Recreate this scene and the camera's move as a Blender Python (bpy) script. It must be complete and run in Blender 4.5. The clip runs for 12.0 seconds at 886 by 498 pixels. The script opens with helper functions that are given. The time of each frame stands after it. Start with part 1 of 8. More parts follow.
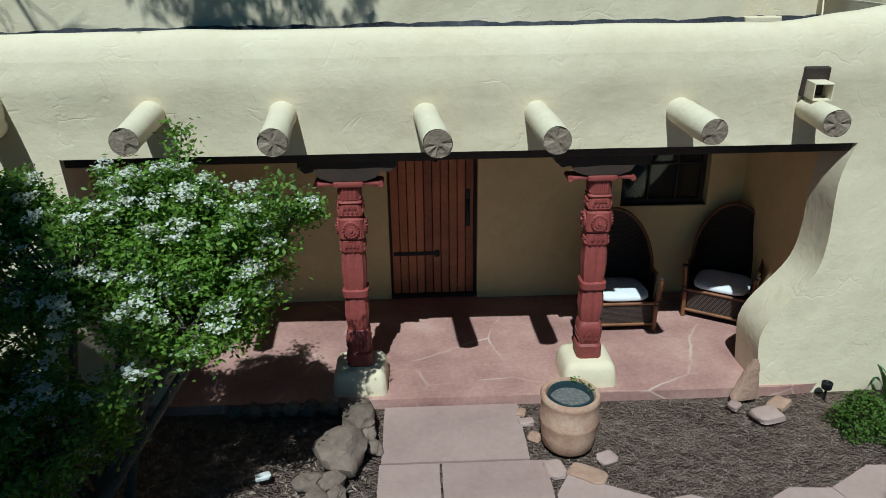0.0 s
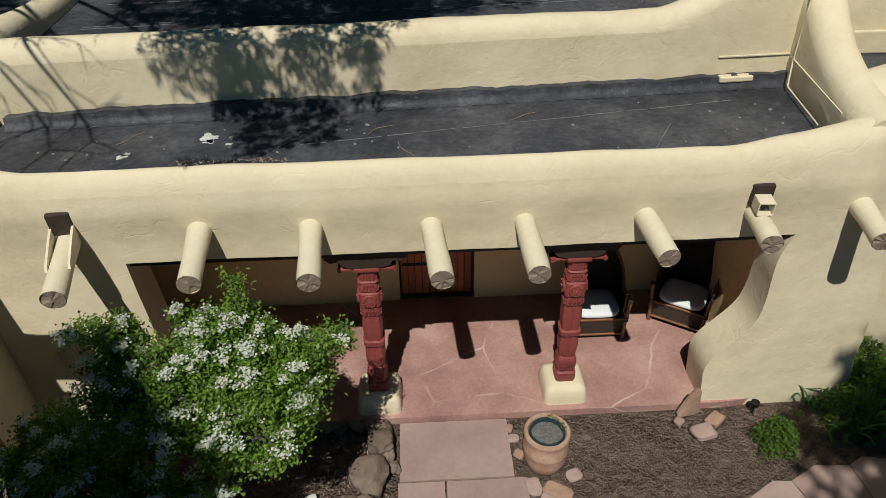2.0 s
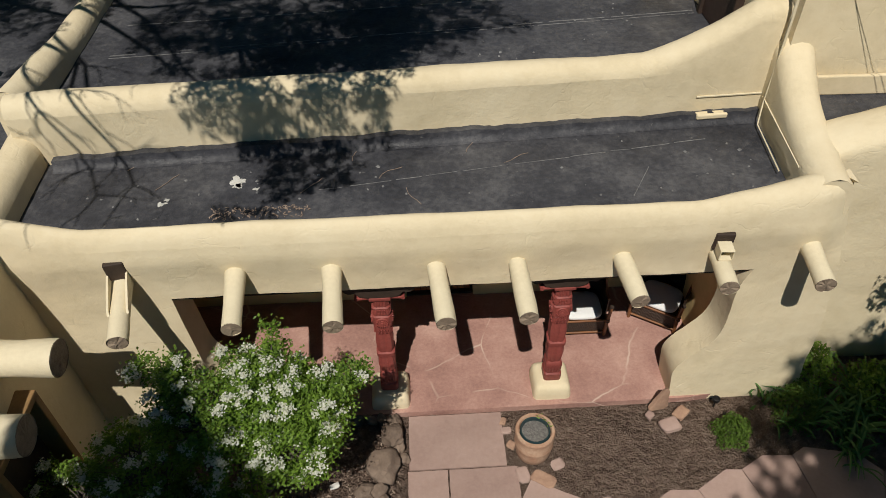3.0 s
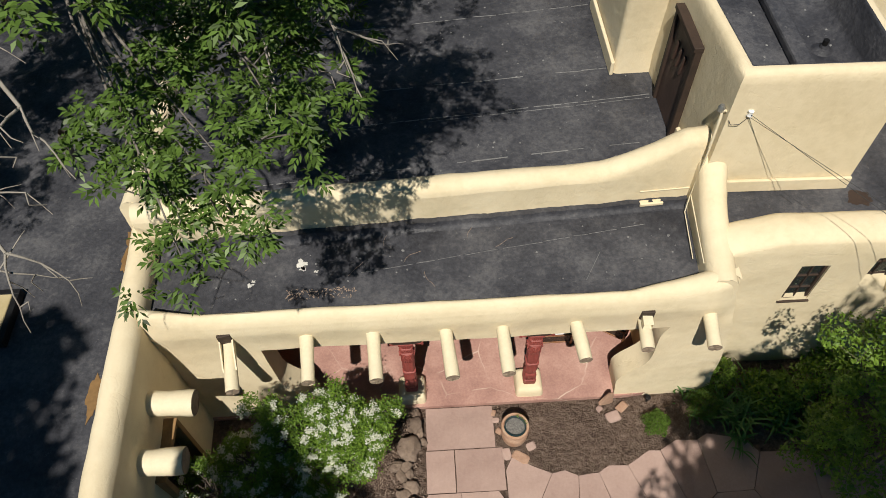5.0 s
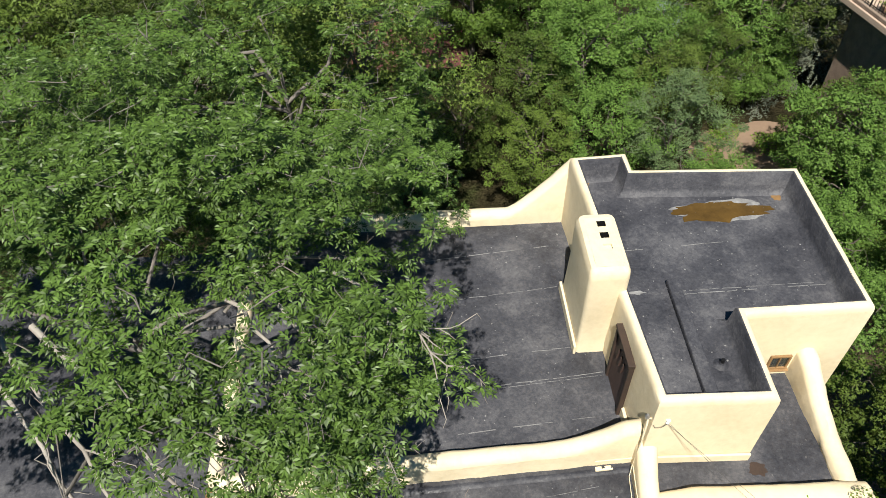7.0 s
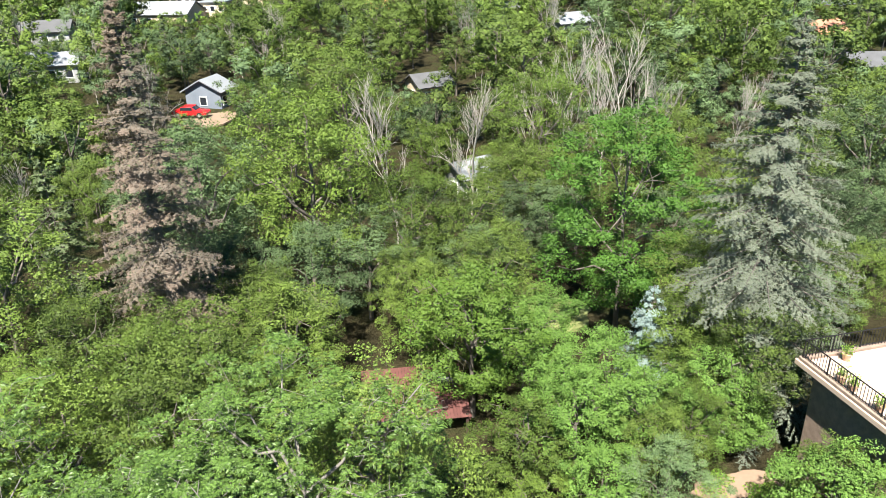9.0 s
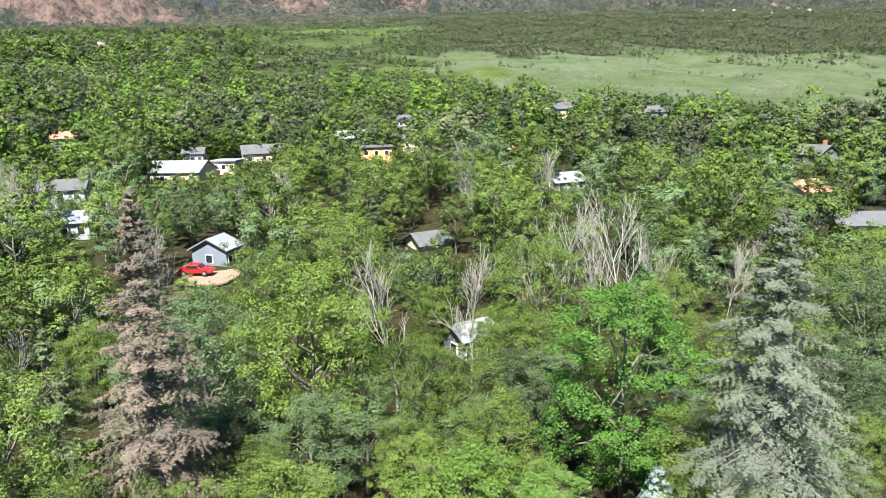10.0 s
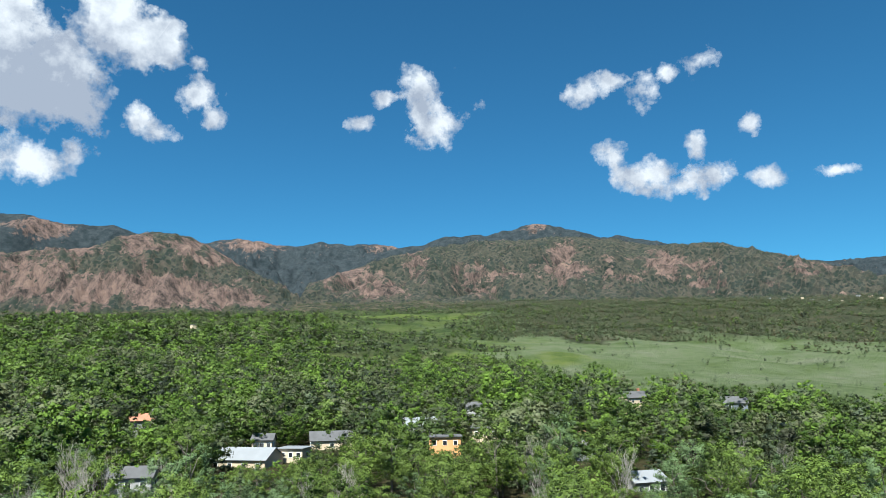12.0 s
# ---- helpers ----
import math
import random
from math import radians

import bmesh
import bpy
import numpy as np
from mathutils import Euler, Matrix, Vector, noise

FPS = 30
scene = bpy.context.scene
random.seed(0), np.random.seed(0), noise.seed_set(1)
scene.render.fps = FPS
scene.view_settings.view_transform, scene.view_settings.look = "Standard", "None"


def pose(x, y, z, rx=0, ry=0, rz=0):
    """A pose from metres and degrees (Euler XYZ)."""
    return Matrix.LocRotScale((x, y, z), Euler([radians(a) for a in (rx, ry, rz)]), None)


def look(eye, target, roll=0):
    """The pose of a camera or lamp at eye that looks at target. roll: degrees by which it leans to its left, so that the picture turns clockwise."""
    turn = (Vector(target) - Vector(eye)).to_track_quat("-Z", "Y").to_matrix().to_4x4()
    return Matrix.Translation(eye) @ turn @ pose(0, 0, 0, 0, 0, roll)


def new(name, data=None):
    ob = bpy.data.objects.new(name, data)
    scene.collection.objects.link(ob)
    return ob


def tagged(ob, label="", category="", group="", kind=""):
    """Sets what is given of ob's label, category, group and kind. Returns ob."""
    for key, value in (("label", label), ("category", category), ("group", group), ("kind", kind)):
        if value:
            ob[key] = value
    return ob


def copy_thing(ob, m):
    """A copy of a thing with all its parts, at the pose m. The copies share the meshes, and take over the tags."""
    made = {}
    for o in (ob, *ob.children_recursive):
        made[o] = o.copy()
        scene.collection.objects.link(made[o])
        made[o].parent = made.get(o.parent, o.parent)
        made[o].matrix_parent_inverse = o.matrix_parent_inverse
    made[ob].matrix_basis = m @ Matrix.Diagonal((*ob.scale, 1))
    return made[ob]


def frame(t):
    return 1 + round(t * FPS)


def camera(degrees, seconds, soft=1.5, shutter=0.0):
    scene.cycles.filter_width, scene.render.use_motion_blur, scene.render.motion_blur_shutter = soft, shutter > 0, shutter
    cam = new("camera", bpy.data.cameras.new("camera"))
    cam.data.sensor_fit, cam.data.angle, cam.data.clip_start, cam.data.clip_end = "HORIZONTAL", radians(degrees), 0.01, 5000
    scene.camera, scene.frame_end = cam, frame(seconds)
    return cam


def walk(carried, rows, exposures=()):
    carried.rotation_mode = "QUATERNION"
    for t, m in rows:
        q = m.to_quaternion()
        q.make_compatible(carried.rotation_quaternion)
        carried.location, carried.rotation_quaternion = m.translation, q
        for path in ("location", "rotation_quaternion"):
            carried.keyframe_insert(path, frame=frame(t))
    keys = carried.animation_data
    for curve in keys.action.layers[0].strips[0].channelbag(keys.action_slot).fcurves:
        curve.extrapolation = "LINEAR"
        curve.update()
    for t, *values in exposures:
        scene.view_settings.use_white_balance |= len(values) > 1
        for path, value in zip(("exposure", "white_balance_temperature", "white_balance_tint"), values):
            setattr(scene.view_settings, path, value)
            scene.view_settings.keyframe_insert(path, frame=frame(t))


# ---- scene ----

# ---- camera and its way: a drone that climbs straight up before the porch, then lifts its view ----
cam = camera(64.0, 12.0, 0.5)
PATH = [
    (0.0, (2.043, -5.772, 3.829), (2.112, -3.922, 3.07), -0.7),
    (0.5, (2.036, -5.757, 4.412), (2.106, -3.958, 3.54), -0.8),
    (1.0, (2.037, -5.732, 5.021), (2.105, -3.99, 4.04), -0.9),
    (1.5, (2.036, -5.705, 5.741), (2.098, -4.028, 4.653), -1.1),
    (2.0, (2.029, -5.66, 6.519), (2.089, -4.052, 5.331), -1.2),
    (2.5, (2.009, -5.605, 7.331), (2.066, -4.073, 6.047), -1.3),
    (4.5, (2.007, -5.597, 11.288), (2.039, -4.37, 9.709), -1.9),
    (5.0, (2.036, -5.579, 12.515), (2.058, -4.404, 10.896), -2.3),
    (5.5, (2.019, -5.492, 13.867), (2.042, -4.357, 12.22), -2.5),
    (6.0, (1.969, -5.498, 15.279), (2.001, -4.313, 13.668), -2.0),
    (6.5, (2.016, -5.416, 16.661), (2.052, -4.133, 15.127), -1.8),
    (7.0, (2.011, -5.326, 18.159), (2.057, -3.945, 16.713), -1.6),
    (7.5, (2.07, -5.233, 19.453), (2.123, -3.722, 18.144), -1.7),
    (9.5, (2.032, -5.484, 23.114), (2.124, -3.585, 22.494), -1.8),
    (10.0, (2.081, -5.43, 23.971), (2.181, -3.478, 23.547), -1.6),
    (10.5, (2.043, -5.535, 24.682), (2.147, -3.551, 24.448), -1.4),
    (11.0, (2.002, -5.535, 25.434), (2.066, -3.537, 25.401), -1.2),
    (11.5, (1.869, -5.102, 25.928), (1.846, -3.108, 26.087), -0.9),
    (12.0, (2.004, -5.106, 25.995), (1.932, -3.139, 26.353), -0.8),
]
EXPOSURES = [(0.0, -0.15, 5200, -4), (0.8, -0.2, 5500, 0), (1.6, -0.33, 5950, 5), (2.5, -0.33, 6500, 8), (4.5, -0.05, 6700, 10),
             (5.5, 0.15, 6700, 8), (6.5, 0.35, 6650, 9), (7.5, 1.2, 6450, 9), (9.5, 2.0, 6400, 9), (10.5, 2.03, 6000, 9), (11.2, 1.75, 6000, 7), (12.0, 1.43, 6000, 4)]
walk(cam, [(t, look(eye, target, roll)) for t, eye, target, roll in PATH], EXPOSURES)

# ---- sky and sun ----
SUN_TRAVEL = Vector((0.36, 1.70, -2.66)).normalized()
world = bpy.data.worlds.new("sky")
scene.world = world
world.use_nodes = True
wt = world.node_tree
sky = wt.nodes.new("ShaderNodeTexSky")
sky.sky_type = 'NISHITA'
sky.sun_disc = False
sky.sun_elevation = math.asin(-SUN_TRAVEL.z)
sky.sun_rotation = math.atan2(-SUN_TRAVEL.x, -SUN_TRAVEL.y)
sky.altitude = 1900
sky.air_density, sky.dust_density, sky.ozone_density = 1.0, 0.5, 2.0
wt.nodes["Background"].inputs[1].default_value = 0.036
deep = wt.nodes.new("ShaderNodeMix")          # the deep blue of thin mountain air
deep.data_type, deep.blend_type = 'RGBA', 'MULTIPLY'
deep.inputs[0].default_value, deep.inputs[7].default_value = 1.0, (0.44, 1.06, 1.24, 1)
wt.links.new(sky.outputs[0], deep.inputs[6])
wt.links.new(deep.outputs[2], wt.nodes["Background"].inputs[0])
sun = new("sun", bpy.data.lights.new("sun", 'SUN'))
sun.data.energy, sun.data.angle, sun.data.color = 5.0, radians(0.53), (1.0, 0.95, 0.86)
sun.matrix_world = look((0, 0, 60), Vector((0, 0, 60)) + SUN_TRAVEL)

# ---- materials ----
def nodes_of(name):
    m = bpy.data.materials.new(name)
    m.use_nodes = True
    t = m.node_tree
    return m, t, t.nodes["Principled BSDF"]


def node(t, kind, **sets):
    n = t.nodes.new(kind)
    for k, v in sets.items():
        n.inputs[k.replace("_", " ")].default_value = v
    return n


def ramp(t, fac, stops):
    r = t.nodes.new("ShaderNodeValToRGB")
    e = r.color_ramp.elements
    while len(e) < len(stops):
        e.new(0.5)
    for el, (p, c) in zip(e, stops):
        el.position, el.color = p, (*c, 1) if len(c) == 3 else c
    t.links.new(fac, r.inputs[0])
    return r.outputs[0]


def mix(t, fac, a, b, how='MIX'):
    m = t.nodes.new("ShaderNodeMix")
    m.data_type, m.blend_type = 'RGBA', how
    for socket, v in ((m.inputs[0], fac), (m.inputs[6], a), (m.inputs[7], b)):
        if hasattr(v, "links"):
            t.links.new(v, socket)
        elif isinstance(v, (int, float)):
            socket.default_value = v
        else:
            socket.default_value = (*v, 1)
    return m.outputs[2]


def maths(t, how, a, b=0.0, c=0.0):
    m = t.nodes.new("ShaderNodeMath")
    m.operation = how
    for socket, v in zip(m.inputs, (a, b, c)):
        if hasattr(v, "links"):
            t.links.new(v, socket)
        else:
            socket.default_value = v
    return m.outputs[0]


def noise_out(t, where, scale, detail=4.0, rough=0.55, out="Fac"):
    n = node(t, "ShaderNodeTexNoise", Scale=scale, Detail=detail, Roughness=rough)
    t.links.new(where, n.inputs["Vector"])
    return n.outputs[out]


def bump(t, height, strength, distance, target):
    b = node(t, "ShaderNodeBump", Strength=strength, Distance=distance)
    t.links.new(height, b.inputs["Height"])
    t.links.new(b.outputs[0], target.inputs["Normal"])
    return b


def position(t):
    return t.nodes.new("ShaderNodeNewGeometry").outputs["Position"]


def local(t):
    return t.nodes.new("ShaderNodeTexCoord").outputs["Object"]


def surface(name, dark, light, big=1.0, fine=20.0, rough=0.8, relief=0.3, depth=0.01, metal=0.0, spread=0.25, per_object=0.0):
    """A plain weathered surface: two scales of tone, fine relief."""
    m, t, p = nodes_of(name)
    where = local(t)
    a = noise_out(t, where, big, 5)
    b = noise_out(t, where, fine, 4, 0.6)
    f = maths(t, 'ADD', maths(t, 'MULTIPLY', a, 0.65), maths(t, 'MULTIPLY', b, 0.35))
    if per_object:
        r = t.nodes.new("ShaderNodeObjectInfo").outputs["Random"]
        f = maths(t, 'ADD', f, maths(t, 'MULTIPLY', maths(t, 'SUBTRACT', r, 0.5), per_object))
    t.links.new(ramp(t, f, [(0.5 - spread, dark), (0.5 + spread, light)]), p.inputs["Base Color"])
    p.inputs["Roughness"].default_value, p.inputs["Metallic"].default_value = rough, metal
    bump(t, maths(t, 'ADD', a, b), relief, depth, p)
    return m


def leafy(name, dark, light, through_light=0.35, rough=0.55, per_object=0.0, grain=0.55, single=0.34, patch=0.66, gloss=0.15, tree=0.0):
    """Leaves: tone by leaf, a part of the light passes through."""
    m, t, p = nodes_of(name)
    geo = t.nodes.new("ShaderNodeNewGeometry")
    f = geo.outputs["Random Per Island"]
    big = noise_out(t, local(t), grain, 2)
    f = maths(t, 'ADD', maths(t, 'MULTIPLY', f, single), maths(t, 'MULTIPLY', big, patch))
    if tree:                              # each tree of a joined wood has its own tone
        own = t.nodes.new("ShaderNodeAttribute")
        own.attribute_name = "tree_tone"
        f = maths(t, 'ADD', f, maths(t, 'MULTIPLY', maths(t, 'SUBTRACT', own.outputs["Fac"], 0.5), tree))
    if per_object:
        r = t.nodes.new("ShaderNodeObjectInfo").outputs["Random"]
        f = maths(t, 'ADD', f, maths(t, 'MULTIPLY', maths(t, 'SUBTRACT', r, 0.5), per_object))
    c = ramp(t, f, [(0.1, dark), (0.9, light)])
    t.links.new(c, p.inputs["Base Color"])
    p.inputs["Roughness"].default_value = rough
    p.inputs["Specular IOR Level"].default_value = gloss
    tr = t.nodes.new("ShaderNodeBsdfTranslucent")
    t.links.new(mix(t, 1.0, c, (1.25, 1.25, 0.5), 'MULTIPLY'), tr.inputs[0])
    ms = node(t, "ShaderNodeMixShader", Fac=through_light)
    t.links.new(p.outputs[0], ms.inputs[1])
    t.links.new(tr.outputs[0], ms.inputs[2])
    t.links.new(ms.outputs[0], t.nodes["Material Output"].inputs[0])
    return m


def stucco_material(name="stucco", tint=(1, 1, 1)):
    m, t, p = nodes_of(name)
    w = position(t)
    a = noise_out(t, w, 0.7, 5)
    b = noise_out(t, w, 6.0, 5, 0.65)
    f = maths(t, 'ADD', maths(t, 'MULTIPLY', a, 0.6), maths(t, 'MULTIPLY', b, 0.4))
    c = ramp(t, f, [(0.28, (0.60, 0.505, 0.335)), (0.5, (0.70, 0.60, 0.42)), (0.75, (0.76, 0.67, 0.49))])
    c = mix(t, 1.0, c, tint, 'MULTIPLY')
    # trowel marks: stretched, warped ridges
    warp = node(t, "ShaderNodeTexNoise", Scale=2.3, Detail=3.0, Distortion=1.2)
    t.links.new(w, warp.inputs["Vector"])
    v = node(t, "ShaderNodeTexVoronoi", Scale=2.6)
    v.feature = 'DISTANCE_TO_EDGE'
    t.links.new(mix(t, 0.35, w, warp.outputs["Color"]), v.inputs["Vector"])
    crack = ramp(t, v.outputs["Distance"], [(0.0, (0, 0, 0)), (0.035, (1, 1, 1))])
    patch = ramp(t, noise_out(t, w, 1.6, 2), [(0.5, (1, 1, 1)), (0.56, (0, 0, 0))])
    lines = mix(t, patch, crack, (1, 1, 1))
    h = maths(t, 'ADD', maths(t, 'MULTIPLY', b, 0.45), maths(t, 'MULTIPLY', lines, 0.09))
    h = maths(t, 'ADD', h, maths(t, 'MULTIPLY', noise_out(t, w, 30.0, 3), 0.07))
    t.links.new(c, p.inputs["Base Color"])
    p.inputs["Roughness"].default_value = 0.85
    p.inputs["Specular IOR Level"].default_value = 0.2
    bump(t, h, 0.6, 0.035, p)
    return m


def membrane_material():
    m, t, p = nodes_of("roof_membrane")
    w = position(t)
    a = noise_out(t, w, 0.8, 6, 0.6)
    b = noise_out(t, w, 14.0, 5, 0.7)
    f = maths(t, 'ADD', maths(t, 'MULTIPLY', a, 0.6), maths(t, 'MULTIPLY', b, 0.4))
    c = ramp(t, f, [(0.34, (0.022, 0.023, 0.029)), (0.5, (0.054, 0.055, 0.064)), (0.66, (0.118, 0.117, 0.125))])
    scuff = ramp(t, noise_out(t, w, 3.2, 9, 0.78), [(0.55, (0, 0, 0)), (0.68, (1, 1, 1))])
    c = mix(t, maths(t, 'MULTIPLY', scuff, 0.45), c, (0.12, 0.118, 0.122))
    speck = ramp(t, noise_out(t, w, 9.0, 3, 0.8), [(0.66, (0, 0, 0)), (0.73, (1, 1, 1))])
    c = mix(t, maths(t, 'MULTIPLY', speck, 0.5), c, (0.20, 0.195, 0.19))
    t.links.new(c, p.inputs["Base Color"])
    t.links.new(ramp(t, noise_out(t, w, 2.1, 6, 0.7), [(0.35, (0.36, 0.36, 0.36)), (0.65, (0.72, 0.72, 0.72))]), p.inputs["Roughness"])
    p.inputs["Specular IOR Level"].default_value = 0.28
    bump(t, maths(t, 'ADD', maths(t, 'ADD', a, maths(t, 'MULTIPLY', b, 0.5)), maths(t, 'MULTIPLY', noise_out(t, w, 4.5, 5, 0.7), 0.9)), 0.6, 0.035, p)
    return m


def patio_material():
    m, t, p = nodes_of("patio_concrete")
    w = position(t)
    a = noise_out(t, w, 1.1, 6, 0.6)
    b = noise_out(t, w, 22.0, 4, 0.7)
    f = maths(t, 'ADD', maths(t, 'MULTIPLY', a, 0.7), maths(t, 'MULTIPLY', b, 0.3))
    c = ramp(t, f, [(0.36, (0.26, 0.14, 0.118)), (0.5, (0.385, 0.218, 0.182)), (0.64, (0.50, 0.315, 0.262))])
    v = node(t, "ShaderNodeTexVoronoi", Scale=0.95)
    v.feature = 'DISTANCE_TO_EDGE'
    warp = noise_out(t, w, 2.0, 3, 0.5, "Color")
    t.links.new(mix(t, 0.12, w, warp), v.inputs["Vector"])
    line = ramp(t, v.outputs["Distance"], [(0.003, (1, 1, 1)), (0.010, (0, 0, 0))])
    part_of = ramp(t, noise_out(t, w, 1.3, 2), [(0.45, (0, 0, 0)), (0.6, (1, 1, 1))])
    c = mix(t, maths(t, 'MULTIPLY', maths(t, 'MULTIPLY', line, part_of), 0.8), c, (0.62, 0.48, 0.40))
    t.links.new(c, p.inputs["Base Color"])
    p.inputs["Roughness"].default_value = 0.6
    bump(t, b, 0.2, 0.01, p)
    return m


def ground_material():
    """Mulch and litter near the house, then wood floor, meadow, scrub, pine slopes and rock, by the kinds of ground on the sheet."""
    m, t, p = nodes_of("ground")
    w = position(t)
    kinds = t.nodes.new("ShaderNodeVertexColor")
    kinds.layer_name = "kinds"
    sep = t.nodes.new("ShaderNodeSeparateColor")
    t.links.new(kinds.outputs[0], sep.inputs[0])
    fine = noise_out(t, w, 9.0, 6, 0.7)
    mid = noise_out(t, w, 0.35, 5, 0.6)
    far = noise_out(t, w, 0.012, 8, 0.65)
    litter = ramp(t, fine, [(0.3, (0.15, 0.102, 0.080)), (0.52, (0.225, 0.160, 0.128)), (0.72, (0.33, 0.25, 0.205))])
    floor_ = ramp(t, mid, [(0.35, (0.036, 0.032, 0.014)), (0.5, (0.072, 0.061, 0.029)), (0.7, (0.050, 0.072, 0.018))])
    meadow = ramp(t, noise_out(t, w, 0.02, 8, 0.68), [(0.32, (0.085, 0.125, 0.036)), (0.5, (0.142, 0.180, 0.086)), (0.7, (0.196, 0.212, 0.138))])
    across = t.nodes.new("ShaderNodeSeparateXYZ")
    t.links.new(w, across.inputs[0])
    lush = maths(t, 'ADD', noise_out(t, w, 0.009, 5, 0.6), maths(t, 'MULTIPLY', maths(t, 'SUBTRACT', across.outputs[0], 60.0), -0.0013))
    lush = ramp(t, lush, [(0.50, (0, 0, 0)), (0.60, (1, 1, 1))])
    meadow = mix(t, lush, meadow, ramp(t, noise_out(t, w, 0.04, 6, 0.65), [(0.35, (0.072, 0.118, 0.026)), (0.6, (0.150, 0.185, 0.050))]))
    slope = ramp(t, noise_out(t, w, 0.02, 12, 0.78), [(0.36, (0.016, 0.027, 0.019)), (0.5, (0.036, 0.048, 0.030)), (0.66, (0.086, 0.076, 0.054))])
    spots = node(t, "ShaderNodeTexVoronoi", Scale=0.085)
    t.links.new(w, spots.inputs["Vector"])
    trees = maths(t, 'ADD', spots.outputs["Distance"], maths(t, 'MULTIPLY', maths(t, 'SUBTRACT', noise_out(t, w, 0.012, 6, 0.7), 0.5), -1.1))
    slope = mix(t, ramp(t, trees, [(0.46, (0, 0, 0)), (0.60, (1, 1, 1))]), slope, ramp(t, noise_out(t, w, 0.05, 8, 0.7), [(0.35, (0.054, 0.058, 0.036)), (0.65, (0.148, 0.119, 0.086))]))
    upright = t.nodes.new("ShaderNodeVectorMath")
    upright.operation = 'MULTIPLY'
    upright.inputs[1].default_value = (1.0, 1.0, 0.38)
    t.links.new(w, upright.inputs[0])
    w_up = upright.outputs[0]
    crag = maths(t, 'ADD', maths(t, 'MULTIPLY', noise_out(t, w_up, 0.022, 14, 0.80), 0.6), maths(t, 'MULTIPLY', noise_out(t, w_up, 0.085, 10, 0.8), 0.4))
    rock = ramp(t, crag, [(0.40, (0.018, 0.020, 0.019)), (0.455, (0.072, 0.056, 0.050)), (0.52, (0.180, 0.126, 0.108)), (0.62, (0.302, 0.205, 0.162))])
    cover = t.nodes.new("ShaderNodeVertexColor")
    cover.layer_name = "spruce_haze"
    # conifers, pale and bluish: haze over the far ranges is put into the colour
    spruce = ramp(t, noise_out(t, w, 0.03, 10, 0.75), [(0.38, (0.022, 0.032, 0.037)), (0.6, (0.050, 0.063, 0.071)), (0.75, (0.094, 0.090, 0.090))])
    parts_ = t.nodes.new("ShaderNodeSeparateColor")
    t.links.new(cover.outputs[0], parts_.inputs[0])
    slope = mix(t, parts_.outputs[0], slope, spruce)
    scrub = ramp(t, noise_out(t, w, 0.03, 10, 0.75), [(0.36, (0.034, 0.058, 0.018)), (0.5, (0.070, 0.099, 0.034)), (0.66, (0.125, 0.136, 0.064))])
    slope = mix(t, parts_.outputs[1], slope, scrub)
    slope = mix(t, parts_.outputs[2], slope, ramp(t, noise_out(t, w, 0.04, 10, 0.75), [(0.36, (0.034, 0.042, 0.022)), (0.5, (0.060, 0.066, 0.036)), (0.66, (0.10, 0.088, 0.056))]))
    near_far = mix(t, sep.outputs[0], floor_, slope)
    c = mix(t, sep.outputs[1], near_far, meadow)
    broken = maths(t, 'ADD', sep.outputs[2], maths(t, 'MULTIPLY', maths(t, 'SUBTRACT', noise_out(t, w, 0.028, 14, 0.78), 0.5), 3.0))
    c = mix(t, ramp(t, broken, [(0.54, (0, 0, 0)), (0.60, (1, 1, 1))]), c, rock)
    c = mix(t, kinds.outputs[1], litter, c)
    t.links.new(c, p.inputs["Base Color"])
    p.inputs["Roughness"].default_value = 0.95
    p.inputs["Specular IOR Level"].default_value = 0.1
    bump(t, maths(t, 'ADD', maths(t, 'MULTIPLY', fine, 0.012), maths(t, 'ADD', maths(t, 'MULTIPLY', noise_out(t, w, 0.03, 12, 0.8), 60.0), maths(t, 'MULTIPLY', noise_out(t, w_up, 0.07, 8, 0.7), 22.0))), 0.75, 1.0, p)
    return m


def glass_material():
    m, t, p = nodes_of("window_glass")
    p.inputs["Base Color"].default_value = (0.22, 0.26, 0.26, 1)
    p.inputs["Roughness"].default_value = 0.02
    p.inputs["Transmission Weight"].default_value = 0.9
    return m


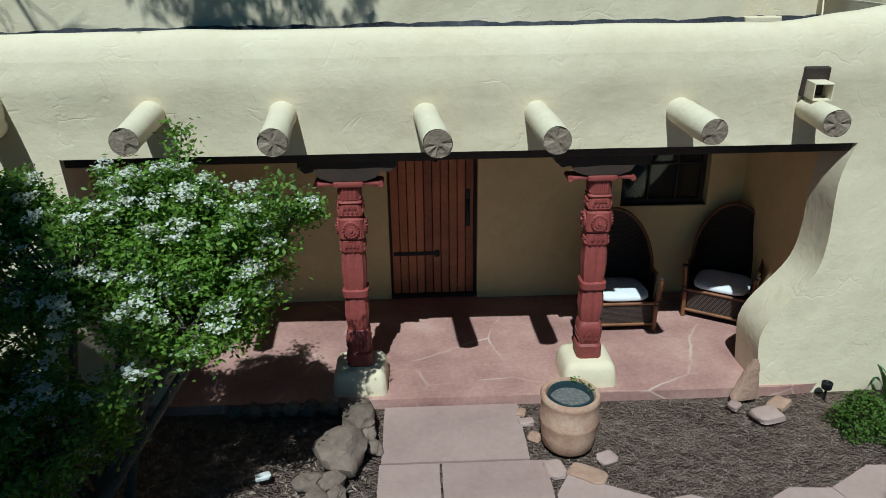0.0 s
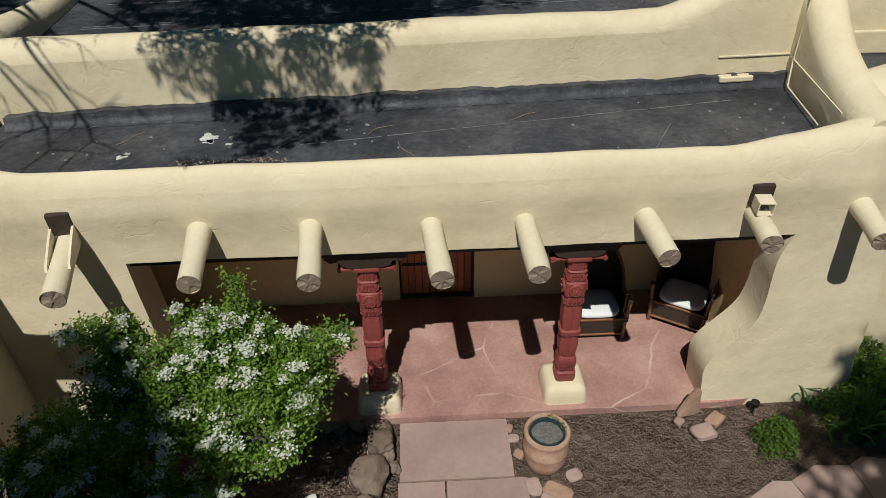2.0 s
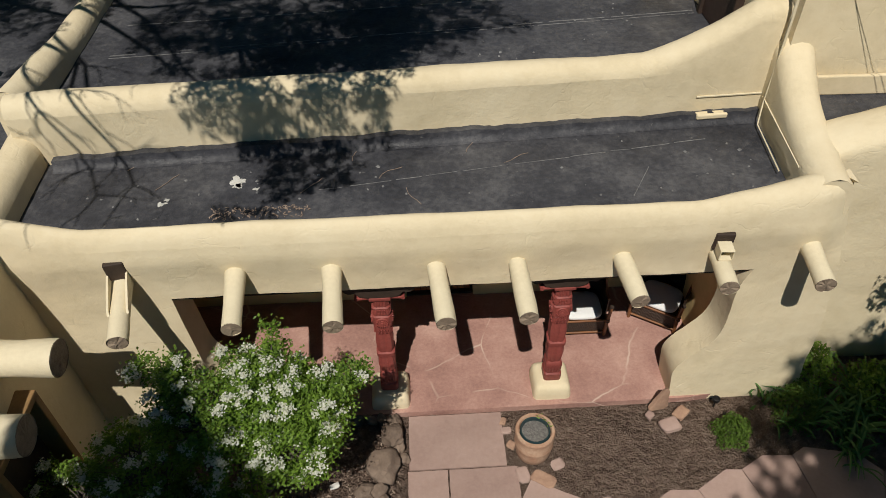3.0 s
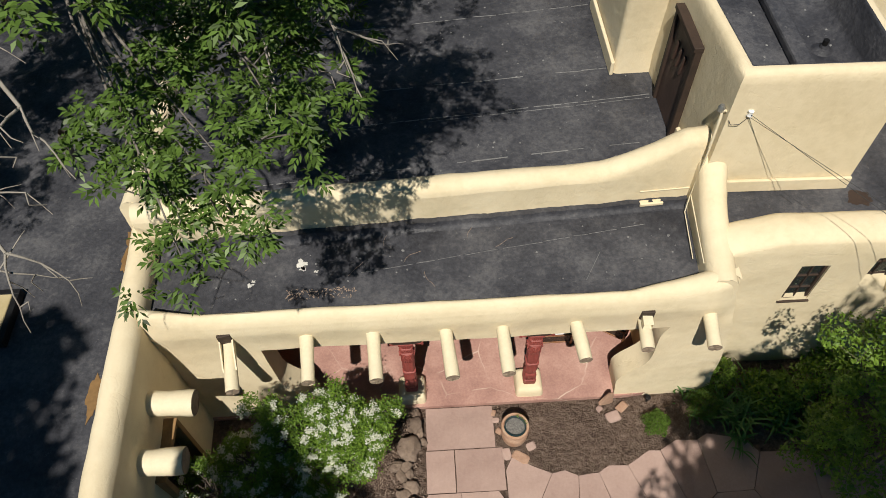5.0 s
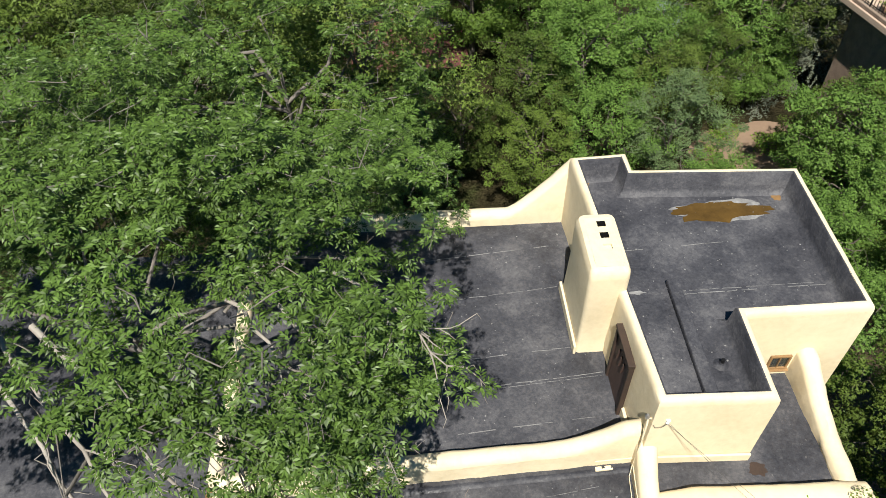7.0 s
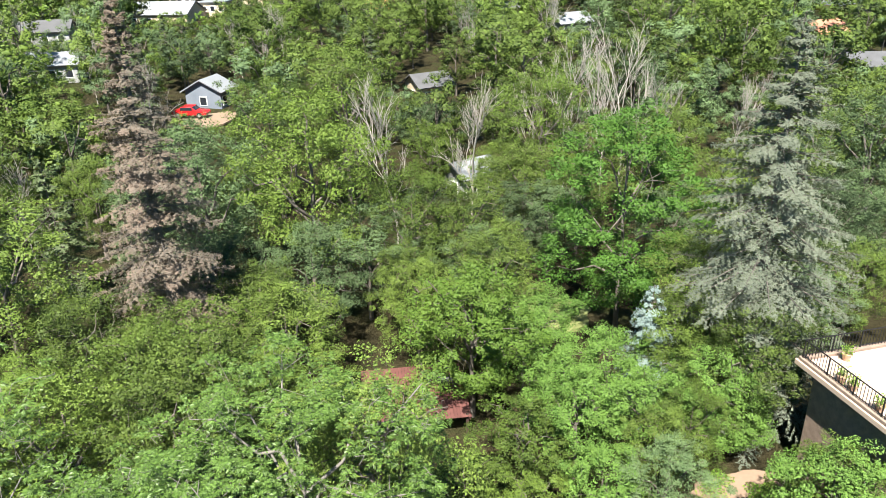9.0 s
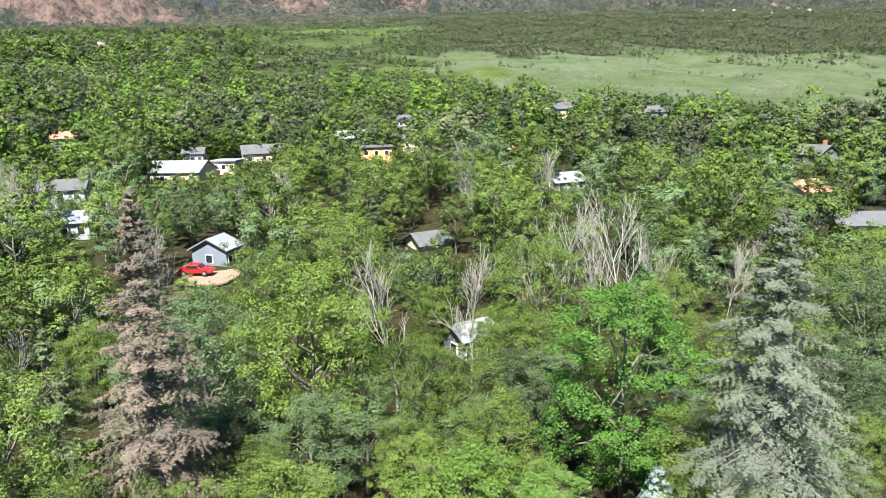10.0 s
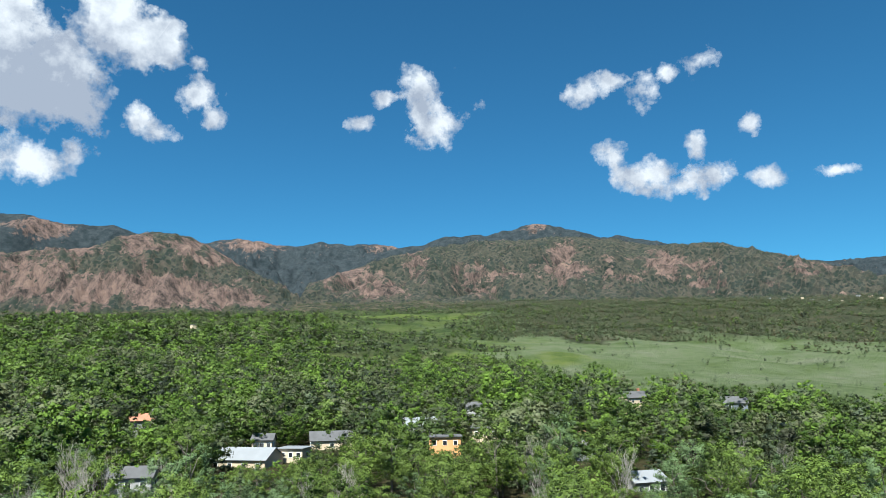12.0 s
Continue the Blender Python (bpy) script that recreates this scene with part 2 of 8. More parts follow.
def cloud_material(name="cloud", fill=0.75, torn=2.1, base=0.0):
    """A far cloud: thick in the middle of its sheet, torn to wisps towards its rim."""
    m, t, p = nodes_of(name)
    uv = t.nodes.new("ShaderNodeTexCoord").outputs["UV"]
    w = position(t)
    warp = noise_out(t, w, 0.004, 5, 0.6, "Color")
    c = t.nodes.new("ShaderNodeVectorMath")
    c.operation = 'SUBTRACT'
    c.inputs[1].default_value = (0.5, 0.5, 0)
    t.links.new(uv, c.inputs[0])
    ln = t.nodes.new("ShaderNodeVectorMath")
    ln.operation = 'LENGTH'
    t.links.new(c.outputs[0], ln.inputs[0])
    fall = maths(t, 'SUBTRACT', 1.0, maths(t, 'MULTIPLY', ln.outputs["Value"], 2.0))
    n1 = noise_out(t, w, 0.0048, 14, 0.62)
    dens = maths(t, 'ADD', maths(t, 'MULTIPLY', fall, fill), maths(t, 'MULTIPLY', maths(t, 'SUBTRACT', n1, 0.5), torn))
    alpha = ramp(t, dens, [(0.25, (0, 0, 0)), (0.38, (0.35, 0.35, 0.35)), (0.62, (1, 1, 1))])
    up = t.nodes.new("ShaderNodeSeparateXYZ")
    t.links.new(w, up.inputs[0])
    lit = noise_out(t, w, 0.0045, 8, 0.6)
    if base:                              # shade under a thick cloud, put into its glow: grey towards its flat foot
        lit = maths(t, 'ADD', lit, maths(t, 'MULTIPLY', maths(t, 'SUBTRACT', up.outputs[2], 1900.0), 0.0006))
    # bright and shaded parts are tones of a sheet that glows by itself
    tone = ramp(t, maths(t, 'SUBTRACT', lit, base), [(0.36, (0.42, 0.46, 0.55)), (0.62, (0.93, 0.94, 0.97))])
    em = node(t, "ShaderNodeEmission", Strength=0.40)
    t.links.new(tone, em.inputs[0])
    tr = t.nodes.new("ShaderNodeBsdfTransparent")
    ms = t.nodes.new("ShaderNodeMixShader")
    t.links.new(alpha, ms.inputs[0])
    t.links.new(tr.outputs[0], ms.inputs[1])
    t.links.new(em.outputs[0], ms.inputs[2])
    t.links.new(ms.outputs[0], t.nodes["Material Output"].inputs[0])
    return m


STUCCO = stucco_material()
# tint puts warm light bounced off the floor into the porch walls' colour
BOUNCE_STUCCO = stucco_material("bounce_warmed_plaster", (1.14, 1.0, 0.70))
MEMBRANE = membrane_material()
PATIO = patio_material()
GROUND = ground_material()
GLASS = glass_material()
CLOUD = cloud_material()
CLOUD_THICK = cloud_material("thick_cloud", 1.15, 2.2, 0.07)
LOG_PAINT = surface("cream_log_paint", (0.62, 0.54, 0.38), (0.76, 0.68, 0.50), 3, 25, 0.75, 0.3)
LOG_END = surface("weathered_log_end", (0.15, 0.108, 0.078), (0.34, 0.265, 0.195), 6, 40, 0.9, 0.6, 0.02)
RED_WOOD = surface("red_stained_wood", (0.138, 0.025, 0.022), (0.338, 0.077, 0.062), 3, 30, 0.6, 0.5, 0.01)
DOOR_WOOD = surface("brown_door_wood", (0.255, 0.068, 0.027), (0.630, 0.210, 0.083), 2, 28, 0.5, 0.4, 0.01, per_object=0.35)
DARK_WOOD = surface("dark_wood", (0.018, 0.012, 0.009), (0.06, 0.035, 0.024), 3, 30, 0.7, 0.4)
TRIM_WOOD = surface("oak_trim", (0.16, 0.09, 0.035), (0.33, 0.20, 0.09), 3, 30, 0.6, 0.3)
IRON = surface("black_iron", (0.012, 0.012, 0.013), (0.03, 0.03, 0.032), 8, 40, 0.5, 0.3, metal=0.6)
RATTAN = surface("rattan_cane", (0.10, 0.038, 0.014), (0.27, 0.115, 0.045), 6, 40, 0.45, 0.3)
CUSHION = surface("white_cushion_cloth", (0.62, 0.63, 0.64), (0.80, 0.80, 0.80), 4, 60, 0.9, 0.3)
TERRACOTTA = surface("terracotta", (0.30, 0.135, 0.075), (0.55, 0.40, 0.29), 5, 30, 0.85, 0.4)
POT_LINER = surface("dark_plastic", (0.012, 0.03, 0.036), (0.03, 0.055, 0.06), 6, 40, 0.35, 0.1)
GRAVEL = surface("grey_gravel", (0.06, 0.058, 0.055), (0.34, 0.32, 0.30), 30, 110, 0.9, 1.0, 0.02)
FLAG = surface("red_flagstone", (0.29, 0.195, 0.168), (0.43, 0.31, 0.268), 1.4, 18, 0.8, 0.4, 0.01, per_object=0.3)
STONE = surface("field_stone", (0.107, 0.076, 0.058), (0.271, 0.201, 0.155), 3, 22, 0.9, 0.6, 0.02, per_object=0.3)
RED_STONE = surface("red_sandstone", (0.26, 0.15, 0.105), (0.46, 0.30, 0.21), 3, 22, 0.9, 0.6, 0.02)
BARK = surface("grey_bark", (0.055, 0.045, 0.036), (0.17, 0.145, 0.12), 2.5, 25, 0.95, 0.8, 0.03)
PALE_BARK = surface("pale_grey_bark", (0.075, 0.065, 0.056), (0.23, 0.21, 0.185), 2.5, 25, 0.95, 0.8, 0.03)
DEAD_BARK = surface("bleached_dead_wood", (0.17, 0.15, 0.128), (0.36, 0.33, 0.29), 2.0, 25, 0.9, 0.6, 0.02)
METAL = surface("galvanised_metal", (0.3, 0.3, 0.3), (0.55, 0.55, 0.54), 5, 40, 0.4, 0.1, metal=0.8)
CABLE = surface("black_cable", (0.02, 0.02, 0.02), (0.05, 0.05, 0.05), 5, 40, 0.6, 0.1)
CHIP = surface("wood_chip", (0.17, 0.12, 0.092), (0.40, 0.31, 0.245), 9, 60, 0.9, 0.2)
LEAF_ASH = leafy("ash_leaf", (0.010, 0.022, 0.005), (0.124, 0.212, 0.041), 0.2, 0.45, single=0.55, patch=0.5, gloss=0.3)
LEAF_HAW = leafy("hawthorn_leaf", (0.042, 0.095, 0.019), (0.248, 0.389, 0.056), 0.4, 0.45, single=0.5, patch=0.55, gloss=0.35)
BLOSSOM = leafy("white_blossom", (0.55, 0.56, 0.52), (0.78, 0.78, 0.74), 0.3)
LEAF_SMALL = leafy("small_tree_leaf", (0.034, 0.072, 0.016), (0.176, 0.299, 0.060), 0.18, single=0.35, patch=0.65)
LEAF_WOOD = leafy("woodland_leaf", (0.019, 0.030, 0.007), (0.136, 0.195, 0.038), 0.12, per_object=0.5, single=0.3, patch=0.75)
LEAF_WOOD_DULL = leafy("dull_leaf", (0.018, 0.028, 0.013), (0.129, 0.192, 0.080), 0.12, per_object=0.45, single=0.3, patch=0.75)
LEAF_WOOD_BRIGHT = leafy("bright_leaf", (0.023, 0.041, 0.008), (0.138, 0.201, 0.036), 0.12, per_object=0.35, single=0.24, patch=0.75)
NEEDLE_BLUE_BRIGHT = leafy("young_blue_needle", (0.096, 0.141, 0.133), (0.295, 0.369, 0.344), 0.15)
LEAF_MAPLE = leafy("maple_leaf", (0.021, 0.053, 0.010), (0.095, 0.192, 0.029), 0.18)
LEAF_LIME = leafy("yellow_green_leaf", (0.043, 0.079, 0.014), (0.125, 0.203, 0.033), 0.22)
LEAF_IRIS = leafy("iris_leaf", (0.046, 0.116, 0.039), (0.171, 0.295, 0.093), 0.25)
NEEDLE_BLUE = leafy("grey_spruce_needle", (0.059, 0.073, 0.050), (0.187, 0.205, 0.151), 0.15, single=0.22, patch=0.8)
NEEDLE_BROWN = leafy("dying_spruce_needle", (0.068, 0.081, 0.068), (0.196, 0.144, 0.110), 0.15, grain=0.45, single=0.3, patch=1.0)
NEEDLE_GREEN = leafy("pine_needle", (0.025, 0.041, 0.018), (0.095, 0.125, 0.053), 0.15, per_object=0.5)
ROOF_GREY = surface("grey_shingles", (0.050, 0.050, 0.052), (0.100, 0.100, 0.105), 0.6, 9, 0.85, 0.4)
ROOF_PALE = surface("pale_metal_roof", (0.17, 0.18, 0.19), (0.23, 0.24, 0.255), 0.4, 6, 0.5, 0.1)
ROOF_RED = surface("terracotta_roof", (0.24, 0.10, 0.06), (0.38, 0.18, 0.11), 0.7, 9, 0.8, 0.4)
WALL_WHITE = surface("white_siding", (0.23, 0.23, 0.225), (0.30, 0.30, 0.295), 0.5, 8, 0.8, 0.2)
WALL_BLUE = surface("blue_grey_siding", (0.11, 0.13, 0.16), (0.18, 0.20, 0.235), 0.5, 8, 0.8, 0.2)
WALL_TAN = surface("tan_stucco", (0.42, 0.33, 0.23), (0.58, 0.47, 0.34), 0.5, 8, 0.85, 0.2)
WALL_ORANGE = surface("orange_stucco", (0.50, 0.24, 0.09), (0.66, 0.36, 0.16), 0.5, 8, 0.85, 0.2)
RED_PAINT = surface("red_car_paint", (0.35, 0.012, 0.014), (0.45, 0.02, 0.02), 2, 10, 0.25, 0.0)
DECK_RED = surface("red_deck_board", (0.075, 0.026, 0.022), (0.13, 0.050, 0.042), 1.5, 20, 0.7, 0.2, per_object=0.3)
DIRT = surface("bare_dirt", (0.150, 0.100, 0.068), (0.250, 0.175, 0.120), 0.4, 6, 0.95, 0.3)
PUDDLE = surface("rusty_puddle", (0.045, 0.026, 0.006), (0.13, 0.075, 0.018), 1.2, 6, 0.12, 0.05)
RUST = surface("rust_stain", (0.10, 0.055, 0.02), (0.28, 0.16, 0.06), 3, 15, 0.8, 0.1)
DEBRIS = surface("pale_debris", (0.4, 0.39, 0.36), (0.75, 0.74, 0.70), 8, 50, 0.8, 0.2)
SEAM = surface("pale_seam", (0.07, 0.07, 0.072), (0.30, 0.30, 0.30), 5, 18, 0.7, 0.1)
MEADOW_GRASS = surface("mown_grass", (0.10, 0.13, 0.035), (0.24, 0.25, 0.09), 0.5, 8, 0.95, 0.4)

# ---- mesh helpers ----
def mesh_from(name, verts, faces, normals=None):
    """A mesh from arrays; all faces have the same number of corners. normals: shading directions by corner point."""
    verts, faces = np.asarray(verts, dtype=np.float32), np.asarray(faces, dtype=np.int32)
    me = bpy.data.meshes.new(name)
    me.vertices.add(len(verts))
    me.vertices.foreach_set("co", verts.ravel())
    k = faces.shape[1]
    me.loops.add(faces.size)
    me.loops.foreach_set("vertex_index", faces.ravel())
    me.polygons.add(len(faces))
    me.polygons.foreach_set("loop_start", np.arange(0, faces.size, k, dtype=np.int32))
    me.update(calc_edges=True)
    me.validate()
    if normals is not None:
        me.polygons.foreach_set("use_smooth", np.ones(len(me.polygons), dtype=bool))
        me.normals_split_custom_set_from_vertices(np.asarray(normals, dtype=np.float32))
    return me


def smooth(me, angle=None):
    me.polygons.foreach_set("use_smooth", np.ones(len(me.polygons), dtype=bool))
    if angle:
        me.set_sharp_from_angle(angle=radians(angle))
    return me


def to_mesh(bm, name):
    bmesh.ops.recalc_face_normals(bm, faces=bm.faces)
    me = bpy.data.meshes.new(name)
    bm.to_mesh(me)
    bm.free()
    return me


def part(name, shape, material, parent=None, label="", round_off=None):
    """Links a bmesh or mesh as one object under a thing or a part."""
    me = shape if isinstance(shape, bpy.types.Mesh) else to_mesh(shape, name)
    if round_off:
        smooth(me, round_off)
    if not me.materials:
        me.materials.append(material)
    ob = new(name, me)
    if parent is not None:
        ob.parent = parent
    if label:
        ob["label"] = label
    return ob


def thing(name, label, category, m=None, group="", kind=""):
    ob = new(name)
    ob.empty_display_size = 0.1
    if m is not None:
        ob.matrix_world = m
    return tagged(ob, label, category, group, kind)


def block(bm, size, at=(0, 0, 0), bevel=0.0, turn=None, segments=2):
    """A box with rounded edges, added to bm."""
    m = Matrix.Translation(at) @ (turn.to_4x4() if turn else Matrix()) @ Matrix.Diagonal((*size, 1))
    vs = bmesh.ops.create_cube(bm, size=1.0, matrix=m)["verts"]
    if bevel:
        es = list({e for v in vs for e in v.link_edges})
        bmesh.ops.bevel(bm, geom=es, offset=bevel, segments=segments, affect='EDGES', profile=0.5)
    return bm


def boxed(size, at=(0, 0, 0), bevel=0.0, turn=None, segments=2):
    return block(bmesh.new(), size, at, bevel, turn, segments)


def tube(bm, a, b, r0, r1=None, sides=10, caps=True):
    """A round bar from a to b."""
    a, b = Vector(a), Vector(b)
    d = b - a
    q = Vector((0, 0, 1)).rotation_difference(d).to_matrix().to_4x4()
    bmesh.ops.create_cone(bm, cap_ends=caps, segments=sides, radius1=r0, radius2=r0 if r1 is None else r1, depth=d.length,
                          matrix=Matrix.Translation((a + b) / 2) @ q)
    return bm


def bar(bm, points, r, sides=8):
    """A bent round bar through points."""
    pts = [Vector(p) for p in points]
    rings = []
    for i, p in enumerate(pts):
        d = (pts[min(i + 1, len(pts) - 1)] - pts[max(i - 1, 0)]).normalized()
        u = d.orthogonal().normalized() if not rings else (u - d * u.dot(d)).normalized()
        w = d.cross(u)
        rings.append([bm.verts.new(p + r * (math.cos(2 * math.pi * k / sides) * u + math.sin(2 * math.pi * k / sides) * w)) for k in range(sides)])
    for a, b in zip(rings, rings[1:]):
        for k in range(sides):
            bm.faces.new((a[k], a[(k + 1) % sides], b[(k + 1) % sides], b[k]))
    bm.faces.new(rings[0][::-1])
    bm.faces.new(rings[-1])
    return bm


def lathe(bm, profile, sides=24, squareness=None):
    """A turned shape about z from (radius, z) pairs; squareness turns the round section towards a square."""
    rings = []
    for i, (r, z) in enumerate(profile):
        ring = []
        for k in range(sides):
            a = 2 * math.pi * (k + 0.5) / sides
            c, s = math.cos(a), math.sin(a)
            f = 1.0
            if squareness:
                n = squareness
                f = (abs(c) ** n + abs(s) ** n) ** (-1 / n)
            ring.append(bm.verts.new((r * f * c, r * f * s, z)))
        rings.append(ring)
    for a, b in zip(rings, rings[1:]):
        for k in range(sides):
            bm.faces.new((a[k], a[(k + 1) % sides], b[(k + 1) % sides], b[k]))
    bm.faces.new(rings[0][::-1])
    bm.faces.new(rings[-1])
    return bm


def lerp_table(x, table):
    xs, ys = zip(*table)
    return float(np.interp(x, xs, ys))


def wobble(p, scale, seed=0.0):
    return noise.noise(Vector(p) * scale + Vector((seed, seed * 1.7, -seed)))


# ---- adobe walls ----
def adobe_wall(name, start, end, thick, top, bottom=0.0, inner_bottom=None, holes=(), warp=None, step=0.09, round_top=None,
               ripple=0.012, material=STUCCO, parent=None):
    """A plastered wall from start to end (plan points). Its outer face lies to the right of the way from start to end; thick reaches to the left.
    top(s): the height of the rounded top at s metres along. holes: (s0, s1, z0, z1). warp(p): moves a point."""
    a, b = Vector((*start, 0)), Vector((*end, 0))
    along = (b - a).normalized()
    left = Vector((-along.y, along.x, 0))
    length = (b - a).length
    lows = min(top(length * i / 20) for i in range(21))
    r = round_top or thick / 2
    cut_s = sorted({0.0, length, *[c for h in holes for c in h[:2] if 0 < c < length]})
    ss = [0.0]
    for c0, c1 in zip(cut_s, cut_s[1:]):
        n = max(1, round((c1 - c0) / step))
        ss += [c0 + (c1 - c0) * (i + 1) / n for i in range(n)]
    base = lows - r
    cut_z = sorted({bottom, base, *[c for h in holes for c in h[2:] if bottom < c < base]})
    zs = [bottom]
    for c0, c1 in zip(cut_z, cut_z[1:]):
        n = max(1, round((c1 - c0) / (step * 1.1)))
        zs += [c0 + (c1 - c0) * (i + 1) / n for i in range(n)]
    rows = []            # per section point: (t across, absolute z or None, height in the cap)
    cap = [(0.5 - 0.5 * math.cos(math.pi * i / 8), math.sin(math.pi * i / 8)) for i in range(9)]
    nz = len(zs)
    verts, faces = [], []
    inner_low = bottom if inner_bottom is None else inner_bottom
    zin = [max(z, inner_low) for z in zs]
    sections = []
    for s in ss:
        h = top(s)
        sec = [(0.0, z) for z in zs]
        for c, u in cap:
            sec.append((c * thick, h - r + u * r))
        sec += [(thick, z) for z in reversed(zin)]
        sections.append(sec)
    m = len(sections[0])
    seed = sum(ord(ch) for ch in name) % 97
    for s, sec in zip(ss, sections):
        for t, z in sec:
            p = a + along * s + left * t + Vector((0, 0, z))
            out = -left if t < thick * 0.5 else left
            d = ripple * (wobble(p, 1.1, seed) * 1.6 + wobble(p, 3.7, seed) * 0.7)
            p = p + out * d + Vector((0, 0, 1)) * (d * 0.8 if z > base else 0)
            if warp:
                p = warp(p)
            verts.append(p)

    def inside(i, z0, z1):
        sc, zc = (ss[i] + ss[i + 1]) / 2, (z0 + z1) / 2
        return any(h[0] < sc < h[1] and h[2] < zc < h[3] for h in holes)

    for i in range(len(ss) - 1):
        for j in range(m - 1):
            if j < nz - 1 and inside(i, zs[j], zs[j + 1]):
                continue
            jj = m - 1 - j
            if jj <= nz - 1 and jj >= 1 and inside(i, zs[jj - 1], zs[jj]):
                continue
            faces.append((i * m + j, (i + 1) * m + j, (i + 1) * m + j + 1, i * m + j + 1))
    for i in range(len(ss) - 1):          # reveals of the holes
        for j in range(nz - 1):
            if not inside(i, zs[j], zs[j + 1]):
                continue
            o, q = j, m - 1 - j
            if j == 0 or not inside(i, zs[j - 1], zs[j]):
                if zs[j] > bottom + 0.01:
                    faces.append((i * m + o, (i + 1) * m + o, (i + 1) * m + q, i * m + q))
            if j == nz - 2 or not inside(i, zs[j + 1], zs[j + 2]):
                faces.append((i * m + o + 1, i * m + q - 1, (i + 1) * m + q - 1, (i + 1) * m + o + 1))
            if i == 0 or not inside(i - 1, zs[j], zs[j + 1]):
                faces.append((i * m + o, i * m + q, i * m + q - 1, i * m + o + 1))
            if i == len(ss) - 2 or not inside(i + 1, zs[j], zs[j + 1]):
                k = (i + 1) * m
                faces.append((k + o, k + o + 1, k + q - 1, k + q))
    for i in (0, len(ss) - 1):            # ends
        for j in range(nz + 3):
            if m - 2 - j > j + 1:
                faces.append((i * m + j, i * m + j + 1, i * m + m - 2 - j, i * m + m - 1 - j))
    me = mesh_from(name, [tuple(v) for v in verts], faces)
    bm = bmesh.new()
    bm.from_mesh(me)
    bpy.data.meshes.remove(me)
    ob = part(name, bm, material, parent, round_off=50)
    return tagged(ob, "cream plastered adobe wall with rounded hand-trowelled edges", "wall", kind="structure")


def slab(name, corners, z, thick, material, label, category, grid=0.4, sag=0.0, kind="structure"):
    """A flat sheet with thickness over a plan polygon."""
    bm = bmesh.new()
    vs = [bm.verts.new((x, y, z)) for x, y in corners]
    f = bm.faces.new(vs)
    f.normal_update()
    ex = bmesh.ops.extrude_face_region(bm, geom=[f])
    bmesh.ops.translate(bm, verts=[v for v in ex["geom"] if isinstance(v, bmesh.types.BMVert)], vec=(0, 0, -thick))
    return tagged(part(name, bm, material), label, category, kind=kind)


# ---- the land ----
CENTRE = (2.0, -5.4)


def land(x, y):
    """Height of the ground, without the mountains."""
    dx, dy = x - CENTRE[0], y - CENTRE[1]
    r = math.hypot(dx, dy)
    az = math.degrees(math.atan2(dx, dy))
    front = max(0.0, math.cos(math.radians(az)))
    z = lerp_table(r, [(0, -0.1), (13, -0.1), (24, -1.5), (38, -1.3), (60, 0.2), (90, 2.2), (170, 5.5), (235, 7.5), (280, 11), (330, 15), (420, 23), (500, 30), (850, 74), (1300, 140), (1800, 215), (5000, 420)])
    if z > 0:
        z *= front
    side = max(-40.0, min(40.0, az)) if abs(az) < 90 else 0
    z -= math.tan(radians(side * lerp_table(r, [(0, 0.03), (250, 0.035), (520, 0.07), (850, 0.05), (1300, 0.0)]))) * max(0.0, r - 60)
    k = min(1.0, max(0.0, (r - 16) / 30))
    z += k * (wobble((x, y, 0), 0.045) * 0.5 + wobble((x, y, 3), 0.012) * min(r, 900) * 0.012)
    return z


# crest lines: distance, foot distance, then elevation by bearing
RIDGES = [
    (2250, 1500, 150, [(-60, 8.0), (-45, 8.8), (-36, 8.6), (-32, 9.3), (-29, 9.7), (-27, 10.6), (-24.8, 11.2), (-22, 10.9), (-20, 9.9), (-17, 8.2), (-15, 7.2), (-13, 5.2), (-11, 3.0), (-8, 0)]),
    (2800, 1750, 120, [(-15, 3.5), (-13, 7.4), (-10.5, 8.4), (-8.3, 9.1), (-6, 9.9), (-4, 10.1), (-1.4, 10.7), (2, 10.9), (8, 11.0), (12, 10.6), (15, 9.9), (18.6, 9.9), (21, 9.4), (24.3, 8.4), (28, 7.2), (30, 6.5), (34, 5.6), (60, 5)]),
    (3500, 2700, 200, [(-60, 9), (-38, 11.3), (-33.4, 11.8), (-30.5, 11.3), (-27.5, 11.45), (-25, 10.8), (-22, 10.4), (-19, 9.3), (-16, 8.4), (-13, 9.4), (-9, 9.6), (-6, 10.4), (-3, 10.9), (-1.8, 11.4), (1.5, 11.4), (3, 11.7), (5.4, 12.2), (7.5, 11.9), (9.5, 11.3), (11, 10.6), (14, 10.0), (20, 9.0), (28, 7), (31, 7.4), (36, 7.4), (60, 7)]),
    (4400, 3500, 240, [(-60, 9), (-30, 10.4), (-21, 10.5), (-18.5, 11.0), (-16, 10.7), (-14, 10.5), (-12, 10.9), (-10, 10.6), (-8, 10.8), (-5, 10.4), (0, 10.3), (10, 10.8), (12, 11.0), (14, 10.5), (25, 8), (60, 7)]),
]
EYE_Z = 26.0


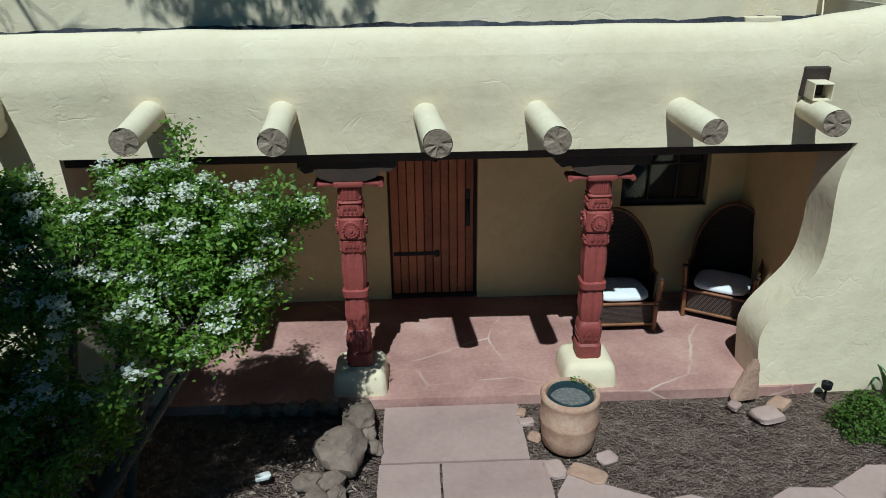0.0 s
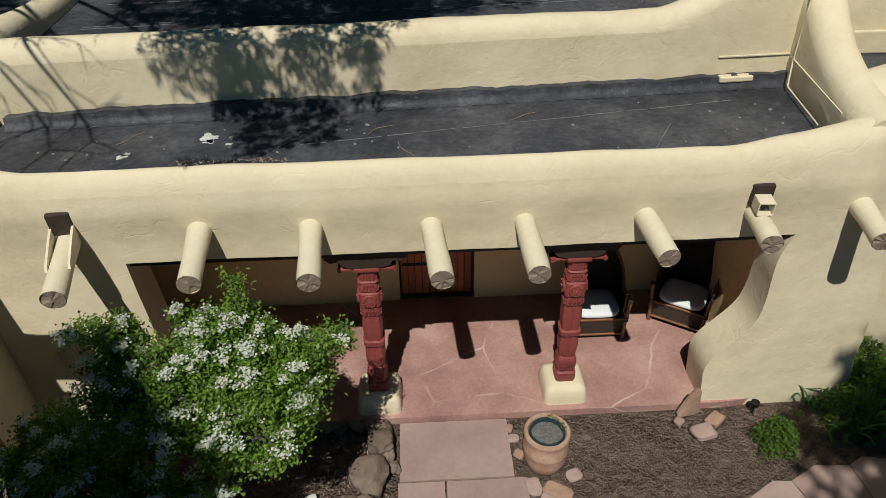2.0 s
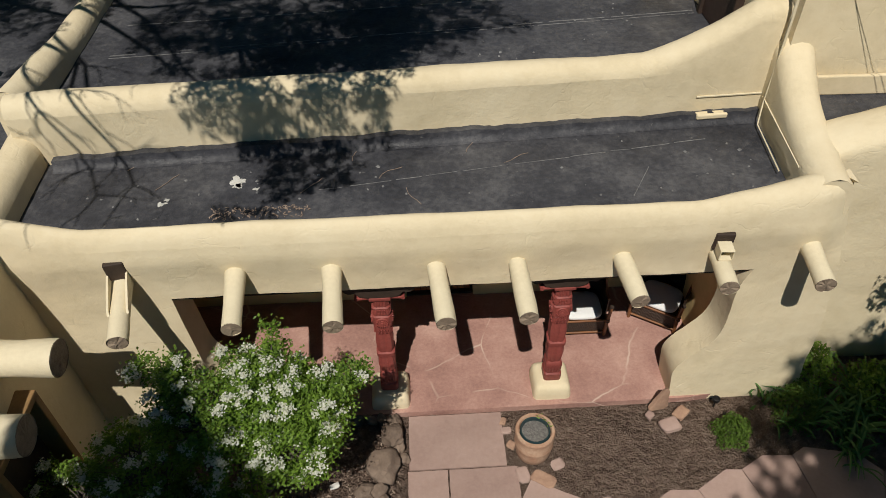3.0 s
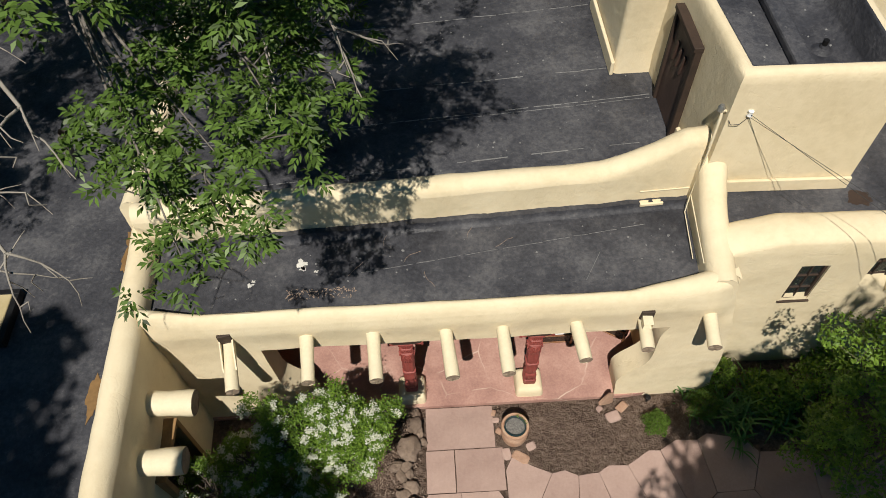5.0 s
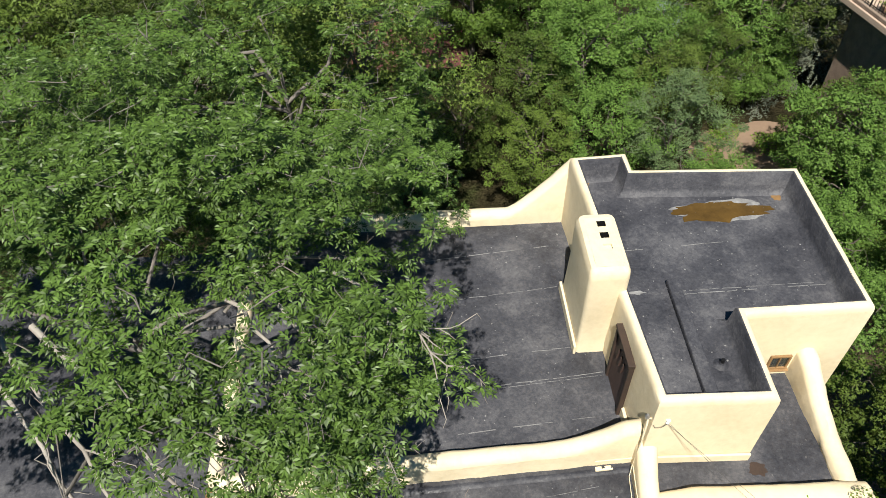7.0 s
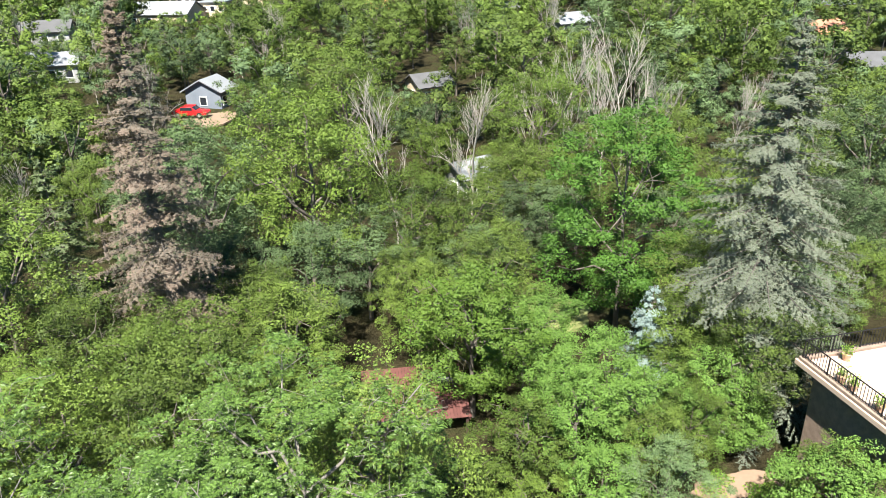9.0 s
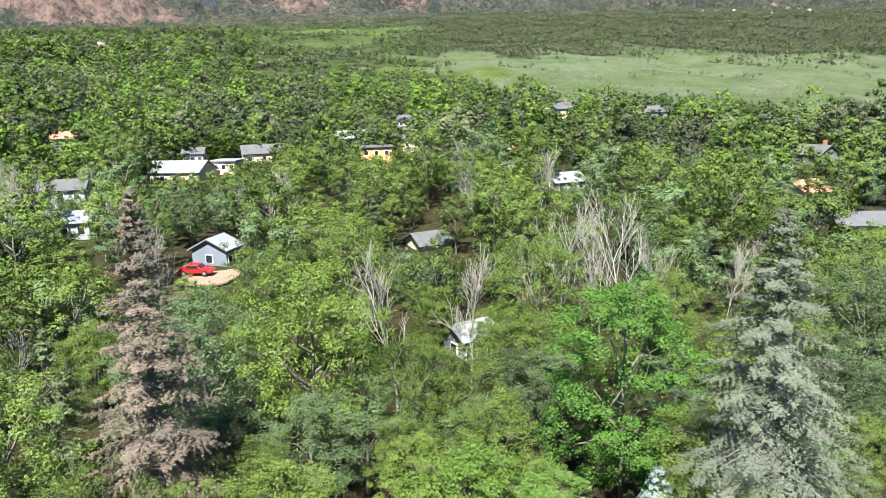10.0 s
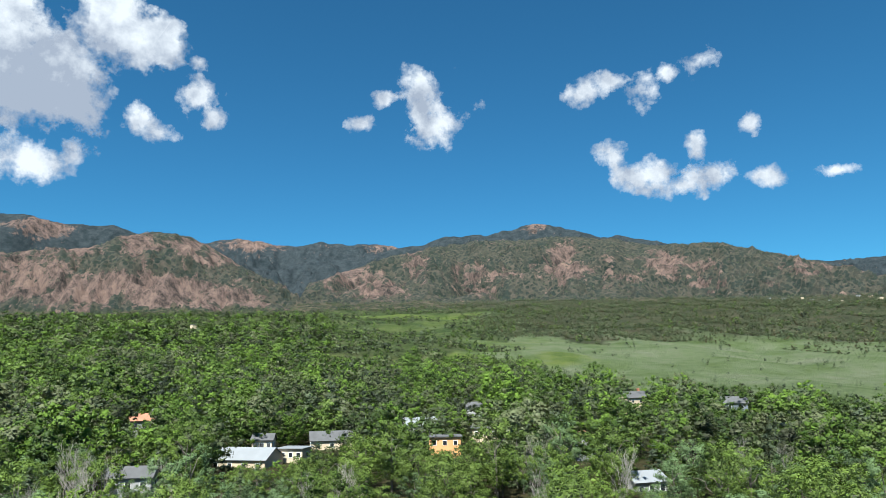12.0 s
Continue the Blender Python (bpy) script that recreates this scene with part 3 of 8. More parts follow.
def mountain(r, az, x, y):
    best, rocky, layer = -1e9, 0.0, -1
    for n, (crest, foot, rough, line) in enumerate(RIDGES):
        el = lerp_table(az, line)
        el += 0.16 * noise.fractal(Vector((az * 0.9, n * 9.1, 0)), 1.0, 2.0, 5)
        zc = EYE_Z + crest * math.tan(radians(el))
        zf = land(CENTRE[0] + foot * math.sin(radians(az)), CENTRE[1] + foot * math.cos(radians(az))) - 40
        u = (r - foot) / (crest - foot)
        if u < -0.1 or u > 2.2:
            continue
        if u <= 1:
            k = max(0.0, u) ** 0.9
            ridge = 1.0 - abs(noise.fractal(Vector((x / 420, y / 420, n * 5.3)), 0.9, 2.1, 6)) * 1.6
            z = zf + (zc - zf) * k + (rough * (ridge - 0.75) + 34 * noise.fractal(Vector((x / 95, y / 95, n)), 0.6, 2.2, 5)) * math.sin(math.pi * min(1, max(0, u))) ** 0.8
        else:
            z = zc - (u - 1) * (crest - foot) * 0.45
        if z > best:
            best, layer = z, n
    return best, layer


# bare rock on the slopes: range, bearing, elevation and half sizes in degrees
LEFT_ROCKS = [(0, -32.4, 7.4, 2.6, 1.5), (0, -29.1, 6.6, 2.3, 1.3), (0, -23.7, 6.5, 2.8, 1.1), (0, -19.2, 6.2, 2.2, 1.0), (0, -25.7, 10.1, 1.0, 0.7), (0, -22.3, 10.2, 1.5, 0.5),
              (0, -29.7, 9.3, 1.9, 0.3), (0, -20.2, 9.3, 1.9, 0.4), (2, -32.1, 10.8, 1.6, 0.5), (3, -17.3, 10.6, 2.2, 0.5)]
RIGHT_ROCKS = [(1, -9.6, 8.2, 3.0, 0.6), (1, -7.8, 7.0, 2.8, 0.7), (1, -4.4, 8.8, 0.9, 1.5), (1, 0.5, 8.4, 2.3, 0.6), (1, 7.4, 9.6, 1.3, 0.8), (1, 8.4, 8.5, 1.5, 0.6), (1, 10.9, 8.9, 0.7, 0.4),
               (1, 12.3, 7.5, 1.2, 0.3), (1, 0.7, 7.1, 1.4, 0.5), (1, 16.6, 8.2, 2.4, 0.5), (1, 18.4, 6.8, 1.0, 0.25), (2, 5.4, 12.0, 0.9, 0.5), (3, -6.5, 10.6, 1.9, 0.4), (1, 15.2, 9.0, 1.2, 0.4), (1, 25.7, 7.4, 1.6, 0.4)]


def rock_at(layer, az, r, z, n):
    """How bare the slope is."""
    el = math.degrees(math.atan2(z - EYE_Z, r))
    best = {0: 0.30, 1: 0.24, 2: 0.10, 3: 0.16}.get(layer, 0)
    for l, a, e, w, h in (LEFT_ROCKS if az < -13 else RIGHT_ROCKS):
        if l == layer:
            k = math.hypot((az - a) / w, (el - e) / h)
            if k < 1.6:
                best = max(best, (0.86 if az < -13 else 0.76) - 0.38 * max(0.0, k - 0.45))
    return min(1.0, max(0.0, best + 0.30 * n))


def build_land():
    fine = np.arange(-34.5, 34.51, 0.17)
    rest = np.concatenate([np.arange(38, 180, 6), np.arange(-180, -36, 6)])
    az = np.concatenate([fine, rest])
    rr = [0.01, 2, 4, 6, 8, 10, 12, 14, 17, 20, 24, 28, 33, 39, 46, 54, 63, 73, 85, 100, 118, 140, 165, 195, 230, 265, 300, 340, 380, 420, 460, 500]
    while rr[-1] < 1450:
        rr.append(rr[-1] * 1.035)
    while rr[-1] < 2900:
        rr.append(rr[-1] + 15)
    while rr[-1] < 4650:
        rr.append(rr[-1] + 30)
    nr, na = len(rr), len(az)
    verts, kinds, dense = [], [], []
    for r in rr:
        for d in az:
            a = math.radians(d)
            x, y = CENTRE[0] + r * math.sin(a), CENTRE[1] + r * math.cos(a)
            z = land(x, y)
            slope_k = min(1.0, max(0.0, (r - 420) / 250))
            meadow = rock = pines = 0.0
            if r > 1300 and abs(d) <= 60:
                zm, layer = mountain(r, d, x, y)
                if zm > z:
                    z = zm
                    n = noise.fractal(Vector((x / 150, y / 150, z / 90)), 0.8, 2.0, 5)
                    rock = rock_at(layer, d, r, z, n)
                    # the two far ranges take the hazy spruce tone in full
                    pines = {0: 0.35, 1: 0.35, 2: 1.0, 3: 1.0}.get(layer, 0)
            if 350 < r < 1500 and abs(d) < 60:
                n = noise.fractal(Vector((x / 90, y / 90, 7)), 0.8, 2.0, 4)
                k = min(1.0, max(0.0, (d + 1.0 + 9 * n) / 9))
                lo, hi = 470 - 150 * min(1.0, max(0.0, (d - 3) / 10)), 600 + 370 * k * k * (3 - 2 * k)
                right = min(1.0, max(0.0, (d + 11 + 6 * n) / 6))
                m0 = min(1.0, max(0.0, (r - lo) / 60)) * min(1.0, max(0.0, (hi + n * 70 - r) / 60)) * right
                strip = 1.0 if (abs(r - 1250 - n * 20) < 45 and -13 < d < 2) else 0.0
                left = 0.5 * min(1.0, max(0.0, n * 2.2 - 0.15)) * (1.0 if d < 6 else 0.3)
                meadow = max(m0, strip, left if r < 1300 else 0)
            litter = min(1.0, max(0.0, (r - 15) / 5))
            verts.append((x, y, z))
            kinds.append((slope_k, meadow, rock, litter))
            scrub = min(1.0, max(0.0, (r - 420) / 60)) * min(1.0, max(0.0, (1500 - r) / 120)) * (1.0 - min(0.75, max(0.0, (d - 2) / 8)) * min(1.0, max(0.0, (r - 800) / 80)))
            belt = min(1.0, max(0.0, (r - 780) / 80)) * min(1.0, max(0.0, (1750 - r) / 120)) * min(1.0, max(0.0, (d - 1) / 5))
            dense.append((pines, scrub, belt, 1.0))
    i, j = np.meshgrid(np.arange(nr - 1), np.arange(na), indexing="ij")
    k = (j + 1) % na
    faces = np.stack([i * na + j, (i + 1) * na + j, (i + 1) * na + k, i * na + k], -1).reshape(-1, 4)
    order = np.argsort(np.mod(az, 360))
    V = np.array(verts).reshape(nr, na, 3)[:, order].reshape(-1, 3)
    K = np.array(kinds).reshape(nr, na, 4)[:, order].reshape(-1, 4)
    me = mesh_from("ground", V, faces)
    layer = me.color_attributes.new("kinds", 'FLOAT_COLOR', 'POINT')
    layer.data.foreach_set("color", K.astype(np.float32).ravel())
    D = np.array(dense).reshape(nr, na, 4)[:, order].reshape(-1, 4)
    layer = me.color_attributes.new("spruce_haze", 'FLOAT_COLOR', 'POINT')
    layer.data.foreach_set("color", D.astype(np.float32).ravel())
    smooth(me)
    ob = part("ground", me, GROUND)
    tagged(ob, "mulched yard, wooded valley, meadow and rocky mountains in one sheet", "ground", kind="structure")
    return ob


ground = build_land()

# ---- the adobe house ----
def eased(z, table):
    return sum(lerp_table(z + 0.05 * k, table) for k in range(-3, 4)) / 7


def right_edge(z):
    return eased(z, [(-0.2, 5.27), (0.1, 5.24), (0.6, 5.20), (0.85, 5.42), (1.12, 5.66), (1.5, 5.70), (2.0, 5.68), (2.34, 5.79), (2.6, 5.9)])


def left_edge(z):
    return eased(z, [(-0.2, -0.30), (0.5, -0.34), (0.8, -0.55), (1.1, -0.78), (1.5, -0.80), (2.34, -0.87)])


def portal_warp(p):
    p = p.copy()
    if p.z < 2.36:
        if p.x > 4.0:
            k = max(0.0, 1 - max(0.0, p.x - 5.5) / 1.3)
            p.x += (right_edge(p.z) - 5.5) * k
        if p.x < 1.0:
            k = max(0.0, 1 - max(0.0, -0.87 - p.x) / 1.2)
            p.x += (left_edge(p.z) + 0.87) * k
    if p.x > 6.25:                             # the end of the wall is rounded off
        t = (p.x - 6.25) / 0.41
        p.y += 0.16 * t * t * (1 if p.y < 0.2 else -1) * min(1.0, max(0.0, (p.z - 2.4) / 0.6))
        p.z -= 0.13 * t * t * min(1.0, max(0.0, (p.z - 3.0) / 0.4))
    if p.x > 6.2:                              # the corner leans out towards its foot
        p.x += 0.13 * max(0.0, 3.3 - p.z) * min(1.0, (p.x - 6.2) / 0.45)
    k = min(1.0, max(0.0, (p.z - 2.45) / 0.5)) * min(1.0, max(0.0, (6.2 - p.x) / 1.2))     # the parapet is half as thick as the wall below
    p.y = -0.02 + (p.y + 0.02) * (1 - 0.5 * k)
    if p.y < 0.15:
        p.y -= 0.07 * max(0.0, 1 - p.z / 2.2) + 0.05 * max(0.0, 0.4 - abs(p.z - 2.95)) / 0.4
    return p


def portal_top(s):
    x = s - 2.45
    return 3.33 + 0.22 * max(0.0, (-1.5 - x) / 0.9) ** 1.5 + 0.26 * max(0.0, (x - 4.9) / 1.75) ** 1.4


adobe_wall("wall_portal", (-2.45, -0.02), (6.66, -0.02), 0.42, portal_top, -0.2, None, [(1.58, 7.95, -0.2, 2.34)], portal_warp, 0.08)
adobe_wall("wall_roof_back", (-2.75, 1.60), (6.5, 2.02), 0.40, lambda s: 3.95 + 0.62 * min(1.0, max(0.0, (s - 7.55) / 1.3)) ** 1.3, 2.9, 3.3)
adobe_wall("wall_roof_east", (6.62, 0.05), (6.80, 2.15), 0.45, lambda s: 3.54 + 0.10 * s + 0.62 * (max(0.0, s) / 2.1) ** 2.6, -0.2, None)
adobe_wall("wall_wing_west", (-2.20, -7.5), (-2.42, 4.5), 0.42, lambda s: 3.5, -0.2, 2.7, [(5.55, 6.5, -0.2, 2.02)],
           lambda p: Vector((p.x - 0.06 * (p.z - 2.0) * 0.6 - 0.028 * (p.y + 2), p.y, p.z)))
adobe_wall("wall_porch_back", (-2.4, 2.00), (6.5, 1.98), 0.35, lambda s: 3.05, -0.1, None, [(4.10, 5.14, -0.1, 2.12), (6.81, 7.82, 1.12, 2.1)], None, 0.09, material=BOUNCE_STUCCO)
adobe_wall("wall_porch_east", (6.14, 0.25), (6.14, 2.1), 0.3, lambda s: 3.05, -0.1, material=BOUNCE_STUCCO)
adobe_wall("wall_wing_east", (6.45, 0.525), (11.0, 0.42), 0.62, lambda s: 3.60 + 0.26 * min(1.0, s / 0.9), -0.2, 3.4, [(1.37, 1.83, 2.12, 3.14), (2.52, 3.05, 2.28, 3.30)], round_top=0.16)

slab("porch_floor", [(-2.3, -0.13), (5.5, -0.13), (6.3, -0.05), (6.3, 2.1), (-2.3, 2.1)], 0.0, 0.14, PATIO, "cracked red stained concrete porch floor", "floor")
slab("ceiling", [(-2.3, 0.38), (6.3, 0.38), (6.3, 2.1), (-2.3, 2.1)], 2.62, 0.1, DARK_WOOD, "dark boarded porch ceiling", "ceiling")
slab("portal_roof", [(-2.55, 0.08), (6.5, 0.08), (6.5, 2.2), (-2.55, 1.8)], 3.09, 0.12, MEMBRANE, "black roofing membrane with dust and debris", "roof")
slab("main_roof", [(-2.7, 1.9), (6.45, 2.2), (6.45, 9.9), (-2.7, 9.9)], 3.47, 0.12, MEMBRANE, "black membrane roof with pale seams", "roof")
slab("wing_roof", [(-10, -8), (-2.45, -8), (-2.75, 9.6), (-10, 9.6)], 2.85, 0.12, MEMBRANE, "dusty black roof of the side wing", "roof")
slab("east_roof", [(6.8, 0.7), (10.8, 0.7), (10.8, 4.1), (6.5, 4.1)], 3.47, 0.12, MEMBRANE, "low membrane roof over the side room", "roof")

# the upper storey: walls with black-lined parapets
TOWER = [(6.44, 1.90), (8.86, 1.83), (8.92, 3.94), (11.78, 3.96), (11.94, 8.70), (7.60, 8.95), (7.58, 9.65), (6.03, 9.58)]


def tower():
    house = thing("upper_storey", "cream plastered upper storey with a parapet roof", "building", kind="structure")
    c = Vector((8.2, 5.8, 0))
    n = len(TOWER)
    pts = [Vector((*p, 0)) for p in TOWER]

    def inset(d):
        out = []
        for i in range(n):
            a, b, e = pts[i - 1], pts[i], pts[(i + 1) % n]
            n1 = Vector((-(b - a).y, (b - a).x, 0)).normalized()
            n2 = Vector((-(e - b).y, (e - b).x, 0)).normalized()
            out.append(b + (n1 + n2) * (d / (1 + n1.dot(n2))))
        return out
    shells = [(0.0, -0.6), (0.0, 3.6), (-0.0, 5.70), (0.012, 5.83), (0.05, 5.90), (0.10, 5.925), (0.17, 5.915)]
    bm = bmesh.new()
    loops = []
    for d, z in shells:
        ring = []
        for i, p in enumerate(inset(d)):
            e = inset(d)[(i + 1) % n]
            k = max(1, round((pts[(i + 1) % n] - pts[i]).length / 0.3))
            for q in range(k):
                w = p.lerp(e, q / k)
                f = 0.012 * (wobble((w.x, w.y, z), 1.2, 4) + 0.6 * wobble((w.x, w.y, z), 3, 9))
                ring.append(bm.verts.new((w.x + f, w.y + f, z)))
        loops.append(ring)
    for a, b in zip(loops, loops[1:]):
        if len(a) == len(b):
            for k in range(len(a)):
                bm.faces.new((a[k], a[(k + 1) % len(a)], b[(k + 1) % len(a)], b[k]))
    me = to_mesh(bm, "outer_wall")
    part("outer_wall", me, STUCCO, house, round_off=40)
    bm = bmesh.new()
    lo = []
    for d, z in ((0.165, 5.918), (0.19, 5.91), (0.215, 5.87), (0.25, 5.40), (0.31, 5.31), (0.42, 5.24)):
        lo.append([bm.verts.new((p.x, p.y, z)) for p in inset(d)])
    for a, b in zip(lo, lo[1:]):
        for k in range(n):
            bm.faces.new((a[k], a[(k + 1) % n], b[(k + 1) % n], b[k]))
    part("parapet_lining", bm, MEMBRANE, house, "black membrane lining", 40)
    bm = bmesh.new()
    bm.faces.new([bm.verts.new((p.x, p.y, 5.25)) for p in inset(0.2)])
    part("roof_deck", bm, MEMBRANE, house, "black membrane roof deck with seams and a puddle")
    return house


tower()

# ---- trees and plants ----
def leaf_quads(centres, size, aspect, rng, up_bias=0.4, droop=0.0, outward=None, facing=0.6):
    """Pointed leaves at the given centres: folded four-cornered pieces, or three-cornered ones where outward, the way each clump faces, is given.
    facing: how far each of those leaves keeps its own light."""
    n = len(centres)
    d = rng.normal(size=(n, 3))
    d[:, 2] = d[:, 2] * 0.6 - droop
    d /= np.linalg.norm(d, axis=1, keepdims=True)
    up = rng.normal(size=(n, 3)) * 0.8
    up[:, 2] += up_bias * 2
    if outward is not None:
        lie = max(0.0, 0.95 - facing)         # leaves of far crowns lie along the clump's surface
        o = outward / (np.linalg.norm(outward, axis=1, keepdims=True) + 1e-9)
        d -= lie * np.sum(d * o, axis=1, keepdims=True) * o
        d /= np.linalg.norm(d, axis=1, keepdims=True) + 1e-9
        up = up * (1 - lie) + (1.5 + 2 * lie) * o
    side = np.cross(d, up)
    side /= np.linalg.norm(side, axis=1, keepdims=True) + 1e-9
    nrm = np.cross(side, d)
    s = size * rng.uniform(0.65, 1.3, size=(n, 1))
    base = centres - d * s * 0.5
    tip = centres + d * s * 0.5
    l = centres + side * s * aspect * 0.5 + nrm * s * 0.10
    r = centres - side * s * aspect * 0.5 + nrm * s * 0.10
    v = np.stack([base, r, tip, l], 1)
    f = np.arange(n * 4).reshape(n, 4)
    if outward is None:
        return v.reshape(-1, 3), f
    v = np.stack([base + side * s * aspect * 0.5, base - side * s * aspect * 0.5, tip], 1)
    f = np.arange(n * 3).reshape(n, 3)
    face = np.cross(v[:, 1] - v[:, 0], v[:, 2] - v[:, 0])
    face /= np.linalg.norm(face, axis=1, keepdims=True) + 1e-9
    turned = np.sum(face * outward, axis=1) < 0
    v[turned] = v[turned][:, [1, 0, 2]]
    face[turned] *= -1
    o = outward / (np.linalg.norm(outward, axis=1, keepdims=True) + 1e-9) * (1.1 - facing) + face * facing
    o /= np.linalg.norm(o, axis=1, keepdims=True) + 1e-9
    return v.reshape(-1, 3), f, np.repeat(o, 3, axis=0)


def twig_tubes(segments, sides=5):
    """Tapered round pieces for (p0, p1, r0, r1)."""
    p0 = np.array([s[0] for s in segments], dtype=float)
    p1 = np.array([s[1] for s in segments], dtype=float)
    r0 = np.array([s[2] for s in segments])[:, None]
    r1 = np.array([s[3] for s in segments])[:, None]
    d = p1 - p0
    d /= np.linalg.norm(d, axis=1, keepdims=True) + 1e-9
    ref = np.where(np.abs(d[:, 2:3]) < 0.9, np.array([[0, 0, 1.0]]), np.array([[1.0, 0, 0]]))
    u = np.cross(d, ref)
    u /= np.linalg.norm(u, axis=1, keepdims=True)
    w = np.cross(d, u)
    rows = []
    for p, r in ((p0, r0), (p1, r1)):
        for k in range(sides):
            a = 2 * math.pi * k / sides
            rows.append(p + r * (math.cos(a) * u + math.sin(a) * w))
    v = np.stack(rows, 1).reshape(-1, 3)
    n = len(segments)
    base = (np.arange(n) * 2 * sides)[:, None]
    f = [np.concatenate([base + k, base + (k + 1) % sides, base + sides + (k + 1) % sides, base + sides + k], 1) for k in range(sides)]
    return v, np.concatenate(f)


def skeleton_of(rng, height, radius, clear, limbs=7, tips=60, trunk_r=0.18, squash=1.0, lean=(0, 0), hollow=0.45, bend=0.12):
    """Trunk, limbs and twigs towards tips spread through an uneven crown. Returns pieces and tips."""
    segs, nodes = [], []
    top = np.array([lean[0], lean[1], height * 0.78])
    n_t = 7
    pts = [np.array([0, 0, -0.4])]
    for i in range(1, n_t + 1):
        u = i / n_t
        pts.append(np.array([0, 0, 0]) + top * u + np.append(rng.normal(size=2) * bend * radius * 0.25 * u, 0))
    for i in range(n_t):
        a, b = trunk_r * (1 - 0.85 * i / n_t), trunk_r * (1 - 0.85 * (i + 1) / n_t)
        segs.append((pts[i], pts[i + 1], a, b))
        if pts[i + 1][2] > clear * 0.9:
            nodes.append((pts[i + 1], b))
    mid = (clear + height) / 2
    half = (height - clear) / 2
    for k in range(limbs):
        u = rng.uniform(0.25, 0.85)
        p = np.array([np.interp(clear * 0.6 + (height * 0.75 - clear * 0.6) * u, [q[2] for q in pts], [q[j] for q in pts]) for j in range(3)])
        ang = 2 * math.pi * (k + rng.uniform(-0.3, 0.3)) / limbs
        reach = radius * rng.uniform(0.6, 0.95)
        goal = np.array([lean[0] + math.cos(ang) * reach, lean[1] + math.sin(ang) * reach, min(height * 0.93, p[2] + height * rng.uniform(0.12, 0.32))])
        r = trunk_r * rng.uniform(0.35, 0.5)
        prev = p
        for i in range(1, 6):
            f = i / 5
            q = p + (goal - p) * f + np.array([0, 0, 0.08 * height * math.sin(math.pi * f) * rng.uniform(0.2, 1)]) + rng.normal(size=3) * radius * 0.035
            segs.append((prev, q, r * (1 - 0.16 * (i - 1)), r * (1 - 0.16 * i)))
            nodes.append((q, r * (1 - 0.16 * i)))
            prev = q
    node_p = np.array([q for q, _ in nodes])
    node_r = np.array([r for _, r in nodes])
    ends = []
    while len(ends) < tips:
        d = rng.normal(size=3)
        d /= np.linalg.norm(d)
        rad = rng.uniform(hollow, 1.0) ** 0.6
        lump = 1.0 + 0.28 * math.sin(3 * math.atan2(d[1], d[0]) + 1.3 * d[2] * 3 + height)
        e = np.array([lean[0] + d[0] * radius * rad * lump, lean[1] + d[1] * radius * rad * lump, mid + d[2] * half * rad * squash])
        if e[2] < clear * 0.8:
            continue
        ends.append(e)
    ends = np.array(ends)
    reach = np.array([np.min(np.sum((node_p - e) ** 2, axis=1)) for e in ends])
    for e in ends[np.argsort(reach)]:        # each twig leaves the nearest bough or twig that is already there
        i = int(np.argmin(np.sum((node_p - e) ** 2, axis=1)))
        p, r = node_p[i], min(0.03, node_r[i] * 0.6)
        m = (p + e) / 2 + rng.normal(size=3) * 0.14 * np.linalg.norm(e - p) + np.array([0, 0, 0.015 * radius])
        segs.append((p, m, max(0.007, r), max(0.006, r * 0.75)))
        segs.append((m, e, max(0.006, r * 0.75), max(0.004, r * 0.45)))
        node_p = np.concatenate([node_p, [m, e]])
        node_r = np.concatenate([node_r, [r * 0.9, r * 0.7]])
    return segs, ends


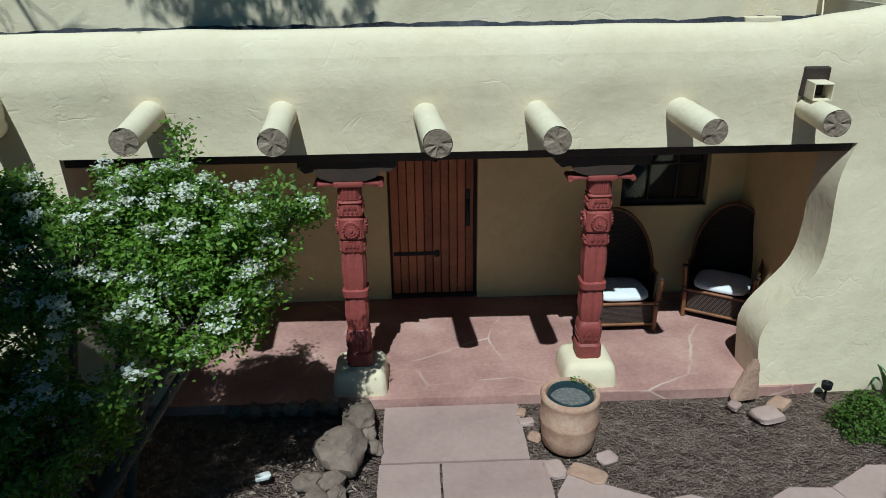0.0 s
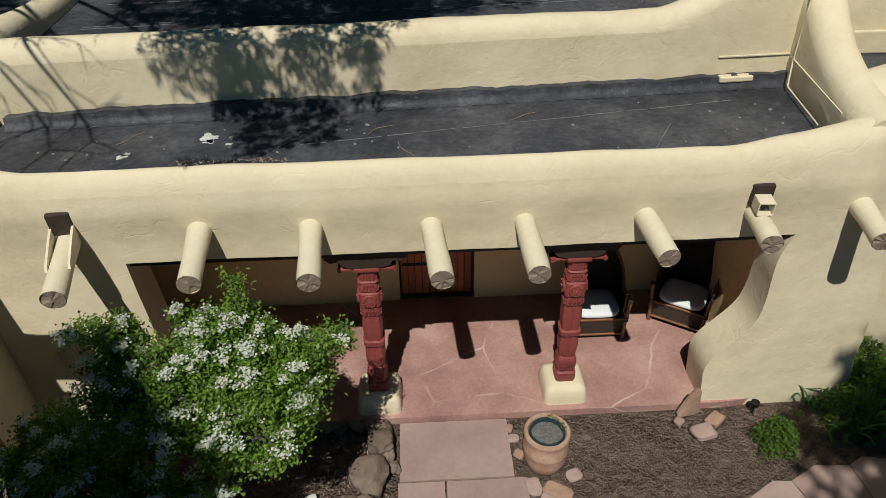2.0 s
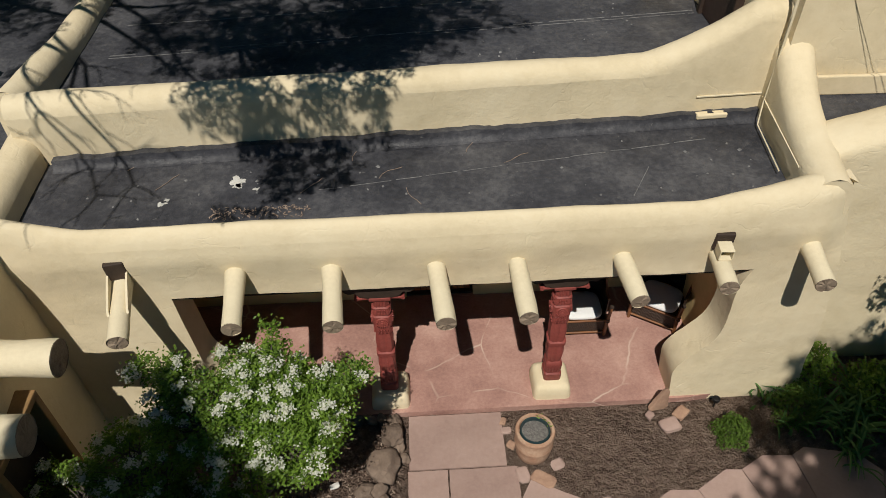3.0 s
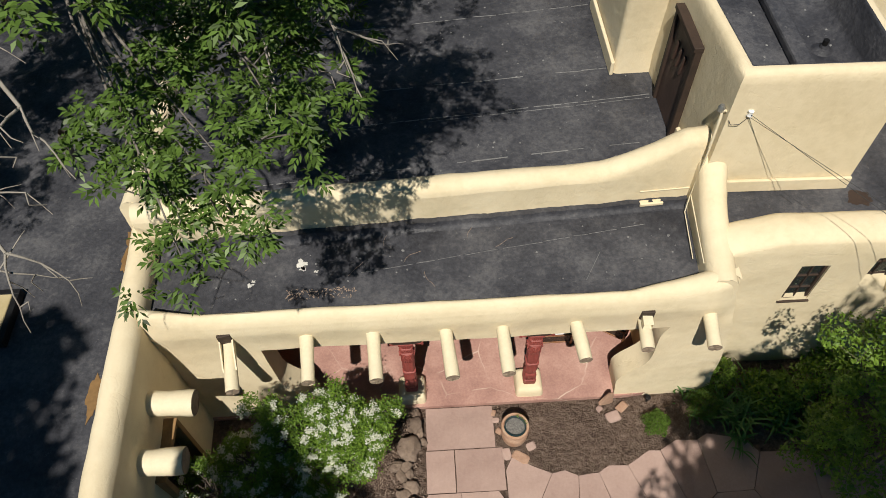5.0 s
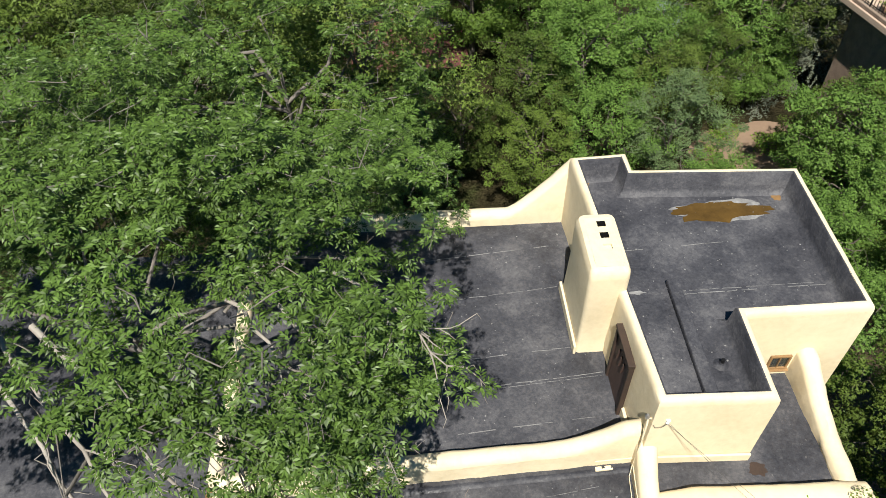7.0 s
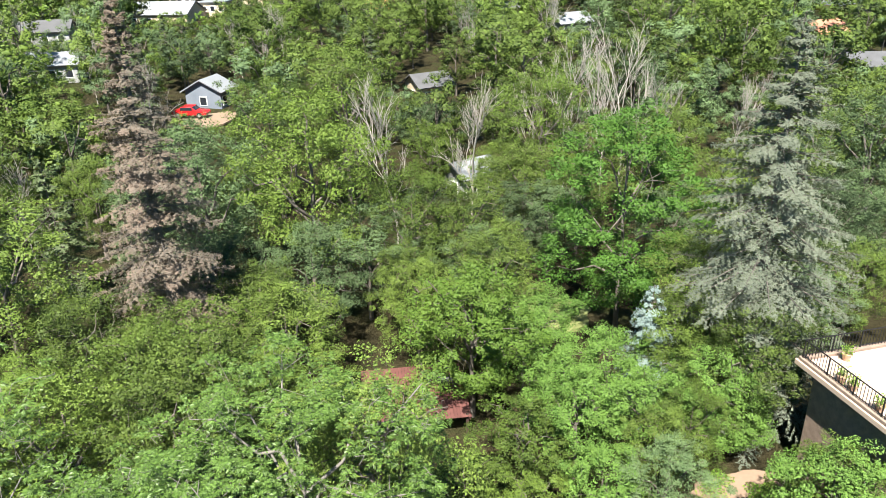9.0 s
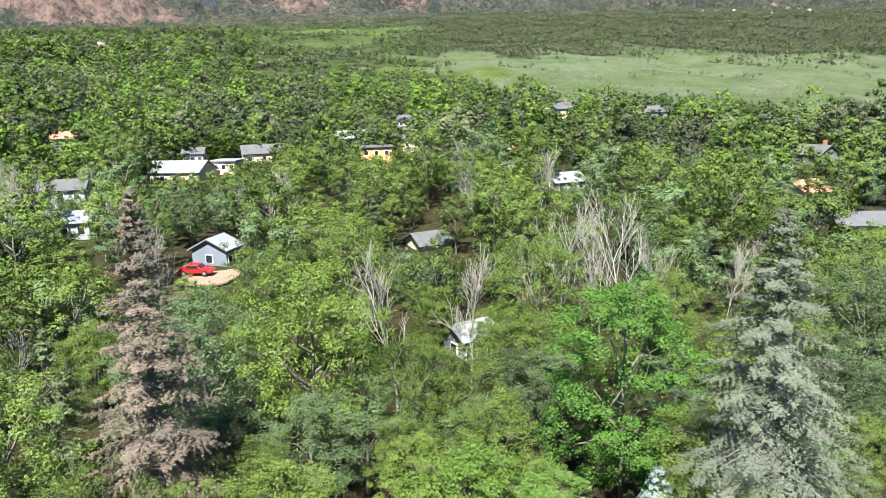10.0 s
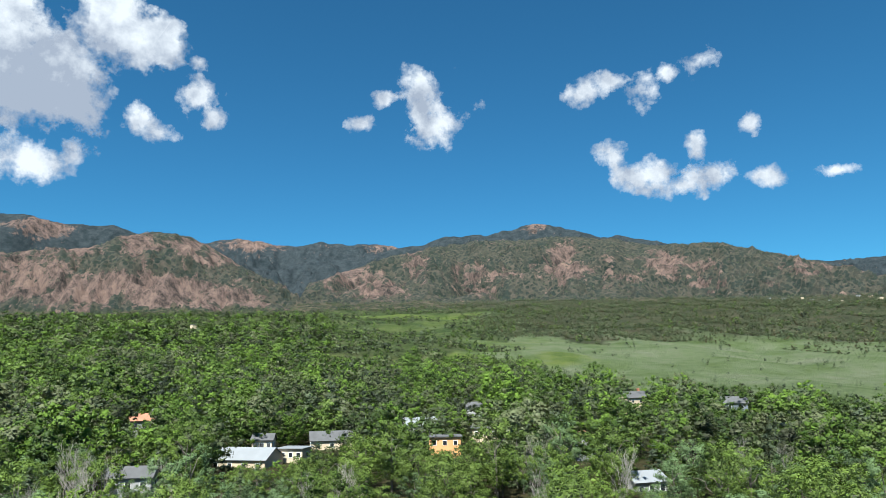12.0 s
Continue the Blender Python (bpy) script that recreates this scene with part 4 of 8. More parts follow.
def broadleaf(rng, height, radius, clear, leaves, leaf, aspect=0.55, tips=60, puff=0.75, flat=0.7, core=0, twigs=True, facing=0.6, round_crown=0.4, clumps=0.0, **more):
    segs, ends = skeleton_of(rng, height, radius, clear, tips=tips, **more)
    if not twigs:
        segs = segs[:-2 * len(ends)]
    per = leaves // len(ends)
    sizes = puff * rng.uniform(0.6, 1.25, size=len(ends))
    off = rng.normal(size=(len(ends), per, 3))
    off /= np.linalg.norm(off, axis=2, keepdims=True)
    off *= rng.uniform(0.4 if clumps else 0.25, 1.0, size=(len(ends), per, 1)) ** 0.5
    off[:, :, 2] *= flat
    c = (ends[:, None, :] + off * sizes[:, None, None]).reshape(-1, 3)
    mid = np.array([0, 0, (clear + height) / 2])
    o = off / (np.linalg.norm(off, axis=2, keepdims=True) + 1e-9)
    o = o.reshape(-1, 3) * (1.15 - round_crown) + (c - mid) / radius * round_crown + np.array([0, -0.1, 0.28])
    lv, lf, ln = leaf_quads(c, leaf, aspect, rng, outward=o, facing=facing)
    if core:                              # larger sprays of shaded leaves within the crown
        half = np.array([radius, radius, (height - clear) / 2])
        d = rng.normal(size=(core, 3))
        d /= np.linalg.norm(d, axis=1, keepdims=True)
        q = mid + d * half * (rng.uniform(0.0, 0.60, size=(core, 1)) ** 0.5)
        cv, cf, cn = leaf_quads(q, leaf * 1.5, 0.6, rng, outward=d + 0.4 * rng.normal(size=d.shape), facing=0.3 * facing)
        lf = np.concatenate([lf, cf + len(lv)])
        lv, ln = np.concatenate([lv, cv]), np.concatenate([ln, cn])
    if clumps:                            # close-set foliage behind the outer leaves of each clump
        a, b = 0.5257, 0.8507
        ball = np.array([(-a, 0, b), (a, 0, b), (-a, 0, -b), (a, 0, -b), (0, b, a), (0, b, -a), (0, -b, a), (0, -b, -a), (b, a, 0), (-b, a, 0), (b, -a, 0), (-b, -a, 0)])
        tris = np.array([(0, 1, 4), (0, 4, 9), (9, 4, 5), (4, 8, 5), (4, 1, 8), (8, 1, 10), (8, 10, 3), (5, 8, 3), (5, 3, 2), (2, 3, 7),
                         (7, 3, 10), (7, 10, 6), (7, 6, 11), (11, 6, 0), (0, 6, 1), (6, 10, 1), (9, 11, 0), (9, 2, 11), (9, 5, 2), (7, 11, 2)])
        bv = ends[:, None, :] + ball[None] * (clumps * sizes[:, None, None] * rng.uniform(0.45, 1.3, size=(len(ends), 12, 1))) * np.array([1, 1, max(flat, 0.75)])
        bn = np.repeat(ball[None], len(ends), axis=0) + (bv - mid) / radius * round_crown + rng.normal(size=bv.shape) * 0.45
        bn = bn.reshape(-1, 3) / np.linalg.norm(bn.reshape(-1, 3), axis=1, keepdims=True)
        bf = (tris[None] + 12 * np.arange(len(ends))[:, None, None]).reshape(-1, 3)
        lf = np.concatenate([lf, bf + len(lv)])
        lv, ln = np.concatenate([lv, bv.reshape(-1, 3)]), np.concatenate([ln, bn])
    return twig_tubes(segs, 4), (lv, lf, ln)


def conifer(rng, height, radius, leaves, leaf, bare=0.06, ragged=0.25, dens=13):
    """Tiers of drooping boughs round a straight stem."""
    segs = [(np.array([0, 0, -0.4]), np.array([0, 0, height * 0.55]), 0.014 * height, 0.008 * height),
            (np.array([0, 0, height * 0.55]), np.array([0, 0, height]), 0.008 * height, 0.01)]
    cs = []
    boughs = int(dens * height)
    for k in range(boughs):
        u = rng.uniform(0, 1) ** 0.95
        z = height * (bare + (1 - bare) * u)
        reach = radius * (1 - u ** 1.8) ** 0.9 * rng.uniform(1 - ragged, 1 + ragged * 0.5) + 0.15
        a = rng.uniform(0, 2 * math.pi)
        d = np.array([math.cos(a), math.sin(a), 0])
        p = np.array([0, 0, z])
        e = p + d * reach + np.array([0, 0, (-0.30 + 0.35 * u) * reach])
        segs.append((p, e, 0.012 * reach + 0.012, 0.006))
        n = max(3, int(leaves / boughs * 2 * reach / radius))
        side = np.array([-d[1], d[0], 0])
        twigs = max(3, int(reach / 0.16))          # finger-like side twigs, longest near the stem
        j = rng.integers(twigs, size=n)
        t = 0.22 + 0.78 * (j + 0.5) / twigs
        w = (1.08 - t) * reach * 0.42 * (0.65 + 0.7 * ((j * 0.618 + k * 0.37) % 1.0))
        q = rng.uniform(0, 1, size=n) ** 0.8
        way = np.where(j % 2 == 0, 1.0, -1.0)
        cs.append(p + (e - p) * (t + 0.10 * q)[:, None] + side * (way * q * w + rng.normal(size=n) * 0.035)[:, None]
                  + np.array([0, 0, 1]) * (rng.normal(size=n) * 0.045 - 0.42 * q * q * w)[:, None])
    c = np.concatenate(cs)
    o = c * np.array([1, 1, 0])
    o = o / (np.linalg.norm(o, axis=1, keepdims=True) + 1e-6) + np.array([0, 0, 0.7]) + rng.normal(size=c.shape) * 0.25
    return twig_tubes(segs, 4), leaf_quads(c, leaf, 0.34, rng, up_bias=0.8, droop=0.15, outward=o)


def dead_tree(rng, height, radius):
    """Bare rising limbs that fork again and again."""
    segs = []

    def grow(p, d, length, r, depth):
        n = 4 if depth else 2
        for k in range(n):
            d = d + rng.normal(size=3) * 0.10 + np.array([0, 0, 0.10])
            d /= np.linalg.norm(d)
            q = p + d * length / n
            segs.append((p, q, max(r * (1 - 0.13 * k), 0.012), max(r * (1 - 0.13 * (k + 1)), 0.009)))
            p = q
            if depth > 0 and k > 0:
                for _ in range(2):
                    w = rng.normal(size=3)
                    w -= d * w.dot(d)
                    w /= np.linalg.norm(w)
                    a = rng.uniform(0.25, 0.62)
                    grow(p, d * math.cos(a) + w * math.sin(a), length * rng.uniform(0.42, 0.62), r * 0.5, depth - 1)
    grow(np.array([0, 0, -0.4]), np.array([0.0, 0.0, 1.0]), height * 0.62, 0.0085 * height, 3)
    top = max(q[1][2] for q in segs)
    k = height / top
    return twig_tubes([(a * k, b * k, r0, r1) for a, b, r0, r1 in segs], 3)


def tree_meshes(name, wood, leaves, bark, green):
    tm = mesh_from(name + "_trunk", *wood)
    tm.materials.append(bark)
    smooth(tm)
    if leaves is None:
        return tm, None
    lm = mesh_from(name + "_crown", *leaves)
    lm.materials.append(green)
    return tm, lm


def plant_tree(kind, meshes, at, scale=1.0, turn=0.0, label="", category="tree", group="", stretch=1.0, mesh_names=("trunk", "crown")):
    ob = thing(kind, label, category, None, group)
    ob.matrix_world = Matrix.LocRotScale(at, Euler((0, 0, turn)), (scale, scale, scale * stretch))
    for nm, me in zip(mesh_names, meshes):
        if me is not None:
            p = new(nm, me)
            p.parent = ob
    return ob


rng = np.random.default_rng(11)
NEAR_KINDS = [(9, 3.3, 1.8, LEAF_WOOD), (10, 3.0, 2.2, LEAF_WOOD), (8, 3.8, 1.4, LEAF_WOOD_DULL), (9, 3.4, 1.8, LEAF_WOOD_BRIGHT), (9.5, 3.2, 2.0, LEAF_WOOD_DULL)]
WOOD_NEAR = [tree_meshes("near_%d" % i, *broadleaf(rng, h, w, c, 23000, 0.105, 0.62, tips=170, puff=0.52, limbs=6, hollow=0.45, core=700, facing=0.9), BARK, g) for i, (h, w, c, g) in enumerate(NEAR_KINDS)]
WOOD_SMALL = [tree_meshes("small_%d" % i, *broadleaf(rng, 9, 3.5, 1.2, 17000, 0.15, 0.6, tips=150, puff=0.58, limbs=7, hollow=0.5, core=500, facing=0.9), BARK, g) for i, g in enumerate((LEAF_SMALL, LEAF_SMALL, LEAF_WOOD_BRIGHT))]
WOOD_MID = [tree_meshes("mid_%d" % i, *broadleaf(rng, h, w, c, 5600, 0.185, 0.7, tips=90, puff=0.62, limbs=4, hollow=0.45, twigs=False, facing=0.4, round_crown=0.6, clumps=0.36), BARK, g) for i, (h, w, c, g) in enumerate(NEAR_KINDS)]
MAPLES = tree_meshes("maple", *broadleaf(rng, 14, 4.4, 1.6, 46000, 0.125, 0.75, tips=210, puff=0.72, flat=0.5, limbs=9, hollow=0.5, core=800, facing=0.85), BARK, LEAF_MAPLE)
LIME = tree_meshes("lime", *broadleaf(rng, 9, 3.4, 1.6, 26000, 0.125, 0.65, tips=150, puff=0.58, limbs=8, core=500), BARK, LEAF_LIME)
PINES = [tree_meshes("pine_%d" % i, *conifer(rng, 11, 2.3, 4200, 0.30), BARK, NEEDLE_GREEN) for i in range(2)]
DEAD = [tree_meshes("dead_%d" % i, dead_tree(rng, 11, 2.8), None, DEAD_BARK, None) for i in range(3)]
SPRUCE_GREY = tree_meshes("spruce_grey", *conifer(rng, 19, 3.5, 130000, 0.105, 0.05, 0.5, dens=21), BARK, NEEDLE_BLUE)
SPRUCE_BROWN = tree_meshes("spruce_brown", *conifer(rng, 19, 2.35, 100000, 0.10, 0.05, 0.42, dens=24), BARK, NEEDLE_BROWN)
SPRUCE_SMALL = tree_meshes("spruce_small", *conifer(rng, 7.5, 1.7, 20000, 0.12, 0.04, 0.25, dens=22), BARK, NEEDLE_BLUE_BRIGHT)


def ash_sprays(rng, ends, per, reach, leaf):
    """Compound leaves in whorls round the shoots' tips: leaflets in pairs along short arching stalks."""
    whorl = 7
    shoots = np.repeat(ends, max(1, per // whorl), axis=0)
    off = rng.normal(size=shoots.shape) * reach * np.array([0.50, 0.50, 0.34])
    shoots = shoots + off
    m = len(shoots)
    start = np.repeat(shoots, whorl, axis=0)
    n = len(start)
    around = np.repeat(rng.uniform(0, 2 * math.pi, m), whorl) + np.tile(np.arange(whorl) * 2 * math.pi / whorl, m) + rng.normal(size=n) * 0.25
    rise = rng.uniform(-0.25, 0.55, size=n)
    d = np.stack([np.cos(around), np.sin(around), rise], 1) + np.repeat(off, whorl, axis=0) * 0.8
    d /= np.linalg.norm(d, axis=1, keepdims=True)
    side = np.cross(d, np.array([[0, 0, 1.0]]))
    side /= np.linalg.norm(side, axis=1, keepdims=True) + 1e-9
    vs = []
    ln = leaf * 1.75 * rng.uniform(0.7, 1.2, size=(n, 1))
    for u, s in ((0.32, 1), (0.34, -1), (0.62, 1), (0.64, -1), (0.90, 1), (0.92, -1), (1.0, 0)):
        b = start + d * ln * u + np.array([[0, 0, -0.30]]) * ln * u * u
        o = side * s * 0.72 + d * 0.72 + rng.normal(size=(n, 3)) * 0.12 + np.array([[0, 0, -0.32]])
        o /= np.linalg.norm(o, axis=1, keepdims=True)
        w = np.cross(o, np.array([[0.05, -0.25, 1.0]]) + rng.normal(size=(n, 3)) * 0.38)
        w /= np.linalg.norm(w, axis=1, keepdims=True) + 1e-9
        L = leaf * rng.uniform(0.75, 1.2, size=(n, 1))
        mid = b + o * L * 0.5 + np.array([[0, 0, 0.012]])
        vs.append(np.stack([b, mid - w * L * 0.165, b + o * L, mid + w * L * 0.165], 1))
    v = np.concatenate(vs, 0).reshape(-1, 3)
    return v, np.arange(len(v)).reshape(-1, 4)


def ash_tree(seed, at, height, radius, clear, lean, tips, per, label, leaf=0.13, bark=PALE_BARK, limit=None, hanging=()):
    r = np.random.default_rng(seed)
    segs, ends = skeleton_of(r, height, radius, clear, limbs=13, tips=tips, trunk_r=0.13, lean=lean, hollow=0.55)
    if limit is not None:
        ok = np.array([limit(e[0] + at[0], e[1] + at[1], e[2] + at[2]) for e in ends])
        segs = [s for s in segs if limit(s[1][0] + at[0], s[1][1] + at[1], s[1][2] + at[2])]
        ends = ends[ok]
    gaps = np.array([noise.noise(Vector(e) * 0.62 + Vector((seed, 0, 0))) for e in ends])
    segs = [q for q in segs if q[2] > 0.03 or noise.noise(Vector(q[1]) * 0.62 + Vector((seed, 0, 0))) > -0.12]
    ends = ends[gaps > -0.12]            # boughs carry their leaves in masses with gaps between
    for root, goals in hanging:          # low boughs that hang out past the crown
        p = np.array(root) - np.array(at)
        for g in goals:
            e = np.array(g) - np.array(at)
            m = (p + e) / 2 + r.normal(size=3) * 0.08 + np.array([0, 0, 0.12])
            segs += [(p, m, 0.022, 0.015), (m, e, 0.015, 0.006)]
            ends = np.concatenate([ends, [e, m * 0.4 + e * 0.6 + r.normal(size=3) * 0.12]])
    for e in ends:                       # bare grey twigs among the leaves
        if r.random() < 0.35:
            q = e
            for _ in range(3):
                q2 = q + r.normal(size=3) * 0.22 + np.array([0, 0, -0.05])
                segs.append((q, q2, 0.012, 0.006))
                q = q2
    ob = thing("ash_tree", label, "tree")
    ob.matrix_world = Matrix.Translation(at)
    tm = mesh_from("ash_trunk", *twig_tubes(segs, 6))
    part("trunk", smooth(tm), bark, ob)
    part("crown", mesh_from("ash_crown", *ash_sprays(r, ends, per, 0.55, leaf)), LEAF_ASH, ob)
    return ob


def ash_limit(x, y, z):
    """Keeps the crowns clear of the drone's way and of the roofs."""
    if math.hypot(x - 2.0, y + 5.5) < 3.6:
        return False
    # open to the sun over the side wing and the end of the porch roof
    if z > 4 and -4.6 < x + 0.135 * (z - 3.4) < -0.5 and -6.0 < y + 0.64 * (z - 3.4) < 1.55:
        return False
    if z < 9.6 and y < 7.0 and x > 0.9 + 0.75 * (z - 7.6):
        return False
    if z > 4 and z < 7.3 and y < 5.0:
        return False
    if y < -1.7 or x < -0.7 and y < (-0.2 if z < 8.4 else -1.0) or x > 0.7 and y < -0.3:
        return False
    if z > 5 and x > 2.1 + 0.08 * (z - 8) - 0.1 * max(0, min(y, 8) - 2) + (0.9 if y > 9 else 0.0):
        return False
    return True


ash_tree(5, (-5.6, 4.9, -0.4), 12.4, 6.7, 5.4, (2.5, -2.6), 1700, 35, "tall green ash tree with bare twigs, leaning over the roof", 0.102, limit=ash_limit,
         hanging=(((-1.3, 0.6, 8.9), [(-0.15, -1.95, 7.5), (0.25, -1.5, 7.6), (-0.45, -1.35, 7.7), (0.05, -0.9, 7.8), (-0.6, -0.7, 7.9), (-0.2, -1.6, 7.45), (0.45, -1.0, 7.75), (-0.3, -0.3, 8.0)]),
                  ((-0.6, 0.9, 9.0), [(0.9, -0.6, 7.9), (0.55, -0.45, 8.0), (0.3, 0.0, 8.2), (0.8, 0.1, 8.3), (0.1, 0.5, 8.4), (1.1, -0.2, 8.1), (-0.4, 0.2, 8.3)])))
ash_tree(6, (-2.0, 12.2, -0.8), 11.8, 5.4, 3.0, (0.3, -0.3), 620, 28, "green ash tree behind the house", 0.115, limit=ash_limit)
ash_tree(7, (-12.0, 8.5, -0.8), 13.6, 6.6, 3.0, (0.0, 0.0), 560, 14, "tall green ash tree beside the side wing", 0.13)


def dead_boughs():
    """Bleached boughs that hang from the ash's south side over the side wing."""
    r = np.random.default_rng(15)
    for a, b, thick in (((-4.6, 1.6, 9.6), (-1.9, -1.6, 7.3), 0.045), ((-3.6, 1.1, 10.3), (-1.25, -1.08, 8.62), 0.05), ((-0.8, 2.4, 9.9), (1.25, -0.1, 8.5), 0.045),
                        ((-4.6, 1.0, 9.4), (-2.3, -1.7, 7.2), 0.04), ((0.6, 1.9, 10.2), (2.2, 0.2, 10.1), 0.03), ((-1.2, 2.0, 9.6), (0.5, 0.0, 8.4), 0.035)):
        p, e = np.array(a), np.array(b)
        prev, segs = p, []
        ob = thing("dead_bough", "bleached bare bough hanging below the ash crown", "dead bough", None, "dead boughs of the ash")
        for k in range(1, 9):
            q = p + (e - p) * k / 8 + r.normal(size=3) * 0.035 + np.array([0, 0, 0.25 * math.sin(math.pi * k / 8)])
            segs.append((prev, q, thick * (1.1 - 0.75 * (k - 1) / 8), thick * (1.1 - 0.75 * k / 8)))
            if k > 3:
                for _ in range(2):
                    t0 = q
                    w = r.normal(size=3) * 0.7
                    w[2] -= 0.35
                    w += (e - p) / np.linalg.norm(e - p) * 0.5
                    for m in range(6):
                        w = w / np.linalg.norm(w) + r.normal(size=3) * 0.22 + np.array([0, 0, -0.16])
                        t1 = t0 + w / np.linalg.norm(w) * 0.15
                        segs.append((t0, t1, 0.014 - 0.0018 * m, 0.0125 - 0.0018 * m))
                        if m in (1, 3):
                            t2 = t1 + w * 0.12 + r.normal(size=3) * 0.09
                            segs.append((t1, t2, 0.008, 0.006))
                            segs.append((t2, t2 + w * 0.08 + r.normal(size=3) * 0.06 + np.array([0, 0, -0.06]), 0.006, 0.003))
                        t0 = t1
            prev = q
        part("bough", smooth(mesh_from("bough", *twig_tubes(segs, 6))), DEAD_BARK, ob)["kind"] = "stuff"


dead_boughs()


def far_ok(x, y):
    if -13 < x < 13.5 and y < 13.5:
        return False
    if 13.2 < x < 18.5 and 15.0 < y < 19.6:
        return False
    if 17.6 < x < 36 and 5 < y < 25.0:
        return False
    if -3.6 < x < 5 and 15.5 < y < 29:
        return False
    if 8.6 < x < 13 and 32.5 < y < 37:
        return False
    return True


# plan places of houses that trees keep away from: (x, y, radius, roof height)
HOUSES = [(-50.4, 163.5, 7.0, 10.7), (-40.5, 169.4, 3.0, 10.2), (-36.9, 194.8, 5.5, 12.0), (-15.7, 231.1, 6.0, 13.5), (-5.2, 183.6, 4.0, 11.4), (33.4, 209.7, 3.5, 10.1), (66.3, 287.0, 6.0, 19.6), (95.6, 258.1, 4.0, 18.0), (109.8, 176.7, 4.5, 8.6), (85.1, 137.0, 4.0, 4.8), (74.6, 102.4, 4.5, 4.0), (30.6, 181.8, 4.5, 6.6), (35.0, 140.3, 3.5, 7.6), (-23.6, 89.4, 1.6, 6.3), (-97.1, 211.8, 4.0, 16.6), (-61.0, 129.3, 1.2, 10.6), (-49.1, 103.7, 1.2, 8.3), (5.4, 213.8, 4.0, 11.3), (2.8, 253.8, 3.0, 17.4), (-51.2, 179.8, 2.5, 12.6), (5.2, 95.0, 2.5, 4.8), (-23.4, 82.6, 4.0, 5.0)]


def clear_of_houses(x, y):
    return all(math.hypot(x - hx, y - hy) > hr + 2.5 for hx, hy, hr, hz in HOUSES)


def room_before_houses(x, y, ground):
    """How tall a tree may grow here if the houses behind it stand open to the south."""
    d, a = math.hypot(x - 2, y + 5.4), math.atan2(x - 2, y + 5.4)
    best = 99.0
    for hx, hy, hr, hz in HOUSES:
        hd, ha = math.hypot(hx - 2, hy + 5.4), math.atan2(hx - 2, hy + 5.4)
        if hd - 80 < d < hd and abs(a - ha) * hd < hr + 1.0:
            hz -= 2.4
            best = min(best, hz + (24.0 - hz) * (hd - d) / hd - ground)
    return max(best, 1.2)


def special(kind, meshes, x, y, scale, label, turn=0.0, stretch=1.0):
    return plant_tree(kind, meshes, (x, y, land(x, y)), scale, turn, label, stretch=stretch)


SMALL_TREES = [(9.2, 16.2, 0.55), (6.4, 19.5, 0.62), (9.0, 20.5, 0.68), (12.2, 20.8, 0.62), (15.6, 21.6, 0.66), (17.2, 25.8, 0.85), (14.9, 23.2, 0.60), (11.4, 24.4, 0.62), (16.9, 22.6, 0.62),
               (17.0, 28.6, 0.9), (20.6, 27.2, 0.8), (16.6, 12.2, 0.55), (14.3, 9.6, 0.52), (13.9, 6.2, 0.5), (13.4, 2.6, 0.55), (18.2, 15.4, 0.6), (17.4, 14.2, 0.69), (17.3, 11.4, 0.66), (16.9, 21.3, 0.45), (18.4, 9.4, 0.6), (17.4, 8.2, 0.6), (7.6, 27.0, 0.62), (9.0, 23.2, 0.6),
               (6.2, 15.4, 0.5), (3.6, 17.4, 0.5), (-4.4, 20.4, 0.9), (-7.2, 19.4, 1.1), (12.6, 13.2, 0.42), (6.6, 31.5, 0.9), (9.0, 29.2, 0.62), (22.6, 30.5, 0.95), (25.5, 33.0, 1.0), (28.2, 34.4, 0.9), (30.5, 38.5, 1.0), (33.0, 36.0, 0.9), (27.0, 39.0, 1.1), (23.6, 27.8, 0.7), (26.6, 29.0, 0.75), (-12.5, 17.5, 1.05), (-6.8, 17.2, 1.0), (-9.6, 19.8, 1.05), (-16.5, 16.5, 1.1), (-15.2, 21.0, 0.9), (5.5, 38.0, 1.0), (8.5, 41.0, 0.9), (10.5, 45.0, 1.0), (3.0, 41.0, 0.9), (6.0, 34.5, 0.75), (-1.0, 36.0, 1.0), (11.5, 40.5, 0.8), (1.5, 33.0, 0.7), (-4.0, 33.0, 0.9), (-6.5, 29.5, 0.8), (-8.4, 23.6, 1.0), (-12.4, 23.4, 1.0), (-10.4, 22.4, 0.92), (17.7, 22.4, 0.9), (15.7, 24.6, 0.8)]
SPECIALS = [(x, y, s * 1.6) for x, y, s in SMALL_TREES] + [(-10.5, 27.6, 3.4), (18.8, 24.0, 4.2), (13.7, 25.0, 2.4), (14.3, 32.5, 5), (3.8, 24.5, 3), (0.8, 46.8, 2.5), (6.9, 49.5, 2.5), (17.8, 55.5, 5)]
special("spruce", SPRUCE_BROWN, -10.5, 27.6, 1.38, "tall dying spruce with brown needles", 0.0, 0.82)
special("spruce", SPRUCE_GREY, 18.8, 24.6, 1.24, "tall grey-green spruce with ragged boughs", 0.0, 0.855)
special("spruce", SPRUCE_SMALL, 13.7, 25.0, 1.0, "small young blue spruce beside the clearing")
special("maple_tree", MAPLES, 14.3, 32.5, 1.05, "dense bright green maple tree")
special("lime_tree", LIME, 4.7, 25.5, 0.98, "yellow-green tree beside the red deck")
special("dead_tree", DEAD[0], 0.8, 46.8, 1.3, "bleached dead tree without leaves")
special("dead_tree", DEAD[1], 6.9, 49.5, 1.2, "bleached dead tree without leaves")
